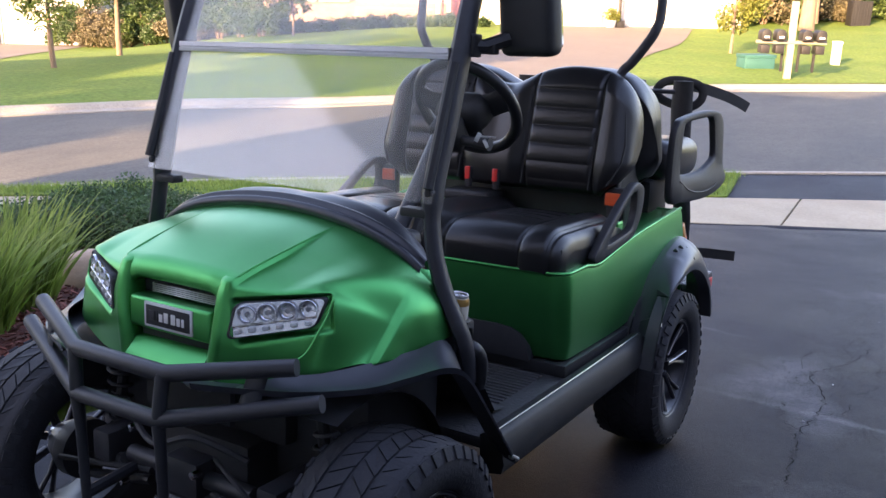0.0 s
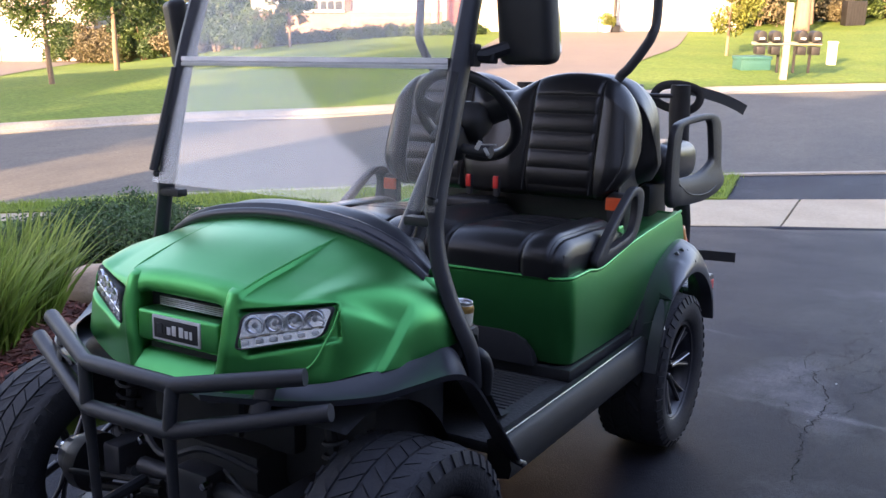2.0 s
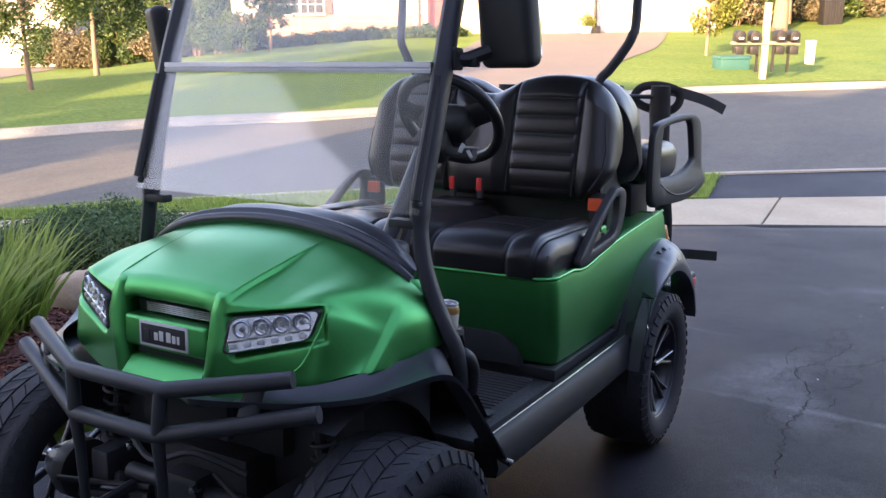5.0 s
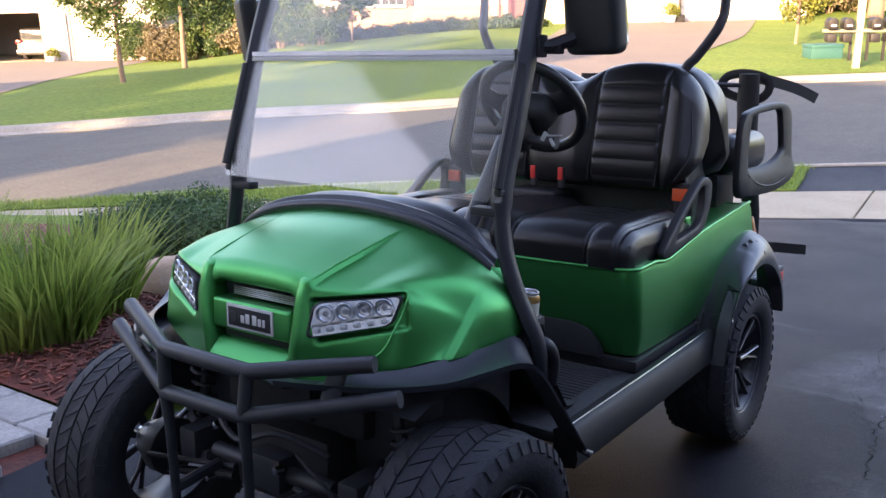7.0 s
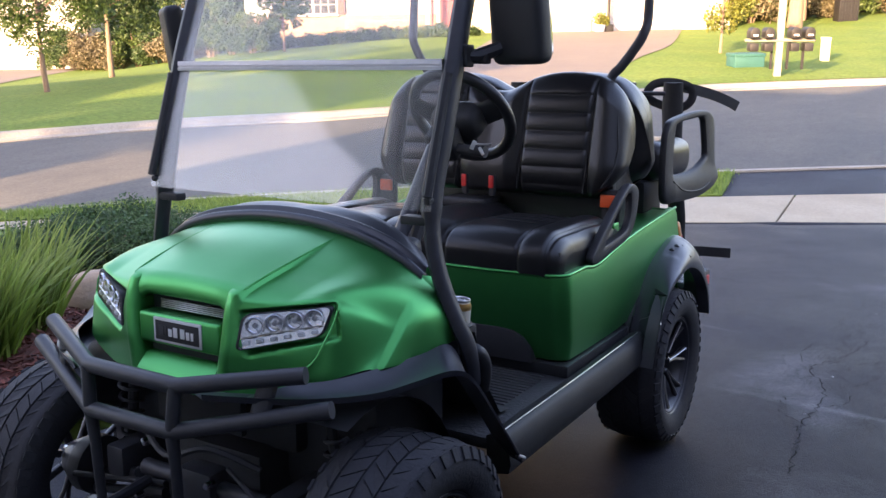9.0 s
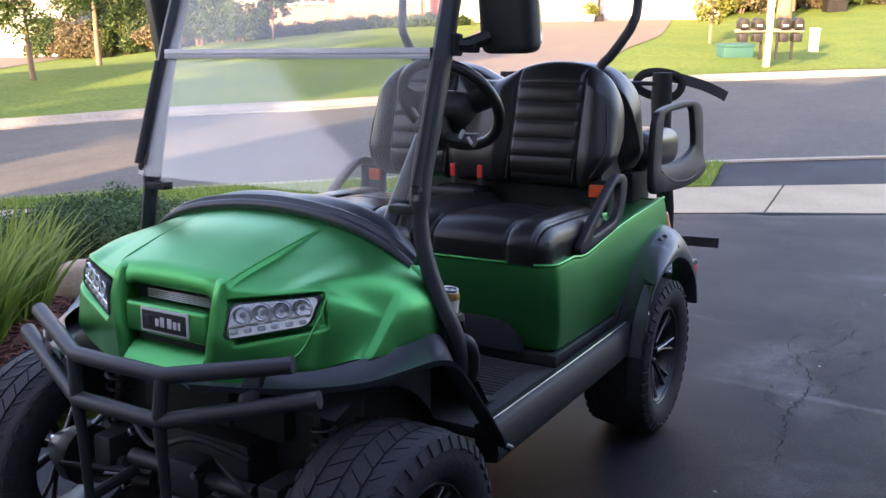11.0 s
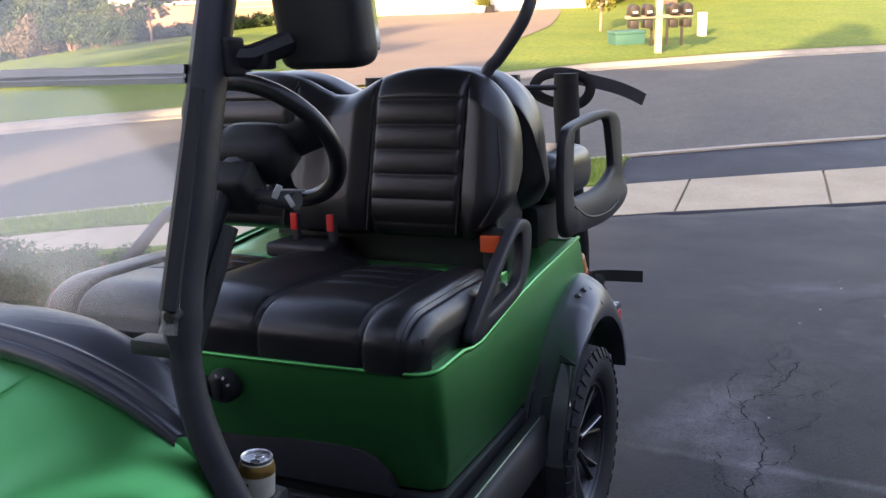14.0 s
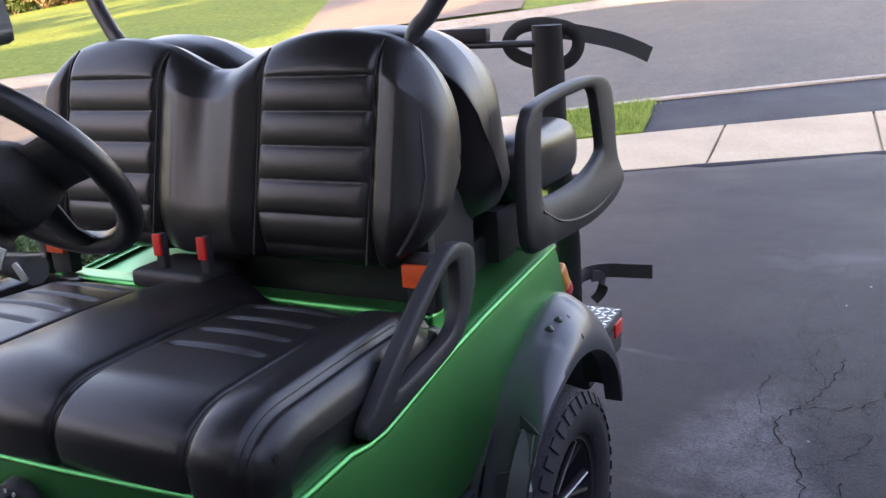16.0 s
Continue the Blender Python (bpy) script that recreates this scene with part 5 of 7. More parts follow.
# rear fender flares
for sgn in (1, -1):
    edge = spline([(0, 1.40, 0.42), (0, 1.470, 0.535), (0, 1.545, 0.640), (0, 1.64, 0.700), (0, 1.79, 0.744), (0, 1.90, 0.728), (0, 2.035, 0.61), (0, 2.10, 0.42)], 10)
    lipp = spline([(0, 1.335, 0.40), (0, 1.39, 0.530), (0, 1.47, 0.615), (0, 1.60, 0.662), (0, 1.73, 0.678), (0, 1.87, 0.640), (0, 1.99, 0.55), (0, 2.045, 0.43)], 10)
    rows = []
    for i, (p, q) in enumerate(zip(edge, lipp)):
        row = []
        for x, f, dz in ((0.528, 0.0, 0), (0.545, 0.0, -0.002), (0.556, 0.03, -0.004), (0.567, 0.08, -0.004), (0.578, 0.14, -0.004), (0.590, 0.22, -0.005), (0.602, 0.32, -0.006), (0.612, 0.42, -0.006), (0.622, 0.55, -0.005), (0.630, 0.68, -0.003), (0.638, 0.84, -0.001), (0.645, 1.0, 0.004), (0.643, 1.05, 0.022), (0.60, 1.05, 0.022)):
            y, z = p.y + (q.y - p.y) * f, p.z + (q.z - p.z) * f - dz
            # a shallow pocket near the crown, with its bolts
            inside = ease((y - 1.650) / 0.012) * ease((1.840 - y) / 0.012) * ease((f - 0.06) / 0.06) * ease((0.58 - f) / 0.06)
            x, z = x - 0.004 * inside, z - 0.0025 * inside
            row.append(Vector((sgn * x, y, z)))
        rows.append(row)
    flare = part("rear_flare", sheet(rows), FLARE, cart, "satin black bolted fender flare")
    for by, bz, bx in ((1.699, 0.717, 0.581), (1.738, 0.725, 0.587)):
        part("flare_bolt", moved(lathe([(0.0005, 0.008), (0.006, 0.007), (0.009, 0.003), (0.009, -0.010)], "z", 12), Matrix.Translation((sgn * bx, by, bz)) @ Euler((0, sgn * 0.9, 0)).to_matrix().to_4x4()), STEEL_BLACK, flare)
    for kind, ring, h0, h1, mat in (("flare_notch", ((0.592, 1.770, 0.727), (0.612, 1.772, 0.712), (0.640, 1.743, 0.686), (0.600, 1.752, 0.719)), -0.004, 0.004, DARK),
                                    ("flare_recess", ((0.586, 1.508, 0.612), (0.629, 1.476, 0.607), (0.644, 1.455, 0.604), (0.594, 1.486, 0.594)), -0.006, 0.005, DARK),
                                    ("flare_block", ((0.588, 1.489, 0.590), (0.632, 1.463, 0.599), (0.640, 1.421, 0.556), (0.579, 1.453, 0.524)), -0.008, 0.0035, FLARE),
                                    ("flare_step", ((0.554, 1.452, 0.508), (0.621, 1.434, 0.540), (0.640, 1.400, 0.515), (0.640, 1.380, 0.46), (0.554, 1.425, 0.455)), -0.010, 0.004, FLARE)):
        ring = [Vector((sgn * x, y, z)) for x, y, z in ring]
        mid = sum(ring, Vector()) / len(ring)
        nrm = (ring[1] - ring[0]).cross(ring[-1] - ring[0]).normalized()
        if nrm.y > 0 and kind != "flare_notch" or nrm.z < 0 and kind == "flare_notch":
            nrm = -nrm
        k = len(ring)
        vs = [p + nrm * h0 for p in ring] + [p + nrm * (h1 - 0.003) for p in ring] + [p + (mid - p).normalized() * 0.004 + nrm * h1 for p in ring]
        part(kind, (vs, [(a * k + i, a * k + (i + 1) % k, (a + 1) * k + (i + 1) % k, (a + 1) * k + i) for a in (0, 1) for i in range(k)] + [tuple(range(2 * k, 3 * k))]), mat, flare, smooth=False)
    tail = part("tail_light", moved(rbox((-0.022, -0.024, -0.052), (0.020, 0.016, 0.052), 0.014, 3), pose(sgn * 0.513, 1.972, 0.738, 34, 0, 0)), AMBER, cart, "amber and red tail light")
    part("red_lens", moved(rbox((-0.0235, -0.0255, -0.054), (0.0215, 0.0175, -0.014), 0.012, 3), pose(sgn * 0.513, 1.972, 0.738, 34, 0, 0)), TAILRED, tail, "red lower lens")

# rear footrest
rest = part("rear_footrest", rbox((-0.54, 2.10, 0.475), (0.54, 2.44, 0.510), 0.012), STEEL_BLACK, cart, "rear footrest with tread plate")
for i in range(10):
    for j in range(13):
        x, y = 0.325 + i * 0.0225, 2.118 + j * 0.0245
        a = radians(45 if (i + j) % 2 else -45)
        part("tread_bar", moved(rbox((-0.010, -0.0028, 0), (0.010, 0.0028, 0.003), 0), Matrix.Translation((x, y, 0.509)) @ Matrix.Rotation(a, 4, "Z")), ALU, rest, smooth=False)
part("footrest_skirt", rbox((-0.54, 2.11, 0.39), (0.54, 2.43, 0.477), 0.012), STEEL_BLACK, rest)
for sgn in (1, -1):
    part("reflector", rbox((sgn * 0.541 - 0.004, 2.345, 0.450), (sgn * 0.541 + 0.004, 2.415, 0.490), 0.002), RED, rest, "red reflector")

# rear bag rack: posts with loose straps
for sgn in (1, -1):
    part("rack_post", tube([(sgn * 0.415, 2.34, 0.50), (sgn * 0.410, 2.34, 0.74), (sgn * 0.372, 2.34, 1.02), (sgn * 0.364, 2.34, 1.20), (sgn * 0.364, 2.335, 1.318)], [0.036, 0.036, 0.042, 0.046, 0.042], 12, flat=0.6, up=(0, 1, 0)), SILL, cart, "black rear rack post")
part("rack_rail", tube([(-0.42, 2.325, 1.272), (0.36, 2.325, 1.272)], 0.010, 10), GLOSSY, cart)
part("rack_plate", rbox((0.02, 2.31, 1.282), (0.20, 2.345, 1.318), 0.006), PLASTIC, cart)


def ribbon(pts, wide, thick=0.004):
    """A flat band through pts, standing on edge."""
    P = spline(pts, 6)
    vs, fs = [], []
    for i, p in enumerate(P):
        d = (P[min(i + 1, len(P) - 1)] - P[max(i - 1, 0)]).normalized()
        n = d.cross(Vector((0, 0, 1))).normalized()
        u = n.cross(d)
        for a, b in ((1, 1), (-1, 1), (-1, -1), (1, -1)):
            vs.append(p + n * a * thick / 2 + u * b * wide / 2)
    k = len(P)
    fs = [(i * 4 + j, i * 4 + (j + 1) % 4, i * 4 + 4 + (j + 1) % 4, i * 4 + 4 + j) for i in range(k - 1) for j in range(4)]
    fs += [(0, 1, 2, 3), (k * 4 - 1, k * 4 - 2, k * 4 - 3, k * 4 - 4)]
    return vs, fs


part("upper_strap", ribbon([(0.35, 2.365, 1.303), (0.40, 2.40, 1.297), (0.485, 2.50, 1.268), (0.54, 2.56, 1.240), (0.575, 2.60, 1.216)], 0.044), WEB, cart, "loose black webbing strap")
part("strap_loop", tube(spline([(0.345, 2.375, 1.320), (0.272, 2.372, 1.312), (0.240, 2.37, 1.276), (0.258, 2.37, 1.242), (0.322, 2.372, 1.218), (0.395, 2.376, 1.214), (0.434, 2.378, 1.250), (0.424, 2.378, 1.298)], 5, True), 0.018, 8, closed=True, flat=0.3, up=(0, 1, 0)), WEB, cart, "slack loop of webbing round the post")
part("lower_strap", ribbon([(0.415, 2.36, 0.580), (0.385, 2.50, 0.552), (0.365, 2.64, 0.538), (0.42, 2.706, 0.535), (0.49, 2.718, 0.535), (0.558, 2.728, 0.535)], 0.046), WEB, cart, "loose black webbing strap")
part("strap_tail", ribbon([(0.40, 2.60, 0.545), (0.415, 2.63, 0.538), (0.422, 2.645, 0.515), (0.415, 2.645, 0.480), (0.395, 2.63, 0.455)], 0.034), WEB, cart)


# wheels
def cart_wheel(x, y, sgn):
    hub = part("wheel", moved(lathe([(0.0005, 0.05), (0.028, 0.05), (0.034, 0.04), (0.05, 0.035), (0.065, 0.0), (0.065, -0.06), (0.0005, -0.06)], "x", 24), Matrix.Translation((x, y, 0.29)) @ Matrix.Scale(sgn, 4, (1, 0, 0))), GLOSSY, cart, "off-road wheel with black and machined alloy rim")
    m = Matrix.Translation((x, y, 0.29)) @ Matrix.Scale(sgn, 4, (1, 0, 0))
    tyre = lathe([(0.178, -0.095), (0.19, -0.108), (0.225, -0.119), (0.255, -0.117), (0.274, -0.106), (0.281, -0.09), (0.283, 0), (0.281, 0.09), (0.274, 0.106), (0.255, 0.117), (0.225, 0.119), (0.19, 0.108), (0.178, 0.095), (0.172, 0.07), (0.172, -0.07), (0.178, -0.095)], "x", 56)
    part("tyre", moved(tyre, m), RUBBER, hub, "worn black off-road tyre")
    vs, fs = [], []
    for i in range(40):
        for w, (x0, x1, tilt) in enumerate(((-0.10, -0.056, 0.10), (-0.048, -0.004, -0.07), (0.004, 0.048, 0.07), (0.056, 0.10, -0.10))):
            a0 = 2 * math.pi * (i + 0.5 * (w % 2)) / 40
            for half in (0, 1):
                k = len(vs)
                for xx, side in ((x0, -1), (x1, 1)):
                    for da in (-0.071, 0.071):
                        a = a0 + da + tilt * side * 0.8
                        for r in ((0.278, 0.2875) if half == 0 else (0, 0)):
                            rr = r - (0.010 if abs(xx) > 0.09 and r > 0.28 else 0)
                            vs.append((xx, rr * math.cos(a), rr * math.sin(a)))
                if half == 0:
                    fs += [(k + 1, k + 3, k + 7, k + 5), (k, k + 1, k + 5, k + 4), (k + 2, k + 6, k + 7, k + 3), (k, k + 2, k + 3, k + 1), (k + 4, k + 5, k + 7, k + 6)]
                else:
                    del vs[k:]
        a = 2 * math.pi * i / 40
        for sd in (1, -1):
            k = len(vs)
            for da in (-0.045, 0.045):
                for r, xx in ((0.277, 0.104), (0.252, 0.1165)):
                    for h in (0, 0.005):
                        vs.append((sd * (xx + h), (r + h * 0.5) * math.cos(a + da), (r + h * 0.5) * math.sin(a + da)))
            fs += [(k + 1, k + 3, k + 7, k + 5), (k, k + 1, k + 5, k + 4), (k + 2, k + 6, k + 7, k + 3), (k, k + 2, k + 3, k + 1), (k + 4, k + 5, k + 7, k + 6)]
    tagged(part("tread", moved((vs, fs), m), RUBBER, hub, "chunky tread blocks", smooth=False), kind="stuff")
    part("rim", moved(lathe([(0.172, -0.08), (0.160, -0.07), (0.155, 0.0), (0.160, 0.070), (0.170, 0.082), (0.180, 0.088), (0.184, 0.096), (0.180, 0.100), (0.172, 0.092), (0.165, 0.080)], "x", 48), m), GLOSSY, hub)
    part("rim_lip", moved(tube([(0.093, 0.174 * math.cos(a), 0.174 * math.sin(a)) for a in np.linspace(0, 2 * math.pi, 48, endpoint=False)], 0.004, 6, closed=True), m), STEEL_BLACK, hub)
    part("brake_drum", moved(lathe([(0.0005, -0.02), (0.075, -0.02), (0.08, -0.03), (0.08, -0.07), (0.0005, -0.07)], "x", 24), m), STEEL_BLACK, hub)
    for i in range(7):
        for off in (-0.10, 0.10):
            a, b = 2 * math.pi * i / 7 + off * 0.7, 2 * math.pi * i / 7 + off * 1.35
            p = [(0.052, 0.045 * math.cos(a), 0.045 * math.sin(a)), (0.062, 0.10 * math.cos(a), 0.10 * math.sin(a)), (0.078, 0.166 * math.cos(b), 0.166 * math.sin(b))]
            part("spoke", moved(tube(p, [0.011, 0.008, 0.011], 8, flat=0.8), m), GLOSSY, hub)
            q = [(v[0] + 0.008, v[1], v[2]) for v in p]
            part("spoke_face", moved(tube(q, [0.004, 0.0035, 0.005], 6, flat=0.6), m), ALU, hub, "bare machined spoke edge") if off > 0 else None
    for i in range(4):
        a = 2 * math.pi * i / 4 + 0.5
        part("lug_nut", moved(lathe([(0.0005, 0.064), (0.007, 0.062), (0.008, 0.04)], "x", 8, (0, 0.03 * math.cos(a), 0.03 * math.sin(a))), m), CHROME, hub)


for x, y, sgn in ((0.52, 0, 1), (-0.52, 0, -1), (0.525, 1.68, 1), (-0.525, 1.68, -1)):
    cart_wheel(x, y, sgn)


# ---- plants ----
def leaf_cloud(clumps, count, size, seed, flat=1.0):
    """Many small bent leaves scattered through ball-shaped clumps (x, y, z, radius)."""
    rng = np.random.default_rng(seed)
    w = np.array([c[3] ** 2 for c in clumps])
    pick = rng.choice(len(clumps), count, p=w / w.sum())
    c = np.array(clumps)[pick]
    d = rng.normal(size=(count, 3))
    d /= np.linalg.norm(d, axis=1)[:, None]
    r = c[:, 3] * rng.uniform(0.45, 1.08, count)
    pos = c[:, :3] + d * r[:, None] * np.array([1, 1, flat])
    a = rng.normal(size=(count, 3)) * 0.7 + d * 0.3
    a /= np.linalg.norm(a, axis=1)[:, None]
    b = np.cross(a, rng.normal(size=(count, 3)))
    b /= np.linalg.norm(b, axis=1)[:, None]
    s = size * rng.uniform(0.6, 1.4, count)[:, None]
    n = np.cross(a, b)
    q = np.stack([pos - a * s, pos + b * s * 0.45 + n * s * 0.15, pos + a * s, pos - b * s * 0.45 + n * s * 0.15], 1).reshape(-1, 3)
    return [tuple(v) for v in q], [(i * 4, i * 4 + 1, i * 4 + 2, i * 4 + 3) for i in range(count)]


def crown_clumps(h0, h1, radius, n, seed, spread=1.0):
    rng = random.Random(seed)
    out = []
    for i in range(n):
        f = rng.random()
        z = h0 + (h1 - h0) * f
        w = radius * (0.55 + 0.6 * math.sin(math.pi * min(1, 0.15 + f * 0.85))) * spread
        a, r = rng.uniform(0, 6.283), w * math.sqrt(rng.random())
        out.append((r * math.cos(a), r * math.sin(a), z, radius * rng.uniform(0.22, 0.42)))
    return out


def tree(name, label, at, trunk_r, h0, h1, radius, leaf, count, size, seed, lean=0.0):
    t = thing(name, label, "tree", m=Matrix.Translation(at))
    rng = random.Random(seed)
    bend = [(lean * z / h1, 0.03 * math.sin(z * 2 + seed), z) for z in np.linspace(-0.1, h1 * 0.85, 7)]
    geos = [tube(bend, [trunk_r * (1.25 - 0.16 * i) for i in range(7)], 9)]
    for i in range(9):
        z = h0 * 0.95 + (h1 - h0) * 0.6 * i / 9
        a = rng.uniform(0, 6.283)
        x0 = lean * z / h1
        r = radius * rng.uniform(0.5, 0.9)
        geos.append(tube([(x0, 0, z), (x0 + 0.45 * r * math.cos(a), 0.45 * r * math.sin(a), z + 0.25 * r), (x0 + r * math.cos(a), r * math.sin(a), z + 0.6 * r)], [trunk_r * 0.5, trunk_r * 0.35, trunk_r * 0.15], 6))
    part("trunk", join(*geos), BARK, t, "slim bark-covered trunk with limbs")
    if count:
        cl = [(x + lean, y, z, r) for x, y, z, r in crown_clumps(h0, h1, radius, 26, seed)]
        tagged(part("crown", leaf_cloud(cl, count, size, seed), leaf, t, smooth=False), kind="stuff")
    return t


def on_far(s, d, dz=0.0):
    return street(s, d, far_z(s, d) + 0.03 + dz)


tree("young_tree", "young leafy tree with a slim pale trunk on the lawn", on_far(-9.3, 21.2), 0.062, 1.45, 4.2, 1.45, LEAF, 14000, 0.055, 3)
tree("young_tree", "young dark-leaved tree with a slim brown trunk", on_far(-9.7, 27.2), 0.078, 1.8, 4.9, 1.7, LEAF_DARK, 14000, 0.065, 4)
tree("small_ornamental_tree", "small tree with bright yellow-green leaves", on_far(10.1, 28.0), 0.045, 0.95, 3.6, 0.95, LEAF_GOLD, 4200, 0.075, 5)
tree("small_ornamental_tree", "round-headed young tree before a brick house", on_far(-5.4, 35.0), 0.05, 0.95, 2.5, 0.85, LEAF, 3400, 0.075, 6)
tree("tall_tree", "pale slim tree trunk on a sloping lawn", on_far(21.6, 36.2), 0.11, 3.4, 7.0, 1.9, LEAF, 3000, 0.12, 7)
for i, (s, d, r, ln) in enumerate(((14.3, 40.5, 0.16, -0.5), (16.6, 38.3, 0.28, 0.1), (15.4, 43.0, 0.15, 0.2), (18.2, 41.5, 0.17, -0.2), (19.4, 44.0, 0.14, 0.4), (13.2, 44.0, 0.15, 0.3))):
    tree("woodland_tree", "tall brown woodland trunk among undergrowth", on_far(s, d), r, 2.6 + 0.2 * (i % 3), 7.5, 2.0, LEAF if i % 2 else LEAF_DARK, 2600, 0.13, 20 + i, ln)


def bush(name, label, at, rx, ry, h, leaf, count, size, seed):
    rng = random.Random(seed)
    cl = []
    for i in range(26):
        a, r = rng.uniform(0, 6.283), math.sqrt(rng.random())
        x, y = rx * r * math.cos(a), ry * r * math.sin(a)
        top = h * (1 - 0.55 * r * r) * rng.uniform(0.55, 1.0)
        cl.append((x, y, top * rng.uniform(0.35, 0.8), min(rx, h) * rng.uniform(0.25, 0.42)))
    b = thing(name, label, "shrub", m=Matrix.Translation(at))
    stems = [tube([(0.1 * math.cos(k), 0.1 * math.sin(k), -0.05), (rx * 0.4 * math.cos(k), ry * 0.4 * math.sin(k), h * 0.55)], [0.03, 0.012], 5) for k in range(6)]
    part("stems", join(*stems), BARK, b)
    tagged(part("foliage", leaf_cloud(cl, count, size, seed), leaf, b, smooth=False), kind="stuff")
    return b


# shrubbery between the far houses
rng = random.Random(11)
for i in range(12):
    s, d = -17.5 + i * 0.95 + rng.uniform(-0.3, 0.3), 42.5 - i * 0.55 + rng.uniform(-0.5, 0.5)
    kind = (LEAF, LEAF_DARK, LEAF_DRY, LEAF_DRY, LEAF_DARK)[i % 5]
    bush("garden_shrub", {"tree_leaf": "leafy green shrub beside a far lawn", "dark_leaf": "dense dark green shrub beside a far lawn", "dry_leaf": "tawny twiggy shrub beside a far lawn"}[kind.name], on_far(s, d), 1.1, 1.0, 2.5 + rng.uniform(-0.5, 0.8), kind, 6000, 0.075, 40 + i)
for i in range(9):
    bush("conifer_shrub", "tall dark green shrub between two houses", on_far(-16 + i * 1.3, 47 - i * 0.2), 1.4, 1.2, 5.0, LEAF_DARK if i % 2 else LEAF, 6500, 0.10, 70 + i)
for i in range(9):
    bush("low_hedge_shrub", "low clipped shrub along a brick house", on_far(-6.5 + i * 1.05, 37.6), 0.65, 0.5, 0.68, LEAF_DARK if i % 3 else LEAF, 1500, 0.07, 90 + i)
for i in range(10):
    bush("woodland_shrub", "undergrowth at the edge of a wood", on_far(12.2 + i * 1.25, 42.0 + (i % 3)), 1.3, 1.1, 1.9 + 0.4 * (i % 2), (LEAF_DRY, LEAF, LEAF_DARK)[i % 3], 2200, 0.11, 110 + i)
# far woods as one mass of leaves
cl = [(*street(-60 + i * 1.7, 64 + 5 * math.sin(i * 1.7), 2.5 + 2.6 * math.sin(i * 2.3) - (1.0 if i < 35 else 0)), 3.4) for i in range(75)]
cl += [(*street(-60 + i * 1.7, 66, 0.5), 3.4) for i in range(75)]
tagged(part("far_wood", leaf_cloud(cl, 30000, 0.32, 9), LEAF_DARK, smooth=False), "dense green wood far behind the houses", "wood", kind="stuff")


# ---- houses over the road ----
def in_street(s, d, z, turn=0.0):
    """Pose whose x runs along the street and whose y runs away from the garage."""
    return Matrix.Translation(street(s, d, z)) @ Matrix.Rotation(math.atan2(RIGHT.y, RIGHT.x) + radians(turn), 4, "Z")


def panel_door(parent, x0, x1, z0, z1, y):
    """Sectional garage door: four rows of raised panels."""
    door = part("garage_door", rbox((x0, y - 0.02, z0), (x1, y + 0.04, z1), 0), DOORWHITE, parent, "white panelled garage door", smooth=False)
    cols = max(2, round((x1 - x0) / 0.8))
    for r in range(4):
        for c in range(cols):
            w, h = (x1 - x0) / cols, (z1 - z0) / 4
            part("panel", rbox((x0 + c * w + 0.08, y - 0.045, z0 + r * h + 0.08), (x0 + (c + 1) * w - 0.08, y - 0.02, z0 + (r + 1) * h - 0.08), 0.012, 1), DOORWHITE, door)
    for x in (x0 - 0.07, x1 + 0.07):
        part("door_trim", rbox((x - 0.07, y - 0.06, z0), (x + 0.07, y + 0.02, z1 + 0.14), 0.01, 1), SIDING, door)
    part("door_trim", rbox((x0 - 0.14, y - 0.065, z1), (x1 + 0.14, y + 0.02, z1 + 0.16), 0.01, 1), SIDING, door)
    return door


def sash_window(parent, x0, x1, z0, z1, y, shutters=True):
    win = part("window", rbox((x0, y - 0.03, z0), (x1, y + 0.03, z1), 0), PANE, parent, "white-barred sash window", smooth=False)
    part("frame", join(*[rbox(a, b, 0.008, 1) for a, b in (((x0 - 0.07, y - 0.07, z0 - 0.07), (x1 + 0.07, y - 0.02, z0)), ((x0 - 0.07, y - 0.07, z1), (x1 + 0.07, y - 0.02, z1 + 0.07)), ((x0 - 0.07, y - 0.07, z0), (x0, y - 0.02, z1)), ((x1, y - 0.07, z0), (x1 + 0.07, y - 0.02, z1)), (((x0 + x1) / 2 - 0.05, y - 0.07, z0), ((x0 + x1) / 2 + 0.05, y - 0.02, z1)))]), DOORWHITE, win)
    for i in range(1, 6):
        if i != 3:
            x = x0 + (x1 - x0) * i / 6
            part("glazing_bar", rbox((x - 0.015, y - 0.05, z0), (x + 0.015, y - 0.03, z1), 0), DOORWHITE, win, smooth=False)
    for i in range(1, 4):
        z = z0 + (z1 - z0) * i / 4
        part("glazing_bar", rbox((x0, y - 0.052, z - 0.015), (x1, y - 0.032, z + 0.015), 0), DOORWHITE, win, smooth=False)
    part("sill", rbox((x0 - 0.12, y - 0.12, z0 - 0.14), (x1 + 0.12, y, z0 - 0.07), 0.01, 1), DOORWHITE, win)
    if shutters:
        for x in (x0 - 0.42, x1 + 0.10):
            sh = part("shutter", rbox((x, y - 0.06, z0 - 0.05), (x + 0.32, y - 0.02, z1 + 0.05), 0.008, 1), TRIMRED, win, "maroon louvred shutter")
            for j in range(10):
                z = z0 + (z1 - z0) * (j + 0.3) / 10
                part("louvre", rbox((x + 0.04, y - 0.075, z), (x + 0.28, y - 0.058, z + 0.05), 0), TRIMRED, sh, smooth=False)
    return win


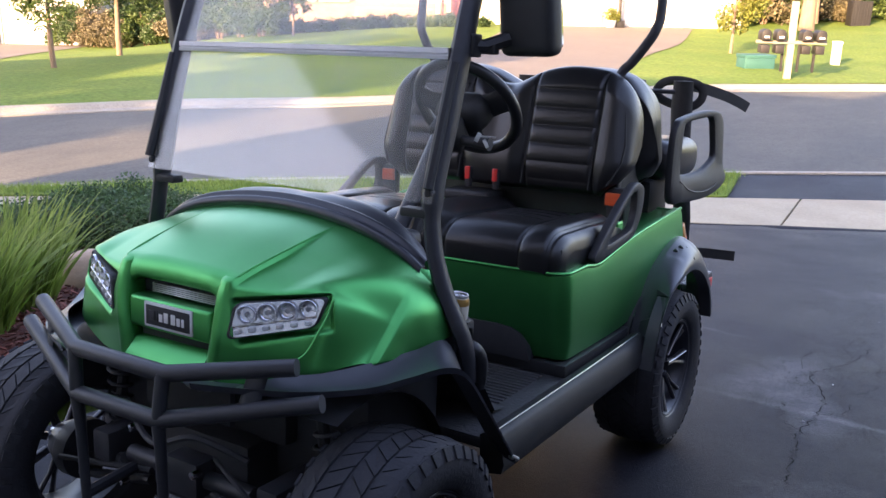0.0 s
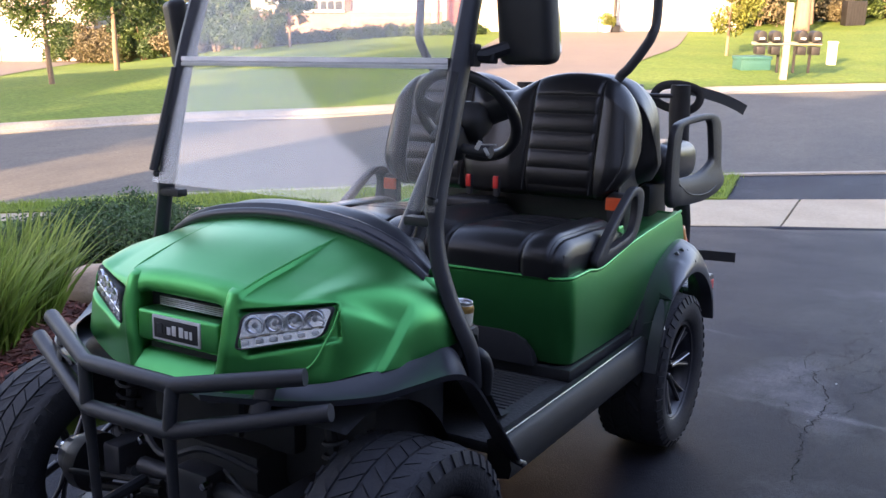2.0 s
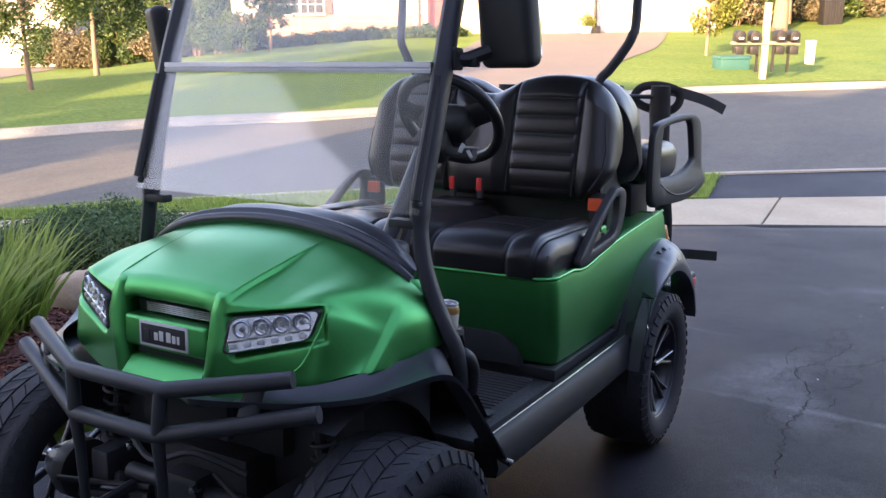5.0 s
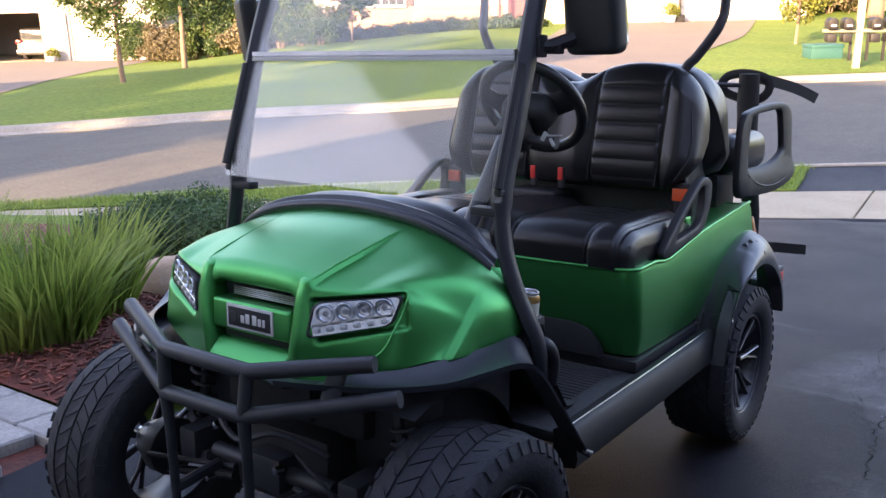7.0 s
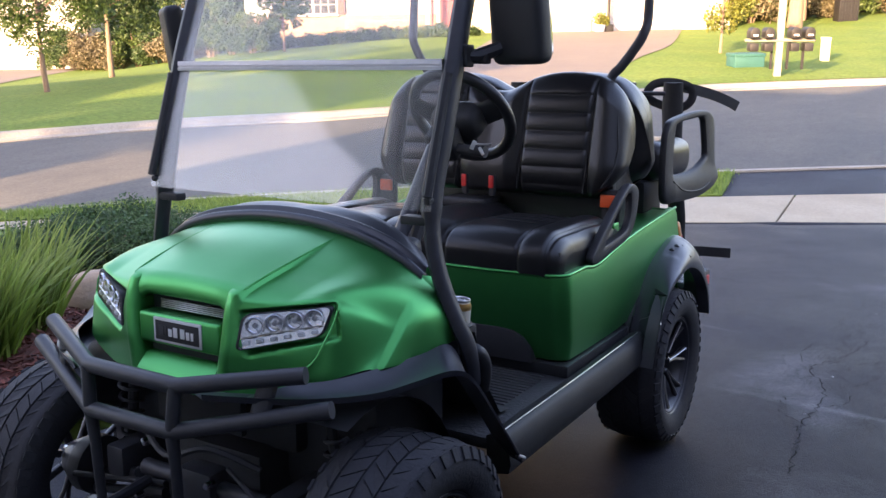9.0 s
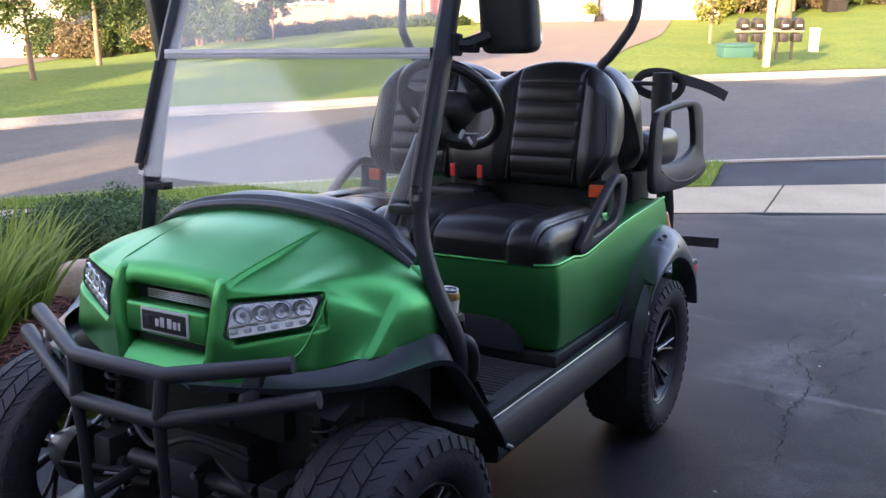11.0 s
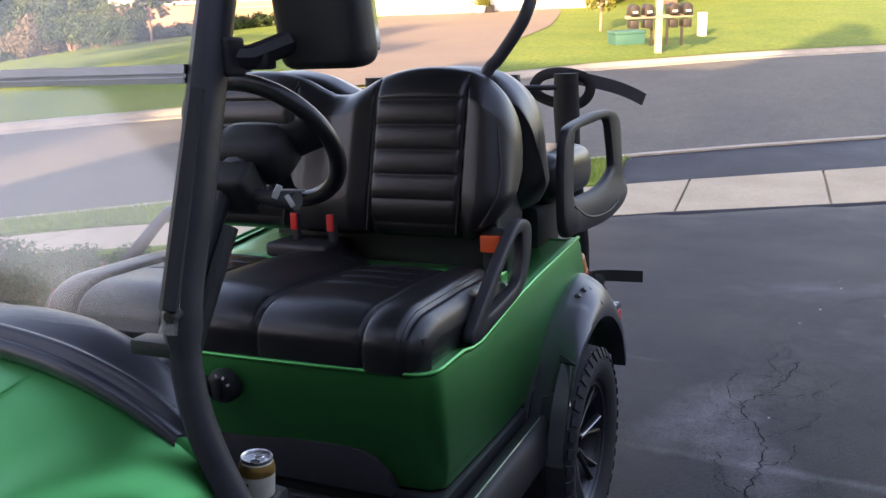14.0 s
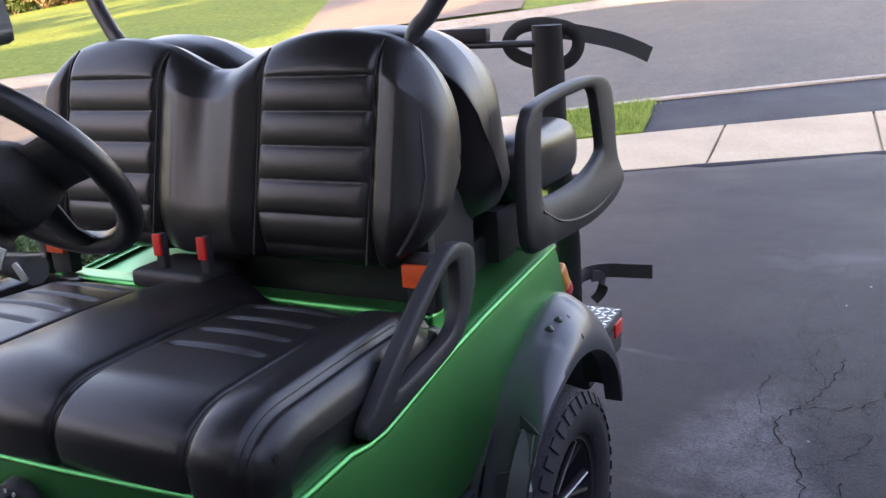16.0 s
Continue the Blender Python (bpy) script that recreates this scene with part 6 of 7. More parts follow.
def gable_roof(x0, x1, y0, y1, z, rise, along="x", over=0.4):
    x0, x1, y0, y1 = x0 - over, x1 + over, y0 - over, y1 + over
    if along == "x":
        m = (y0 + y1) / 2
        o = [(y0, z), (m, z + rise), (y1, z), (y1, z - 0.14), (m, z + rise - 0.14), (y0, z - 0.14)]
        return plate(o, "x", x0, x1)
    m = (x0 + x1) / 2
    o = [(x0, z), (m, z + rise), (x1, z), (x1, z - 0.14), (m, z + rise - 0.14), (x0, z - 0.14)]
    return plate(o, "y", y0, y1)


def gable_wall(x0, x1, y0, y1, z0, z1, rise, along):
    if along == "x":
        m = (y0 + y1) / 2
        return plate([(y0, z0), (y1, z0), (y1, z1), (m, z1 + rise), (y0, z1)], "x", x0, x1)
    m = (x0 + x1) / 2
    return plate([(x0, z0), (x1, z0), (x1, z1), (m, z1 + rise), (x0, z1)], "y", y0, y1)


# the house with the open garage bay
GZ = far_z(-20, 43)
h1 = thing("house", "pale house with two garage bays, one open", "house", m=in_street(-21.0, 43.2, GZ))
for a, b in (((-8, 0.0, -0.3), (-5.0, 0.35, 5.2)), ((-1.6, 0.0, -0.3), (-0.05, 0.35, 5.2)), ((-5.0, 0.0, 2.45), (-1.6, 0.35, 5.2)), ((-0.05, 0.0, 2.30), (4.15, 0.35, 5.2)), ((4.15, 0.0, -0.3), (4.7, 0.35, 5.2)), ((-8, 6.5, -0.3), (4.7, 6.8, 5.2)), ((-8, 0.35, -0.3), (-7.7, 6.5, 5.2)), ((4.4, 0.35, -0.3), (4.7, 6.5, 5.2)), ((-0.9, 0.35, -0.3), (-0.7, 6.5, 2.6))):
    part("wall", rbox(a, b, 0), SIDING, h1, smooth=False)
part("floor_slab", rbox((-7.7, 0.35, -0.3), (4.4, 6.5, 0.02), 0), CONCRETE, h1, smooth=False)
part("bay_ceiling", rbox((-7.7, 0.35, 2.62), (4.4, 6.5, 2.75), 0), SIDING, h1, smooth=False)
part("brick_pier", rbox((-1.45, -0.12, -0.3), (-0.2, 0.0, 2.4), 0.01, 1), SIDING, h1, smooth=False)
part("roof", gable_roof(-8, 4.7, 0, 6.8, 5.2, 2.2), ROOF, h1, "dark shingled roof", smooth=False)
panel_door(h1, 0.10, 4.05, 0.0, 2.2, 0.12)
suv_far = thing("parked_car", "silver estate car parked inside an open garage", "car", m=in_street(-23.6, 44.2, GZ + 0.02))
part("body", join(rbox((-0.95, 0, 0.28), (0.95, 4.2, 0.98), 0.10, 3), rbox((-0.80, 0.10, 0.9), (0.80, 2.9, 1.62), 0.16, 3)), SILVER, suv_far)
part("rear_window", rbox((-0.66, 0.085, 1.08), (0.66, 0.14, 1.46), 0.03), PANE, suv_far)
part("bumper", rbox((-0.97, -0.08, 0.32), (0.97, 0.12, 0.55), 0.05), SILVER, suv_far)
for sx in (-1, 1):
    part("tail_lamp", rbox((sx * 0.80 - 0.17, -0.03, 0.86), (sx * 0.80 + 0.15, 0.06, 1.05), 0.03), TAILRED, suv_far, "red tail lamp")
    for y in (0.8, 3.4):
        part("wheel", lathe([(0.0005, -0.1), (0.20, -0.1), (0.33, -0.08), (0.33, 0.1), (0.0005, 0.1)], "x", 18, (sx * 0.85, y, 0.33)), RUBBER, suv_far)
planter = thing("planter", "round pot of yellow-green flowers by a garage", "planter", m=in_street(-21.9, 42.6, GZ))
part("pot", lathe([(0.0005, 0), (0.22, 0), (0.30, 0.34), (0.27, 0.34), (0.0005, 0.28)], "z", 14), ROCK, planter)
tagged(part("flowers", leaf_cloud([(0, 0, 0.45, 0.32), (0.15, 0.1, 0.4, 0.25)], 500, 0.06, 5), LEAF_GOLD, planter, smooth=False), kind="stuff")

# the middle house: brick front, entrance, white garage
HZ = far_z(4, 39) - 0.02
h2 = thing("house", "brick-fronted pale house with white garage doors", "house", m=in_street(0.0, 39.2, HZ))
part("wall", rbox((3.0, 0, -0.6), (14.0, 0.3, 3.4), 0), SIDING, h2, smooth=False)
part("wall", rbox((3.0, 0.3, -0.6), (3.3, 7, 3.4), 0), SIDING, h2, smooth=False)
part("wall", rbox((13.7, 0.3, -0.6), (14.0, 7, 3.4), 0), SIDING, h2, smooth=False)
part("wall", rbox((-8.4, 3.4, -0.6), (3.0, 3.7, 4.6), 0), SIDING, h2, smooth=False)
part("wall", rbox((-8.4, 3.7, -0.6), (-8.1, 11, 4.6), 0), SIDING, h2, smooth=False)
part("wall", rbox((-8.4, 10.7, -0.6), (14.0, 11, 4.6), 0), SIDING, h2, smooth=False)
part("roof", gable_roof(3.0, 14.0, 0, 11, 3.4, 2.6), ROOF, h2, "dark shingled roof", smooth=False)
part("roof", gable_roof(-8.4, 3.0, 3.4, 11, 4.6, 2.4), ROOF, h2, "dark shingled roof", smooth=False)
panel_door(h2, 4.6, 7.6, 0.0, 2.3, -0.03)
panel_door(h2, 8.5, 11.3, 0.0, 2.3, -0.03)
sash_window(h2, -6.2, -4.0, 0.95, 2.6, 3.30)
part("brick_facing", rbox((-8.5, 3.32, -0.6), (0.8, 3.4, 0.86), 0), BRICK, h2, "tan brick facing", smooth=False)
part("downpipe", tube([(0.6, 3.28, -0.3), (0.6, 3.28, 4.5)], 0.05, 8), TRIMRED, h2)
door2 = part("front_door", rbox((1.0, 3.33, 0.0), (2.0, 3.42, 2.1), 0.01, 1), TRIMRED, h2, "dark red front door")
part("door_frame", join(rbox((0.86, 3.30, 0), (1.0, 3.41, 2.24), 0.01, 1), rbox((2.0, 3.30, 0), (2.14, 3.41, 2.24), 0.01, 1), rbox((1.0, 3.30, 2.1), (2.0, 3.41, 2.24), 0.01, 1)), DOORWHITE, door2)
for x in (0.4, 2.6):
    part("porch_post", rbox((x - 0.08, 2.0, -0.2), (x + 0.08, 2.16, 2.9), 0.01, 1), DOORWHITE, h2)
part("porch_step", rbox((0.1, 1.9, -0.5), (2.9, 3.35, -0.04), 0.02, 1), CONCRETE, h2)
# brick facing, laid in courses
facing = part("brick_facing", rbox((-3.6, 3.30, -0.6), (0.35, 3.385, 0.60), 0), KERB, h2, "tan brick facing under the windows", smooth=False)
brick_me = to_mesh("brick", rbox((0, 0, 0), (0.235, 0.05, 0.072), 0.006, 1), False)
brick_me.materials.append(BRICK)
for r in range(9):
    for c in range(15):
        b = new("brick", brick_me)
        b.parent = facing
        b.location = (-3.55 + c * 0.255 + (0.12 if r % 2 else 0), 3.272, -0.2 + r * 0.086)
pot2 = thing("planter", "round pot of yellow-green flowers before white garage doors", "planter", m=in_street(8.05, 38.6, HZ + 0.05))
part("pot", lathe([(0.0005, 0), (0.20, 0), (0.27, 0.30), (0.24, 0.30), (0.0005, 0.25)], "z", 14), ROCK, pot2)
tagged(part("flowers", leaf_cloud([(0, 0, 0.50, 0.36), (0.15, 0.1, 0.42, 0.28)], 600, 0.06, 6), LEAF_GOLD, pot2, smooth=False), kind="stuff")
lampost = thing("lamp_post", "slim dark post between two garage doors", "post", m=in_street(8.45, 38.8, HZ))
part("post", tube([(0, 0, 0), (0, 0, 2.4)], 0.07, 8), BOXDARK, lampost)
part("base", rbox((-0.22, -0.2, 0), (0.22, 0.2, 0.35), 0.05), BOXDARK, lampost)


def ribbon_ground(pts, z_up):
    """A strip over the far lawn: (s, d, half width) along its middle; its foot follows the kerb."""
    rows = []
    P = spline([Vector(p) for p in pts], 8)
    for i, (s, d, w) in enumerate(P):
        row = []
        for k in np.linspace(-1, 1, 9):
            dk = d + (far_kerb(s + w * k) + 0.57 - P[0].y) * (1 - i / (len(P) - 1)) ** 3
            row.append(street(s + w * k, dk, far_z(s + w * k, dk) + z_up))
        rows.append(row)
    return sheet(rows)


tagged(part("far_driveway", ribbon_ground([(2.35, 17.9, 2.35), (3.05, 22, 2.6), (3.9, 25.8, 3.0), (5.7, 31, 3.5), (7.9, 39.2, 4.0)], 0.05), FARDRIVE), "pinkish grey driveway leading up to the garage doors", "driveway", kind="structure")
tagged(part("far_driveway", ribbon_ground([(-14.5, 10.7, 3.6), (-15.5, 18, 4.0), (-19.5, 30, 5.0), (-22.2, 43.2, 5.6)], 0.05), FARDRIVE), "pinkish grey driveway leading to the open garage", "driveway", kind="structure")

# ---- mailboxes and utility boxes on the far verge ----
mb = thing("mailbox_stand", "cream wooden post carrying four dark mailboxes on a crossbar", "mailbox", m=in_street(9.5, 21.4, far_z(9.5, 21.4), -8))
part("post", rbox((-0.085, -0.07, -0.2), (0.085, 0.07, 1.95), 0.012, 1), POSTWOOD, mb)
part("crossbar", rbox((-0.86, -0.09, 0.90), (0.86, 0.09, 0.98), 0.01, 1), POSTGREY, mb, "weathered grey crossbar")
for x in (-0.66, -0.30, 0.34, 0.68):
    arch = [(x - 0.12, 0.99)] + [(x + 0.12 * math.cos(a), 1.14 + 0.12 * math.sin(a)) for a in np.linspace(math.pi, 0, 9)] + [(x + 0.12, 0.99)]
    box = part("mailbox", plate(arch, "y", -0.26, 0.26, 0.008), BOXDARK, mb, "dark arched metal mailbox")
    part("mailbox_door", plate([(x - 0.105, 1.0)] + [(x + 0.105 * math.cos(a), 1.14 + 0.105 * math.sin(a)) for a in np.linspace(math.pi, 0, 9)] + [(x + 0.105, 1.0)], "y", -0.275, -0.258, 0.003), BOXDARK, box)
    part("number_bar", rbox((x - 0.06, -0.28, 1.05), (x + 0.06, -0.274, 1.09), 0), WHITE, box, smooth=False)
    part("paper_tube", rbox((x - 0.11, -0.24, 0.66), (x + 0.11, 0.22, 0.87), 0.03, 2), BOXDARK, mb, "dark newspaper tube")
for x in (-0.18, 0.22, 0.6):
    part("bracket", rbox((x - 0.03, -0.04, 0.2), (x + 0.03, 0.04, 0.88), 0.005, 1), BOXDARK, mb)
tb = thing("utility_box", "low teal utility cabinet on the lawn", "cabinet", m=in_street(9.45, 23.7, far_z(9.5, 23.7), 6))
part("cabinet", rbox((-0.44, -0.3, -0.05), (0.44, 0.3, 0.33), 0.04, 2), TEAL, tb)
part("lid", rbox((-0.46, -0.32, 0.30), (0.46, 0.32, 0.40), 0.03, 2), TEAL, tb, "slightly domed lid")
up = thing("utility_pedestal", "narrow white utility pedestal on the lawn", "pedestal", m=in_street(12.4, 25.3, far_z(12.4, 25.3), 0))
part("pedestal", rbox((-0.11, -0.11, -0.05), (0.11, 0.11, 0.68), 0.02, 2), DOORWHITE, up)
part("cap", rbox((-0.125, -0.125, 0.64), (0.125, 0.125, 0.72), 0.03, 2), DOORWHITE, up)
cb = thing("garden_cabinet", "dark slatted garden cabinet at the wood's edge", "cabinet", m=in_street(19.6, 40.0, far_z(19.6, 40)))
part("cabinet", rbox((-0.45, -0.3, -0.05), (0.45, 0.3, 1.1), 0.02), BOXDARK, cb)
for i in range(7):
    part("slat", rbox((-0.43 + i * 0.125, -0.325, 0.02), (-0.34 + i * 0.125, -0.30, 1.06), 0.004, 1), BOXDARK, cb)

# ---- houses on this side, out of view, shaped to shade driveway and road ----
own = thing("house", "pale house with a wide white garage door under deep eaves", "house", m=Matrix.Translation((0, 0, 0)))
part("wall", join(rbox((-1.90, -8.6, -0.3), (-1.72, -2.2, 2.97), 0), rbox((-1.72, -2.38, -0.3), (-1.34, -2.2, 2.97), 0), rbox((5.95, -8.6, -0.3), (6.13, -2.2, 2.97), 0), rbox((5.55, -2.38, -0.3), (5.95, -2.2, 2.97), 0), rbox((-1.34, -2.38, 2.50), (5.55, -2.2, 2.97), 0)), SIDING, own, "pale siding round the garage opening", smooth=False)
part("floor_slab", rbox((-1.72, -8.6, -0.3), (5.95, -2.40, 0.30), 0), KERB, own, smooth=False)
panel_door(own, -1.34, 5.55, 0.25, 2.50, -2.30).matrix_local = Matrix.Identity(4)
part("soffit", rbox((-2.05, -8.6, 2.975), (6.3, -1.20, 3.02), 0), SOFFIT, own, "boarded underside of the eaves", smooth=False)
part("gutter", rbox((-2.17, -8.6, 2.96), (-2.055, -1.2, 3.06), 0.012), DOORWHITE, own)
part("roof", plate([(-2.15, 3.025), (6.4, 3.025), (2.1, 4.35)], "y", -12.2, -1.18), ROOF, own, smooth=False)
part("wall", gable_wall(-8.4, 15.0, -19.0, -12.0, -0.5, 6.2, 2.0, "x"), SIDING, own, smooth=False)
part("roof", gable_roof(-8.2, 15.0, -19.0, -12.0, 6.3, 2.9, "x", 0.3), ROOF, own, smooth=False)
# unseen slab above the ridge; its outline lengthens the shade over the road
part("roof", plate([(-3.0, 8.2), (-1.2, 10.65), (15.0, 10.65), (15.2, 8.2)], "y", -16.4, -14.6), ROOF, own, "unseen upper roof with a hipped end, shaped for its shadow", smooth=False)
part("link_wall", join(rbox((-1.90, -12.0, -0.3), (-1.72, -8.6, 2.97), 0), rbox((5.95, -12.0, -0.3), (6.13, -8.6, 2.97), 0)), SIDING, own, smooth=False)
# an unseen wing, added to block low sky light from the driveway's right
part("wall", gable_wall(6.9, 14.0, -12.0, 3.0, -0.6, 4.4, 1.8, "y"), SIDING, own, "unseen pale siding wing added to block sky light", smooth=False)
part("roof", gable_roof(6.9, 14.0, -12.0, 3.0, 4.5, 1.9, "y", 0.4), ROOF, own, smooth=False)
# unseen house, placed to cast shade on the road and far lawn
nb = thing("house", "unseen neighbouring pale house beyond a narrow gap, placed to cast shade", "house")
part("wall", gable_wall(-30.0, -10.4, -17.0, -9.0, -1.0, 3.2, 1.5, "x"), SIDING, nb, smooth=False)
part("roof", gable_roof(-30.0, -10.4, -17.0, -9.0, 3.3, 1.6, "x", 0.25), ROOF, nb, smooth=False)
# unseen trees; crown heights set so their shadow forms the lawn's dark wedge
for i, (x, y, low, h) in enumerate(((-13.4, -40.0, 9.0, 16.2), (-14.9, -43.0, 13.4, 18.0), (-16.5, -41.0, 14.6, 18.2))):
    tree("tall_tree", "unseen tall tree added to shade the far lawn", (x, y, 0.3), 0.3, low, h, 1.6, LEAF_DARK, 11000, 0.24, 160 + i)
# gable outline worked out from the shade wedge it throws on the lawn
part("roof", gable_roof(-29.0, -14.4, -17.5, -9.4, 4.3, 3.1, "y", 0.2), ROOF, nb, "steep gable added for its wedge of shade", smooth=False)
# unseen crown above the roof, added to give the roof's shadow a hump
tree("tall_tree", "unseen tree behind the roof, added for its shadow hump", (-0.55, -22.0, 0.3), 0.25, 9.5, 13.6, 0.85, LEAF_DARK, 5000, 0.16, 171)
tree("yard_tree", "leafy tree in the gap between the houses", (-11.5, -13.0, 0.2), 0.16, 3.0, 6.5, 1.6, LEAF, 2600, 0.14, 31)

# a wood far behind the houses on this side
rw = random.Random(77)
cl = []
for i in range(150):
    a, r = radians(rw.uniform(33, 74)), rw.uniform(68, 84)
    h = rw.uniform(11.5, 17.5) if rw.random() < 0.7 else rw.uniform(4, 11)
    cl.append((-r * math.sin(a), -r * math.cos(a), h * rw.uniform(0.3, 1.0), rw.uniform(1.8, 3.6)))
tagged(part("far_wood", leaf_cloud(cl, 16000, 0.62, 19), LEAF_DARK, smooth=False), "dark wood beyond the neighbouring house", "wood", kind="stuff")

# ---- the garden bed beside the driveway ----
def bed_z(x, y):
    return max(-0.42, drive_z(x, y)) + 0.01


def flat_patch(x0, x1, y0, y1, n, dz):
    rows = [[Vector((x, y, bed_z(x, y) + dz + 0.015 * noise.noise((x * 2, y * 2, 0)))) for x in np.linspace(x0(y), x1(y), n)] for y in np.linspace(y0, y1, n)]
    return sheet(rows)


tagged(part("mulch_bed", flat_patch(lambda y: max(-7.5, (0.85 * y - 5.15) / 0.526), lambda y: min(-1.42, drive_edge_left(y) - 0.05) - 0.12 * max(0, 0.6 - y), 0.36, 3.6, 40, 0.03), MULCH), "bed of reddish bark mulch beside the driveway", "mulch", kind="structure")
r2 = np.random.default_rng(5)
vs, fs = [], []
for i in range(2600):
    x, y = -1.45 - 2.2 * r2.random() ** 1.3, 0.37 + 1.6 * r2.random()
    a, ln, w, tilt = r2.uniform(0, 6.28), r2.uniform(0.02, 0.06), r2.uniform(0.005, 0.014), r2.uniform(-0.4, 0.4)
    u, n = Vector((math.cos(a), math.sin(a), tilt)) * ln / 2, Vector((-math.sin(a), math.cos(a), r2.uniform(-0.3, 0.3))) * w / 2
    c = Vector((x, y, bed_z(x, y) + 0.045 + r2.uniform(0, 0.02)))
    k = len(vs)
    vs += [c - u - n, c + u - n, c + u + n, c - u + n, c - u * 0.9 + Vector((0, 0, -0.01)), c + u * 0.9 + Vector((0, 0, -0.01))]
    fs += [(k, k + 1, k + 2, k + 3), (k, k + 4, k + 5, k + 1)]
tagged(part("bark_chips", (vs, fs), CHIP, smooth=False), "loose red and brown bark chips", "mulch", kind="stuff")
tagged(part("lawn_near", band(lambda s: walk_near(s) - 2.2, lambda s: walk_near(s) + 0.02, -40, 1.6, 0.5, lambda s, d: max(-0.5, min(0.0, drive_z(*street(s, d).xy))) - 0.005, 5), LAWN), "grass beside the pavement", "lawn", kind="structure")

# pavers of the garden path
path_bed = tagged(part("paver_path", flat_patch(lambda y: -6.0, lambda y: -1.26, -1.6, 0.345, 24, -0.012), MULCH), "path of grey concrete pavers", "path", kind="structure")
paver_me = to_mesh("paver", rbox((-0.148, -0.098, -0.03), (0.148, 0.098, 0.03), 0.008, 1), False)
paver_me.materials.append(PAVER)
for i in range(15):
    for j in range(9):
        x, y = -1.41 - i * 0.303 - (0.15 if j % 2 else 0), 0.245 - j * 0.203
        p = new("paver", paver_me)
        p.parent = path_bed
        p.matrix_world = Matrix.Translation((x, y, bed_z(x, y) + 0.0 + 0.004 * math.sin(i * 3.1 + j * 1.7))) @ Euler((-0.084, -0.029, 0.01 * math.sin(i * 5 + j)), "XYZ").to_matrix().to_4x4()


def blades(n, r_base, h, seed, droop=0.5, width=0.008):
    """A tussock of arching blades, each a tapering strip."""
    rg = random.Random(seed)
    vs, fs = [], []
    for i in range(n):
        a, r = rg.uniform(0, 6.283), r_base * math.sqrt(rg.random())
        x, y = r * math.cos(a), r * math.sin(a)
        a2 = a + rg.uniform(-0.9, 0.9)
        ln, lean, w = h * rg.uniform(0.55, 1.15), rg.uniform(0.05, 0.45) * (0.4 + r / r_base), width * rg.uniform(0.7, 1.3)
        side = Vector((-math.sin(a2 + 0.6), math.cos(a2 + 0.6), 0))
        k = len(vs)
        for j in range(6):
            f = j / 5
            out = ln * (lean * f + droop * lean * f ** 3)
            p = Vector((x + out * math.cos(a2), y + out * math.sin(a2), ln * (f - droop * 0.55 * lean * f ** 3)))
            ww = w * (1 - f ** 2.2) + 0.0005
            vs += [p - side * ww, p + side * ww]
        fs += [(k + 2 * j, k + 2 * j + 1, k + 2 * j + 3, k + 2 * j + 2) for j in range(5)]
    return vs, fs


for i, (x, y, h, n, r) in enumerate(((-2.46, 0.78, 0.54, 800, 0.25), (-2.95, 0.55, 0.60, 650, 0.26), (-2.75, 1.25, 0.55, 450, 0.22), (-3.7, 0.65, 0.6, 500, 0.26))):
    g = thing("ornamental_grass", "tall tussock of arching green grass blades in mulch", "grass", group="grasses in the bed", m=Matrix.Translation((x, y, bed_z(x, y) + 0.02)))
    tagged(part("blades", blades(n, r, h, 60 + i), BLADE, g, smooth=False), kind="stuff")
for i, (x, y, rx, h) in enumerate(((-3.30, 2.70, 0.5, 0.50), (-3.85, 2.50, 0.5, 0.50), (-4.15, 2.75, 0.45, 0.42), (-2.95, 3.20, 0.5, 0.40), (-3.75, 3.05, 0.55, 0.48), (-2.75, 2.65, 0.42, 0.36))):
    bush("juniper_shrub", "low spreading dark green juniper shrub", (x, y, bed_z(x, y)), rx, 0.5, h, SHRUB, 17000, 0.0135, 140 + i)


def boulder(name, label, at, r, mat_, seed):
    bm = bmesh.new()
    bmesh.ops.create_icosphere(bm, subdivisions=3, radius=1)
    for v in bm.verts:
        k = 1 + 0.22 * noise.noise(v.co * 1.3 + Vector((seed, 0, 0))) + 0.06 * noise.noise(v.co * 4)
        v.co = Vector((v.co.x * r[0], v.co.y * r[1], v.co.z * r[2])) * k
    t = thing(name, label, "rock", m=Matrix.Translation(at))
    part("stone", bm, mat_, t)


boulder("boulder", "rounded tan boulder among mulch", (-2.75, 1.85, bed_z(-2.75, 1.85) + 0.06), (0.29, 0.22, 0.18), STONE, 3)
boulder("rock", "flat pale grey rock at the bed's edge", (-1.75, 1.05, bed_z(-1.75, 1.05) + 0.05), (0.22, 0.16, 0.10), ROCK, 8)
boulder("rock", "flat pale grey rock at the bed's edge", (-2.05, 1.55, bed_z(-2.05, 1.55) + 0.05), (0.24, 0.2, 0.09), ROCK, 9)

# grass blades on the near verge
r3 = np.random.default_rng(8)
vs, fs = [], []
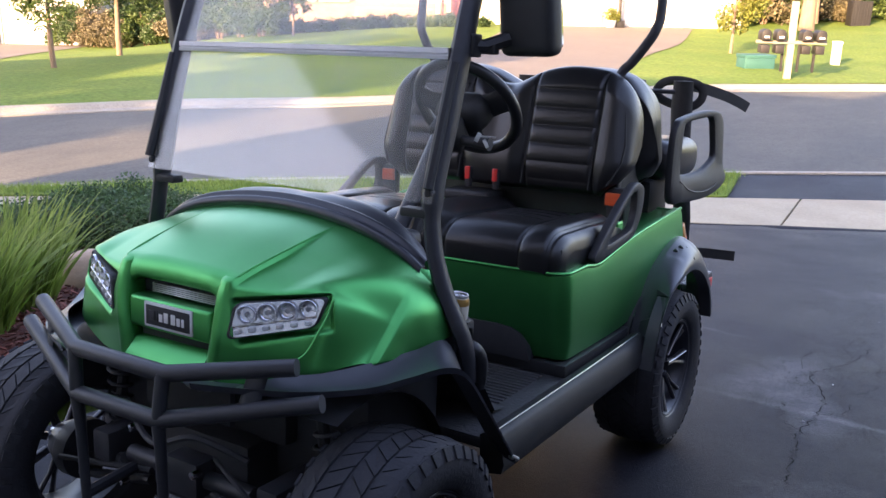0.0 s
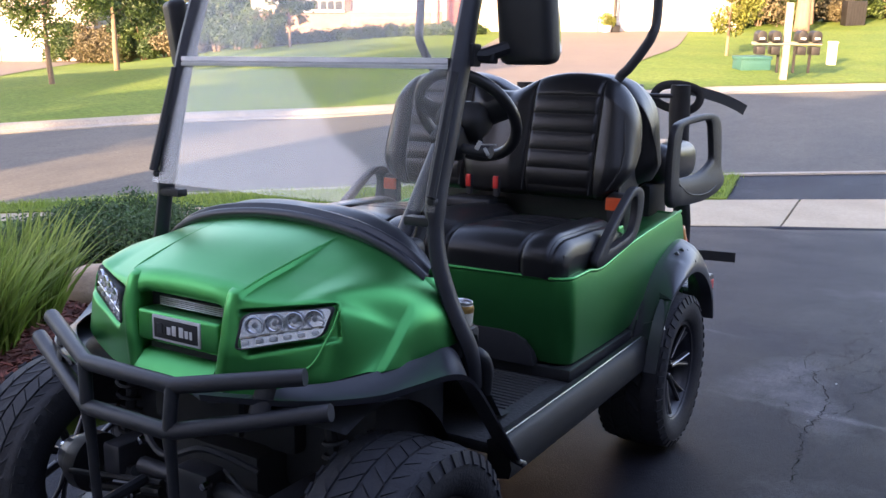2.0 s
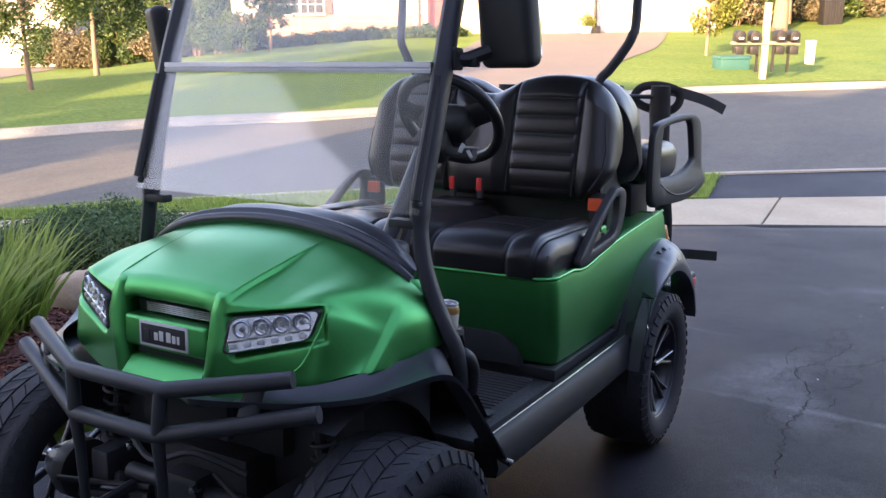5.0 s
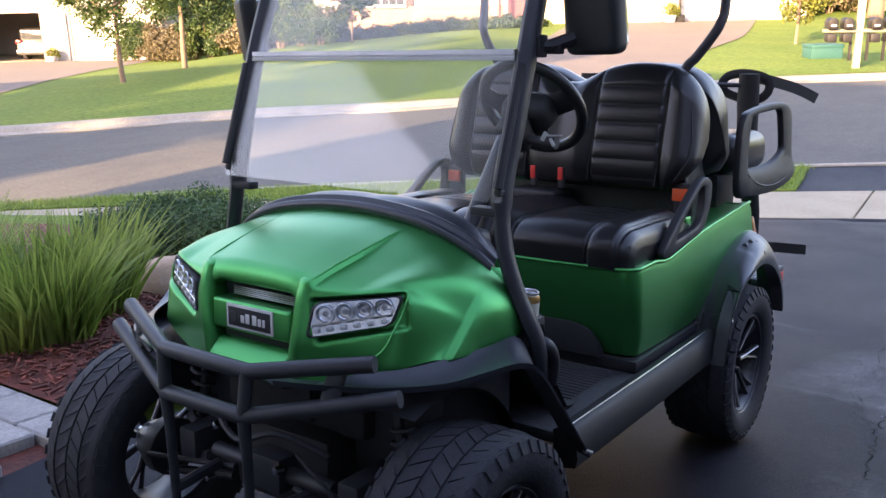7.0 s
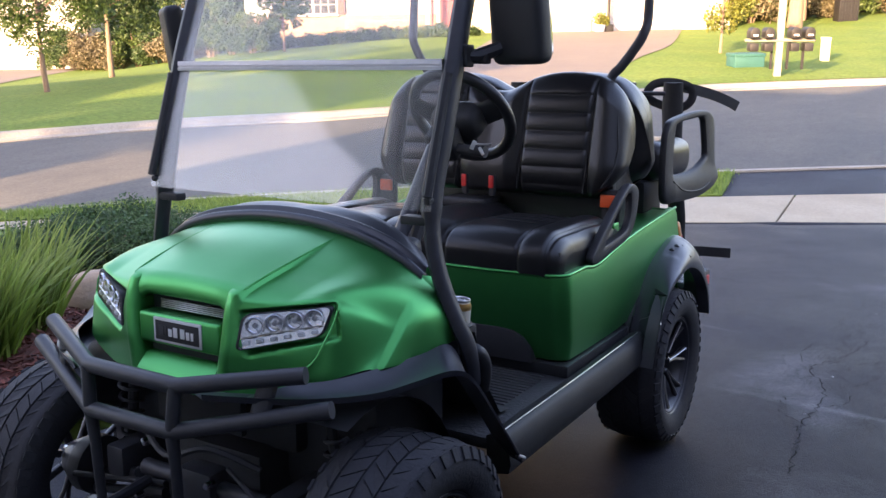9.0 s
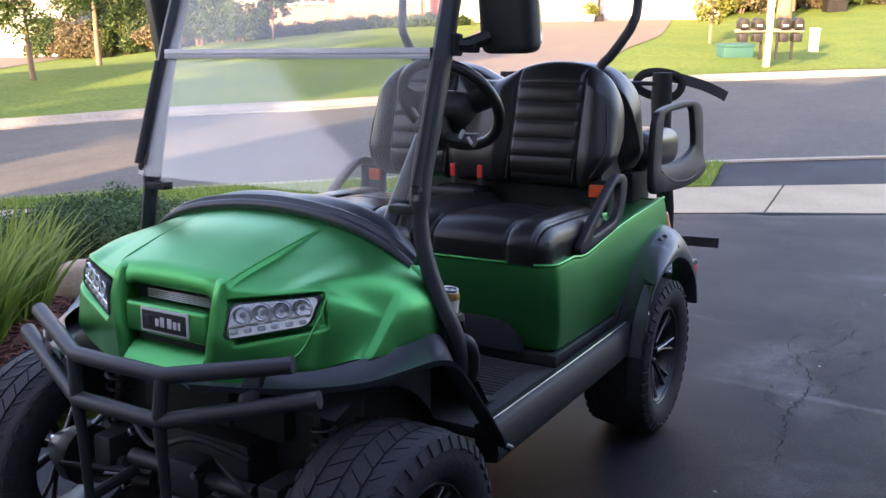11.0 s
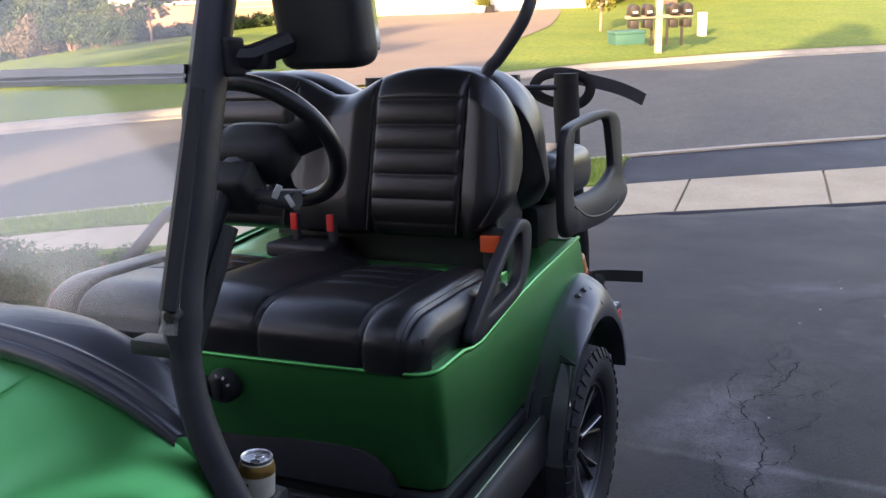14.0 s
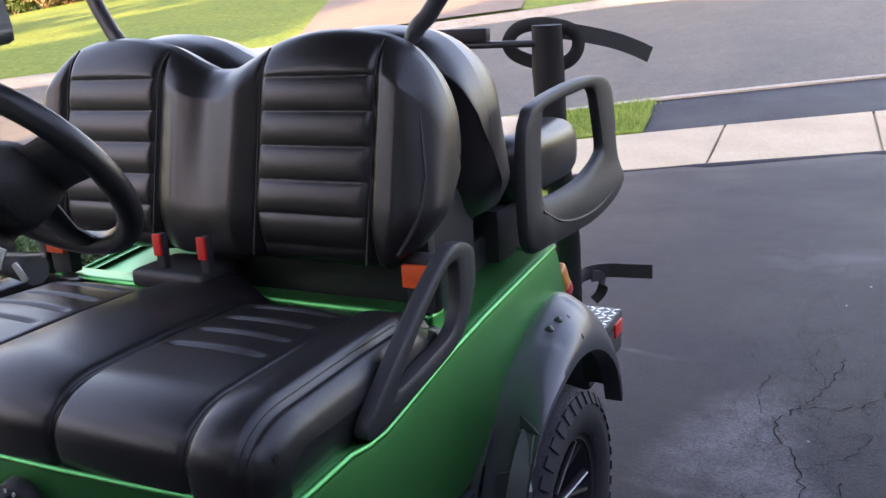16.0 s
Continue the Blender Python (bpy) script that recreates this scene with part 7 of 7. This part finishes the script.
for i in range(16000):
    s = 4.45 - 10.0 * r3.random() ** 1.15
    lo_, hi_ = walk_far(s) + 0.01, near_kerb(s) - 0.36
    d = lo_ + (hi_ - lo_) * r3.random()
    if s > verge_end(d) - 0.01 + 0.03 * r3.normal():
        continue
    b = street(s, d, verge_z(s, d) - 0.008)
    a = r3.uniform(0, 6.28)
    h = r3.uniform(0.04, 0.085)
    sd, tp = Vector((math.cos(a), math.sin(a), 0)) * 0.004, Vector((r3.normal() * 0.02, r3.normal() * 0.02, h))
    k = len(vs)
    vs += [b - sd, b + sd, b + tp]
    fs.append((k, k + 1, k + 2))
tagged(part("verge_grass", (vs, fs), BLADE, smooth=False), "short mown grass on the verge", "grass", kind="stuff")

# ---- cracks, dust and pebbles on the driveway ----
def crack(pts, w, seed):
    rg = random.Random(seed)
    P = spline([Vector((x, y, 0)) for x, y in pts], 10)
    vs, fs = [], []
    for i, p in enumerate(P):
        d = (P[min(i + 1, len(P) - 1)] - P[max(0, i - 1)]).normalized()
        n = Vector((-d.y, d.x, 0))
        p = p + n * rg.uniform(-0.014, 0.014)
        ww = w * rg.uniform(0.25, 1.2)
        for q in (p - n * ww, p + n * ww):
            vs.append((q.x, q.y, drive_z(q.x, q.y) + 0.0025))
        if i:
            k = len(vs) - 4
            fs.append((k, k + 1, k + 3, k + 2))
    return vs, fs


CRACK = surf("crack_dark", (0.0038, 0.0038, 0.0048), rough=0.95, spec=0.1)
cracks = [crack([(1.06, 1.58), (1.035, 1.85), (1.017, 2.06), (1.039, 2.33), (1.028, 2.60), (0.93, 2.86), (0.99, 3.01), (1.067, 3.23), (1.114, 3.5)], 0.0026, 1),
          crack([(1.03, 2.33), (1.12, 2.40), (1.15, 2.55)], 0.002, 2), crack([(0.93, 2.86), (0.86, 3.05), (0.88, 3.3)], 0.0018, 3), crack([(0.99, 3.01), (1.18, 3.08), (1.3, 3.3)], 0.0022, 4), crack([(1.5, 3.9), (1.62, 3.96), (1.75, 4.1)], 0.003, 5),
          crack([(1.02, 2.1), (0.92, 2.2), (0.90, 2.4)], 0.0018, 6), crack([(1.067, 3.23), (1.0, 3.45), (1.05, 3.7)], 0.0015, 7), crack([(1.3, 4.6), (1.42, 4.75), (1.6, 4.8)], 0.003, 8), crack([(1.03, 2.6), (1.16, 2.72), (1.22, 2.9)], 0.0016, 9)]
rc = random.Random(12)
for i in range(95):
    x, y = rc.gauss(1.06, 0.15), rc.triangular(1.8, 4.7, 3.2)
    a = rc.uniform(0, 6.283)
    pts = [(x, y)]
    for k in range(rc.randint(2, 5)):
        a += rc.uniform(-0.9, 0.9)
        x, y = x + 0.05 * math.cos(a), y + 0.07 * math.sin(a)
        pts.append((x, y))
    cracks.append(crack(pts, rc.uniform(0.0005, 0.0012), 50 + i))
tagged(part("driveway_cracks", join(*cracks), CRACK, smooth=False), "thin dark wandering cracks in the asphalt", "crack", kind="structure")
r4 = np.random.default_rng(3)
vs, fs = [], []
for i in range(46):
    x, y, r = r4.uniform(0.7, 3.4), r4.uniform(-0.2, 6), r4.uniform(0.003, 0.009)
    k = len(vs)
    z = drive_z(x, y)
    vs += [(x - r, y, z), (x, y - r, z), (x + r, y, z), (x, y + r, z), (x, y, z + r * 0.8)]
    fs += [(k, k + 1, k + 4), (k + 1, k + 2, k + 4), (k + 2, k + 3, k + 4), (k + 3, k, k + 4)]
tagged(part("pebbles", (vs, fs), ROCK, smooth=False), "scattered small pebbles on the asphalt", "pebble", kind="stuff")

# ---- drink can ----
can = thing("drink_can", "open cream and gold drink can in the cup holder", "can", m=TIP @ Matrix.Translation((0.436, 0.386, 0.690)) @ Matrix.Rotation(radians(5), 4, "Y") @ Matrix.Scale(0.85, 4))
part("can_body", lathe([(0.0005, 0.004), (0.022, 0.0), (0.028, 0.004), (0.0328, 0.014), (0.0328, 0.096), (0.031, 0.104), (0.0275, 0.113)], "z", 32), CREAM, can, "cream printed can")
part("gold_band", lathe([(0.0331, 0.090), (0.0331, 0.097), (0.0313, 0.1045), (0.029, 0.110)], "z", 32), GOLD, can)
part("can_rim", lathe([(0.0275, 0.112), (0.0285, 0.117), (0.0275, 0.119), (0.025, 0.117), (0.024, 0.112), (0.0005, 0.112)], "z", 32), ALU, can, "bare metal rim and lid")
part("can_mouth", plate([(0.004 + 0.009 * math.cos(a), -0.010 + 0.008 * math.sin(a)) for a in np.linspace(0, 6.283, 14, endpoint=False)], "z", 0.1122, 0.1130), DARK, can)
part("ring_pull", tube([(0.0 + 0.008 * math.cos(a), 0.008 + 0.006 * math.sin(a), 0.1145) for a in np.linspace(0, 6.283, 14, endpoint=False)], 0.0015, 5, closed=True), ALU, can)
for i, (a, w, z0, z1) in enumerate(((-95, 9, 0.056, 0.060), (-80, 22, 0.047, 0.051), (-80, 26, 0.036, 0.040), (-85, 5, 0.070, 0.080))):
    rows = [[Vector((0.0331 * math.cos(radians(a + w * k)), 0.0331 * math.sin(radians(a + w * k)), z)) for k in np.linspace(-1, 1, 7)] for z in (z0, z1)]
    part("label_bar", thicken(sheet(rows), 0.0004), DARK, can)

# ---- the parked silver car beside the cart, nose to the street ----
suv = thing("parked_suv", "silver sport utility car with chrome running board", "car", m=TIP @ Matrix.Translation((1.735, 0, 0)) @ Matrix.Rotation(radians(-1.6), 4, "Z"))
SECT = [(0.08, 0.36), (0.0, 0.42), (-0.036, 0.60), (-0.052, 0.80), (-0.042, 0.98), (0.0, 1.08)]
stations = [(-1.75, 0.30, 0.8), (-1.6, 0.08, 1.0), (-1.2, 0.02, 1.0), (-0.2, 0.0, 1.0), (1.2, 0.0, 1.0), (2.2, 0.0, 1.0), (2.9, 0.02, 0.97), (3.3, 0.10, 0.93), (3.5, 0.32, 0.86)]
rows = []
for y, inset, hk in stations:
    rows.append([Vector((x + inset, y, 0.36 + (z - 0.36) * hk)) for x, z in SECT] + [Vector((0.98, y, 0.36 + (1.14 - 0.36) * hk))] + [Vector((1.96 - x - inset, y, 0.36 + (z - 0.36) * hk)) for x, z in SECT[::-1]])
smooth_rows = []
for j in range(len(rows[0])):
    smooth_rows.append(spline([r[j] for r in rows], 8))
side = sheet([list(c) for c in zip(*smooth_rows)])


def not_in_arch(f):
    c = sum((Vector(side[0][i]) for i in f), Vector()) / len(f)
    return not any((c.y - y) ** 2 + (c.z - 0.40) ** 2 < 0.49 ** 2 for y in (2.6, -0.95)) or 0.35 < c.x < 1.6


part("body", (side[0], [f for f in side[1] if not_in_arch(f)]), SILVER, suv)
cab = [(y, x, z) for y, x, z in ((1.75, 0.06, 1.06), (1.0, 0.26, 1.62), (0.2, 0.28, 1.72), (-1.0, 0.27, 1.70), (-1.62, 0.16, 1.10))]
glass_rows = [[Vector((0.05, y, 1.07)), Vector((x, y * 0.98, z)), Vector((0.98, y * 0.98, z + 0.03)), Vector((1.96 - x, y * 0.98, z)), Vector((1.91, y, 1.07))] for y, x, z in cab]
part("cabin_glass", sheet(patch_points(glass_rows, 5)), PANE, suv, "dark glass cabin")
for y in (1.05, 0.0, -1.0):
    part("door_pillar", tube([(0.045, y + 0.1, 1.07), (0.15, y + 0.02, 1.40), (0.285, y, 1.70)], 0.03, 8), SILVER, suv)
part("roof_panel", rbox((0.30, -1.1, 1.70), (1.66, 0.9, 1.78), 0.035, 3), SILVER, suv)
for y in (1.08, 0.02):
    part("door_seam", tube([(-0.006, y, 0.45), (-0.054, y, 0.80), (-0.040, y, 1.0), (0.0, y, 1.08)], 0.004, 6), DARK, suv)
for y in (0.25, -0.75):
    part("door_handle", tube(spline([(-0.045, y, 0.93), (-0.08, y + 0.05, 0.93), (-0.08, y + 0.16, 0.93), (-0.045, y + 0.21, 0.93)], 4), 0.014, 8), CHROME, suv, "chrome door handle")
board = part("running_board", rbox((-0.105, -0.45, 0.385), (0.02, 2.05, 0.425), 0.012), DARK, suv, "black running board with bright ribs")
part("board_edge", tube([(-0.105, -0.45, 0.405), (-0.105, 1.95, 0.405), (-0.08, 2.06, 0.41), (0.0, 2.09, 0.43)], 0.010, 8), FLARE, board, "dull dark edge")
for i in range(3):
    part("tread_rib", tube([(-0.075 + i * 0.03, -0.4, 0.427), (-0.075 + i * 0.03, 1.95, 0.427)], 0.0035, 6), CHROME, board)
part("sill_moulding", tube([(-0.015, -0.4, 0.50), (-0.025, 1.2, 0.52), (-0.020, 2.08, 0.54)], 0.014, 8), ALU, suv, "bright sill moulding")
for y in (2.6, -0.95):
    m = Matrix.Translation((0.085, y, 0.41)) @ Matrix.Scale(-1, 4, (1, 0, 0)) @ Matrix.Diagonal((1.0, 1.08, 1.08, 1.0))
    w = part("wheel", moved(lathe([(0.0005, 0.09), (0.05, 0.09), (0.08, 0.06), (0.24, 0.085), (0.25, 0.10), (0.26, 0.06), (0.26, -0.1), (0.0005, -0.1)], "x", 28), m), ALU, suv, "bright alloy wheel")
    part("tyre", moved(lathe([(0.255, -0.11), (0.30, -0.125), (0.36, -0.115), (0.38, -0.08), (0.38, 0.08), (0.36, 0.115), (0.30, 0.125), (0.255, 0.11)], "x", 40), m), RUBBER, w)
    part("wheel_arch", tube([(-0.040 + 0.010 * abs(math.cos(a)), y + 0.492 * math.cos(a), 0.40 + 0.492 * math.sin(a)) for a in np.linspace(-0.05, math.pi + 0.05, 30)], 0.013, 8), SILVER, suv, "rolled silver arch lip")
    part("arch_liner", sheet([[Vector((x, y + 0.487 * math.cos(a), 0.40 + 0.487 * math.sin(a))) for x in (-0.03, 0.3)] for a in np.linspace(0, math.pi, 16)]), DARK, suv)


def mirror_skin(a0, a1, grow):
    """A band round the mirror's teardrop housing, between two angles of its section."""
    def at(u, v):
        f = u ** 2
        k = math.sqrt(max(0.0, 1 - (1 - min(1.0, f / 0.75)) ** 2))
        a = radians(a0 + (a1 - a0) * v)
        return Vector((-0.14 + 0.28 * f, (0.062 * k + grow) * math.cos(a), -0.016 * (1 - k) + (0.135 * k ** 0.8 + grow) * math.sin(a)))
    return moved(grid(at, 20, 16), pose(-0.080, 0.98, 1.262, 0, 0, -8))


mirror = part("door_mirror", join(mirror_skin(-12, 192, 0.0), mirror_skin(192, 348, -0.004)), SILVER, suv, "silver door mirror with chrome band")
part("mirror_band", mirror_skin(-26, -6, 0.004), CHROME, mirror)
part("mirror_band", mirror_skin(186, 206, 0.004), CHROME, mirror)
part("mirror_base", mirror_skin(206, 334, 0.002), DARK, mirror, "black lower housing")
part("mirror_arm", tube([(-0.02, 0.98, 1.18), (0.08, 0.98, 1.07)], 0.03, 8), DARK, mirror)
for x in (0.35, 1.6):
    part("headlamp", rbox((x - 0.22, 3.33, 0.70), (x + 0.22, 3.46, 0.86), 0.05), LENS, suv)
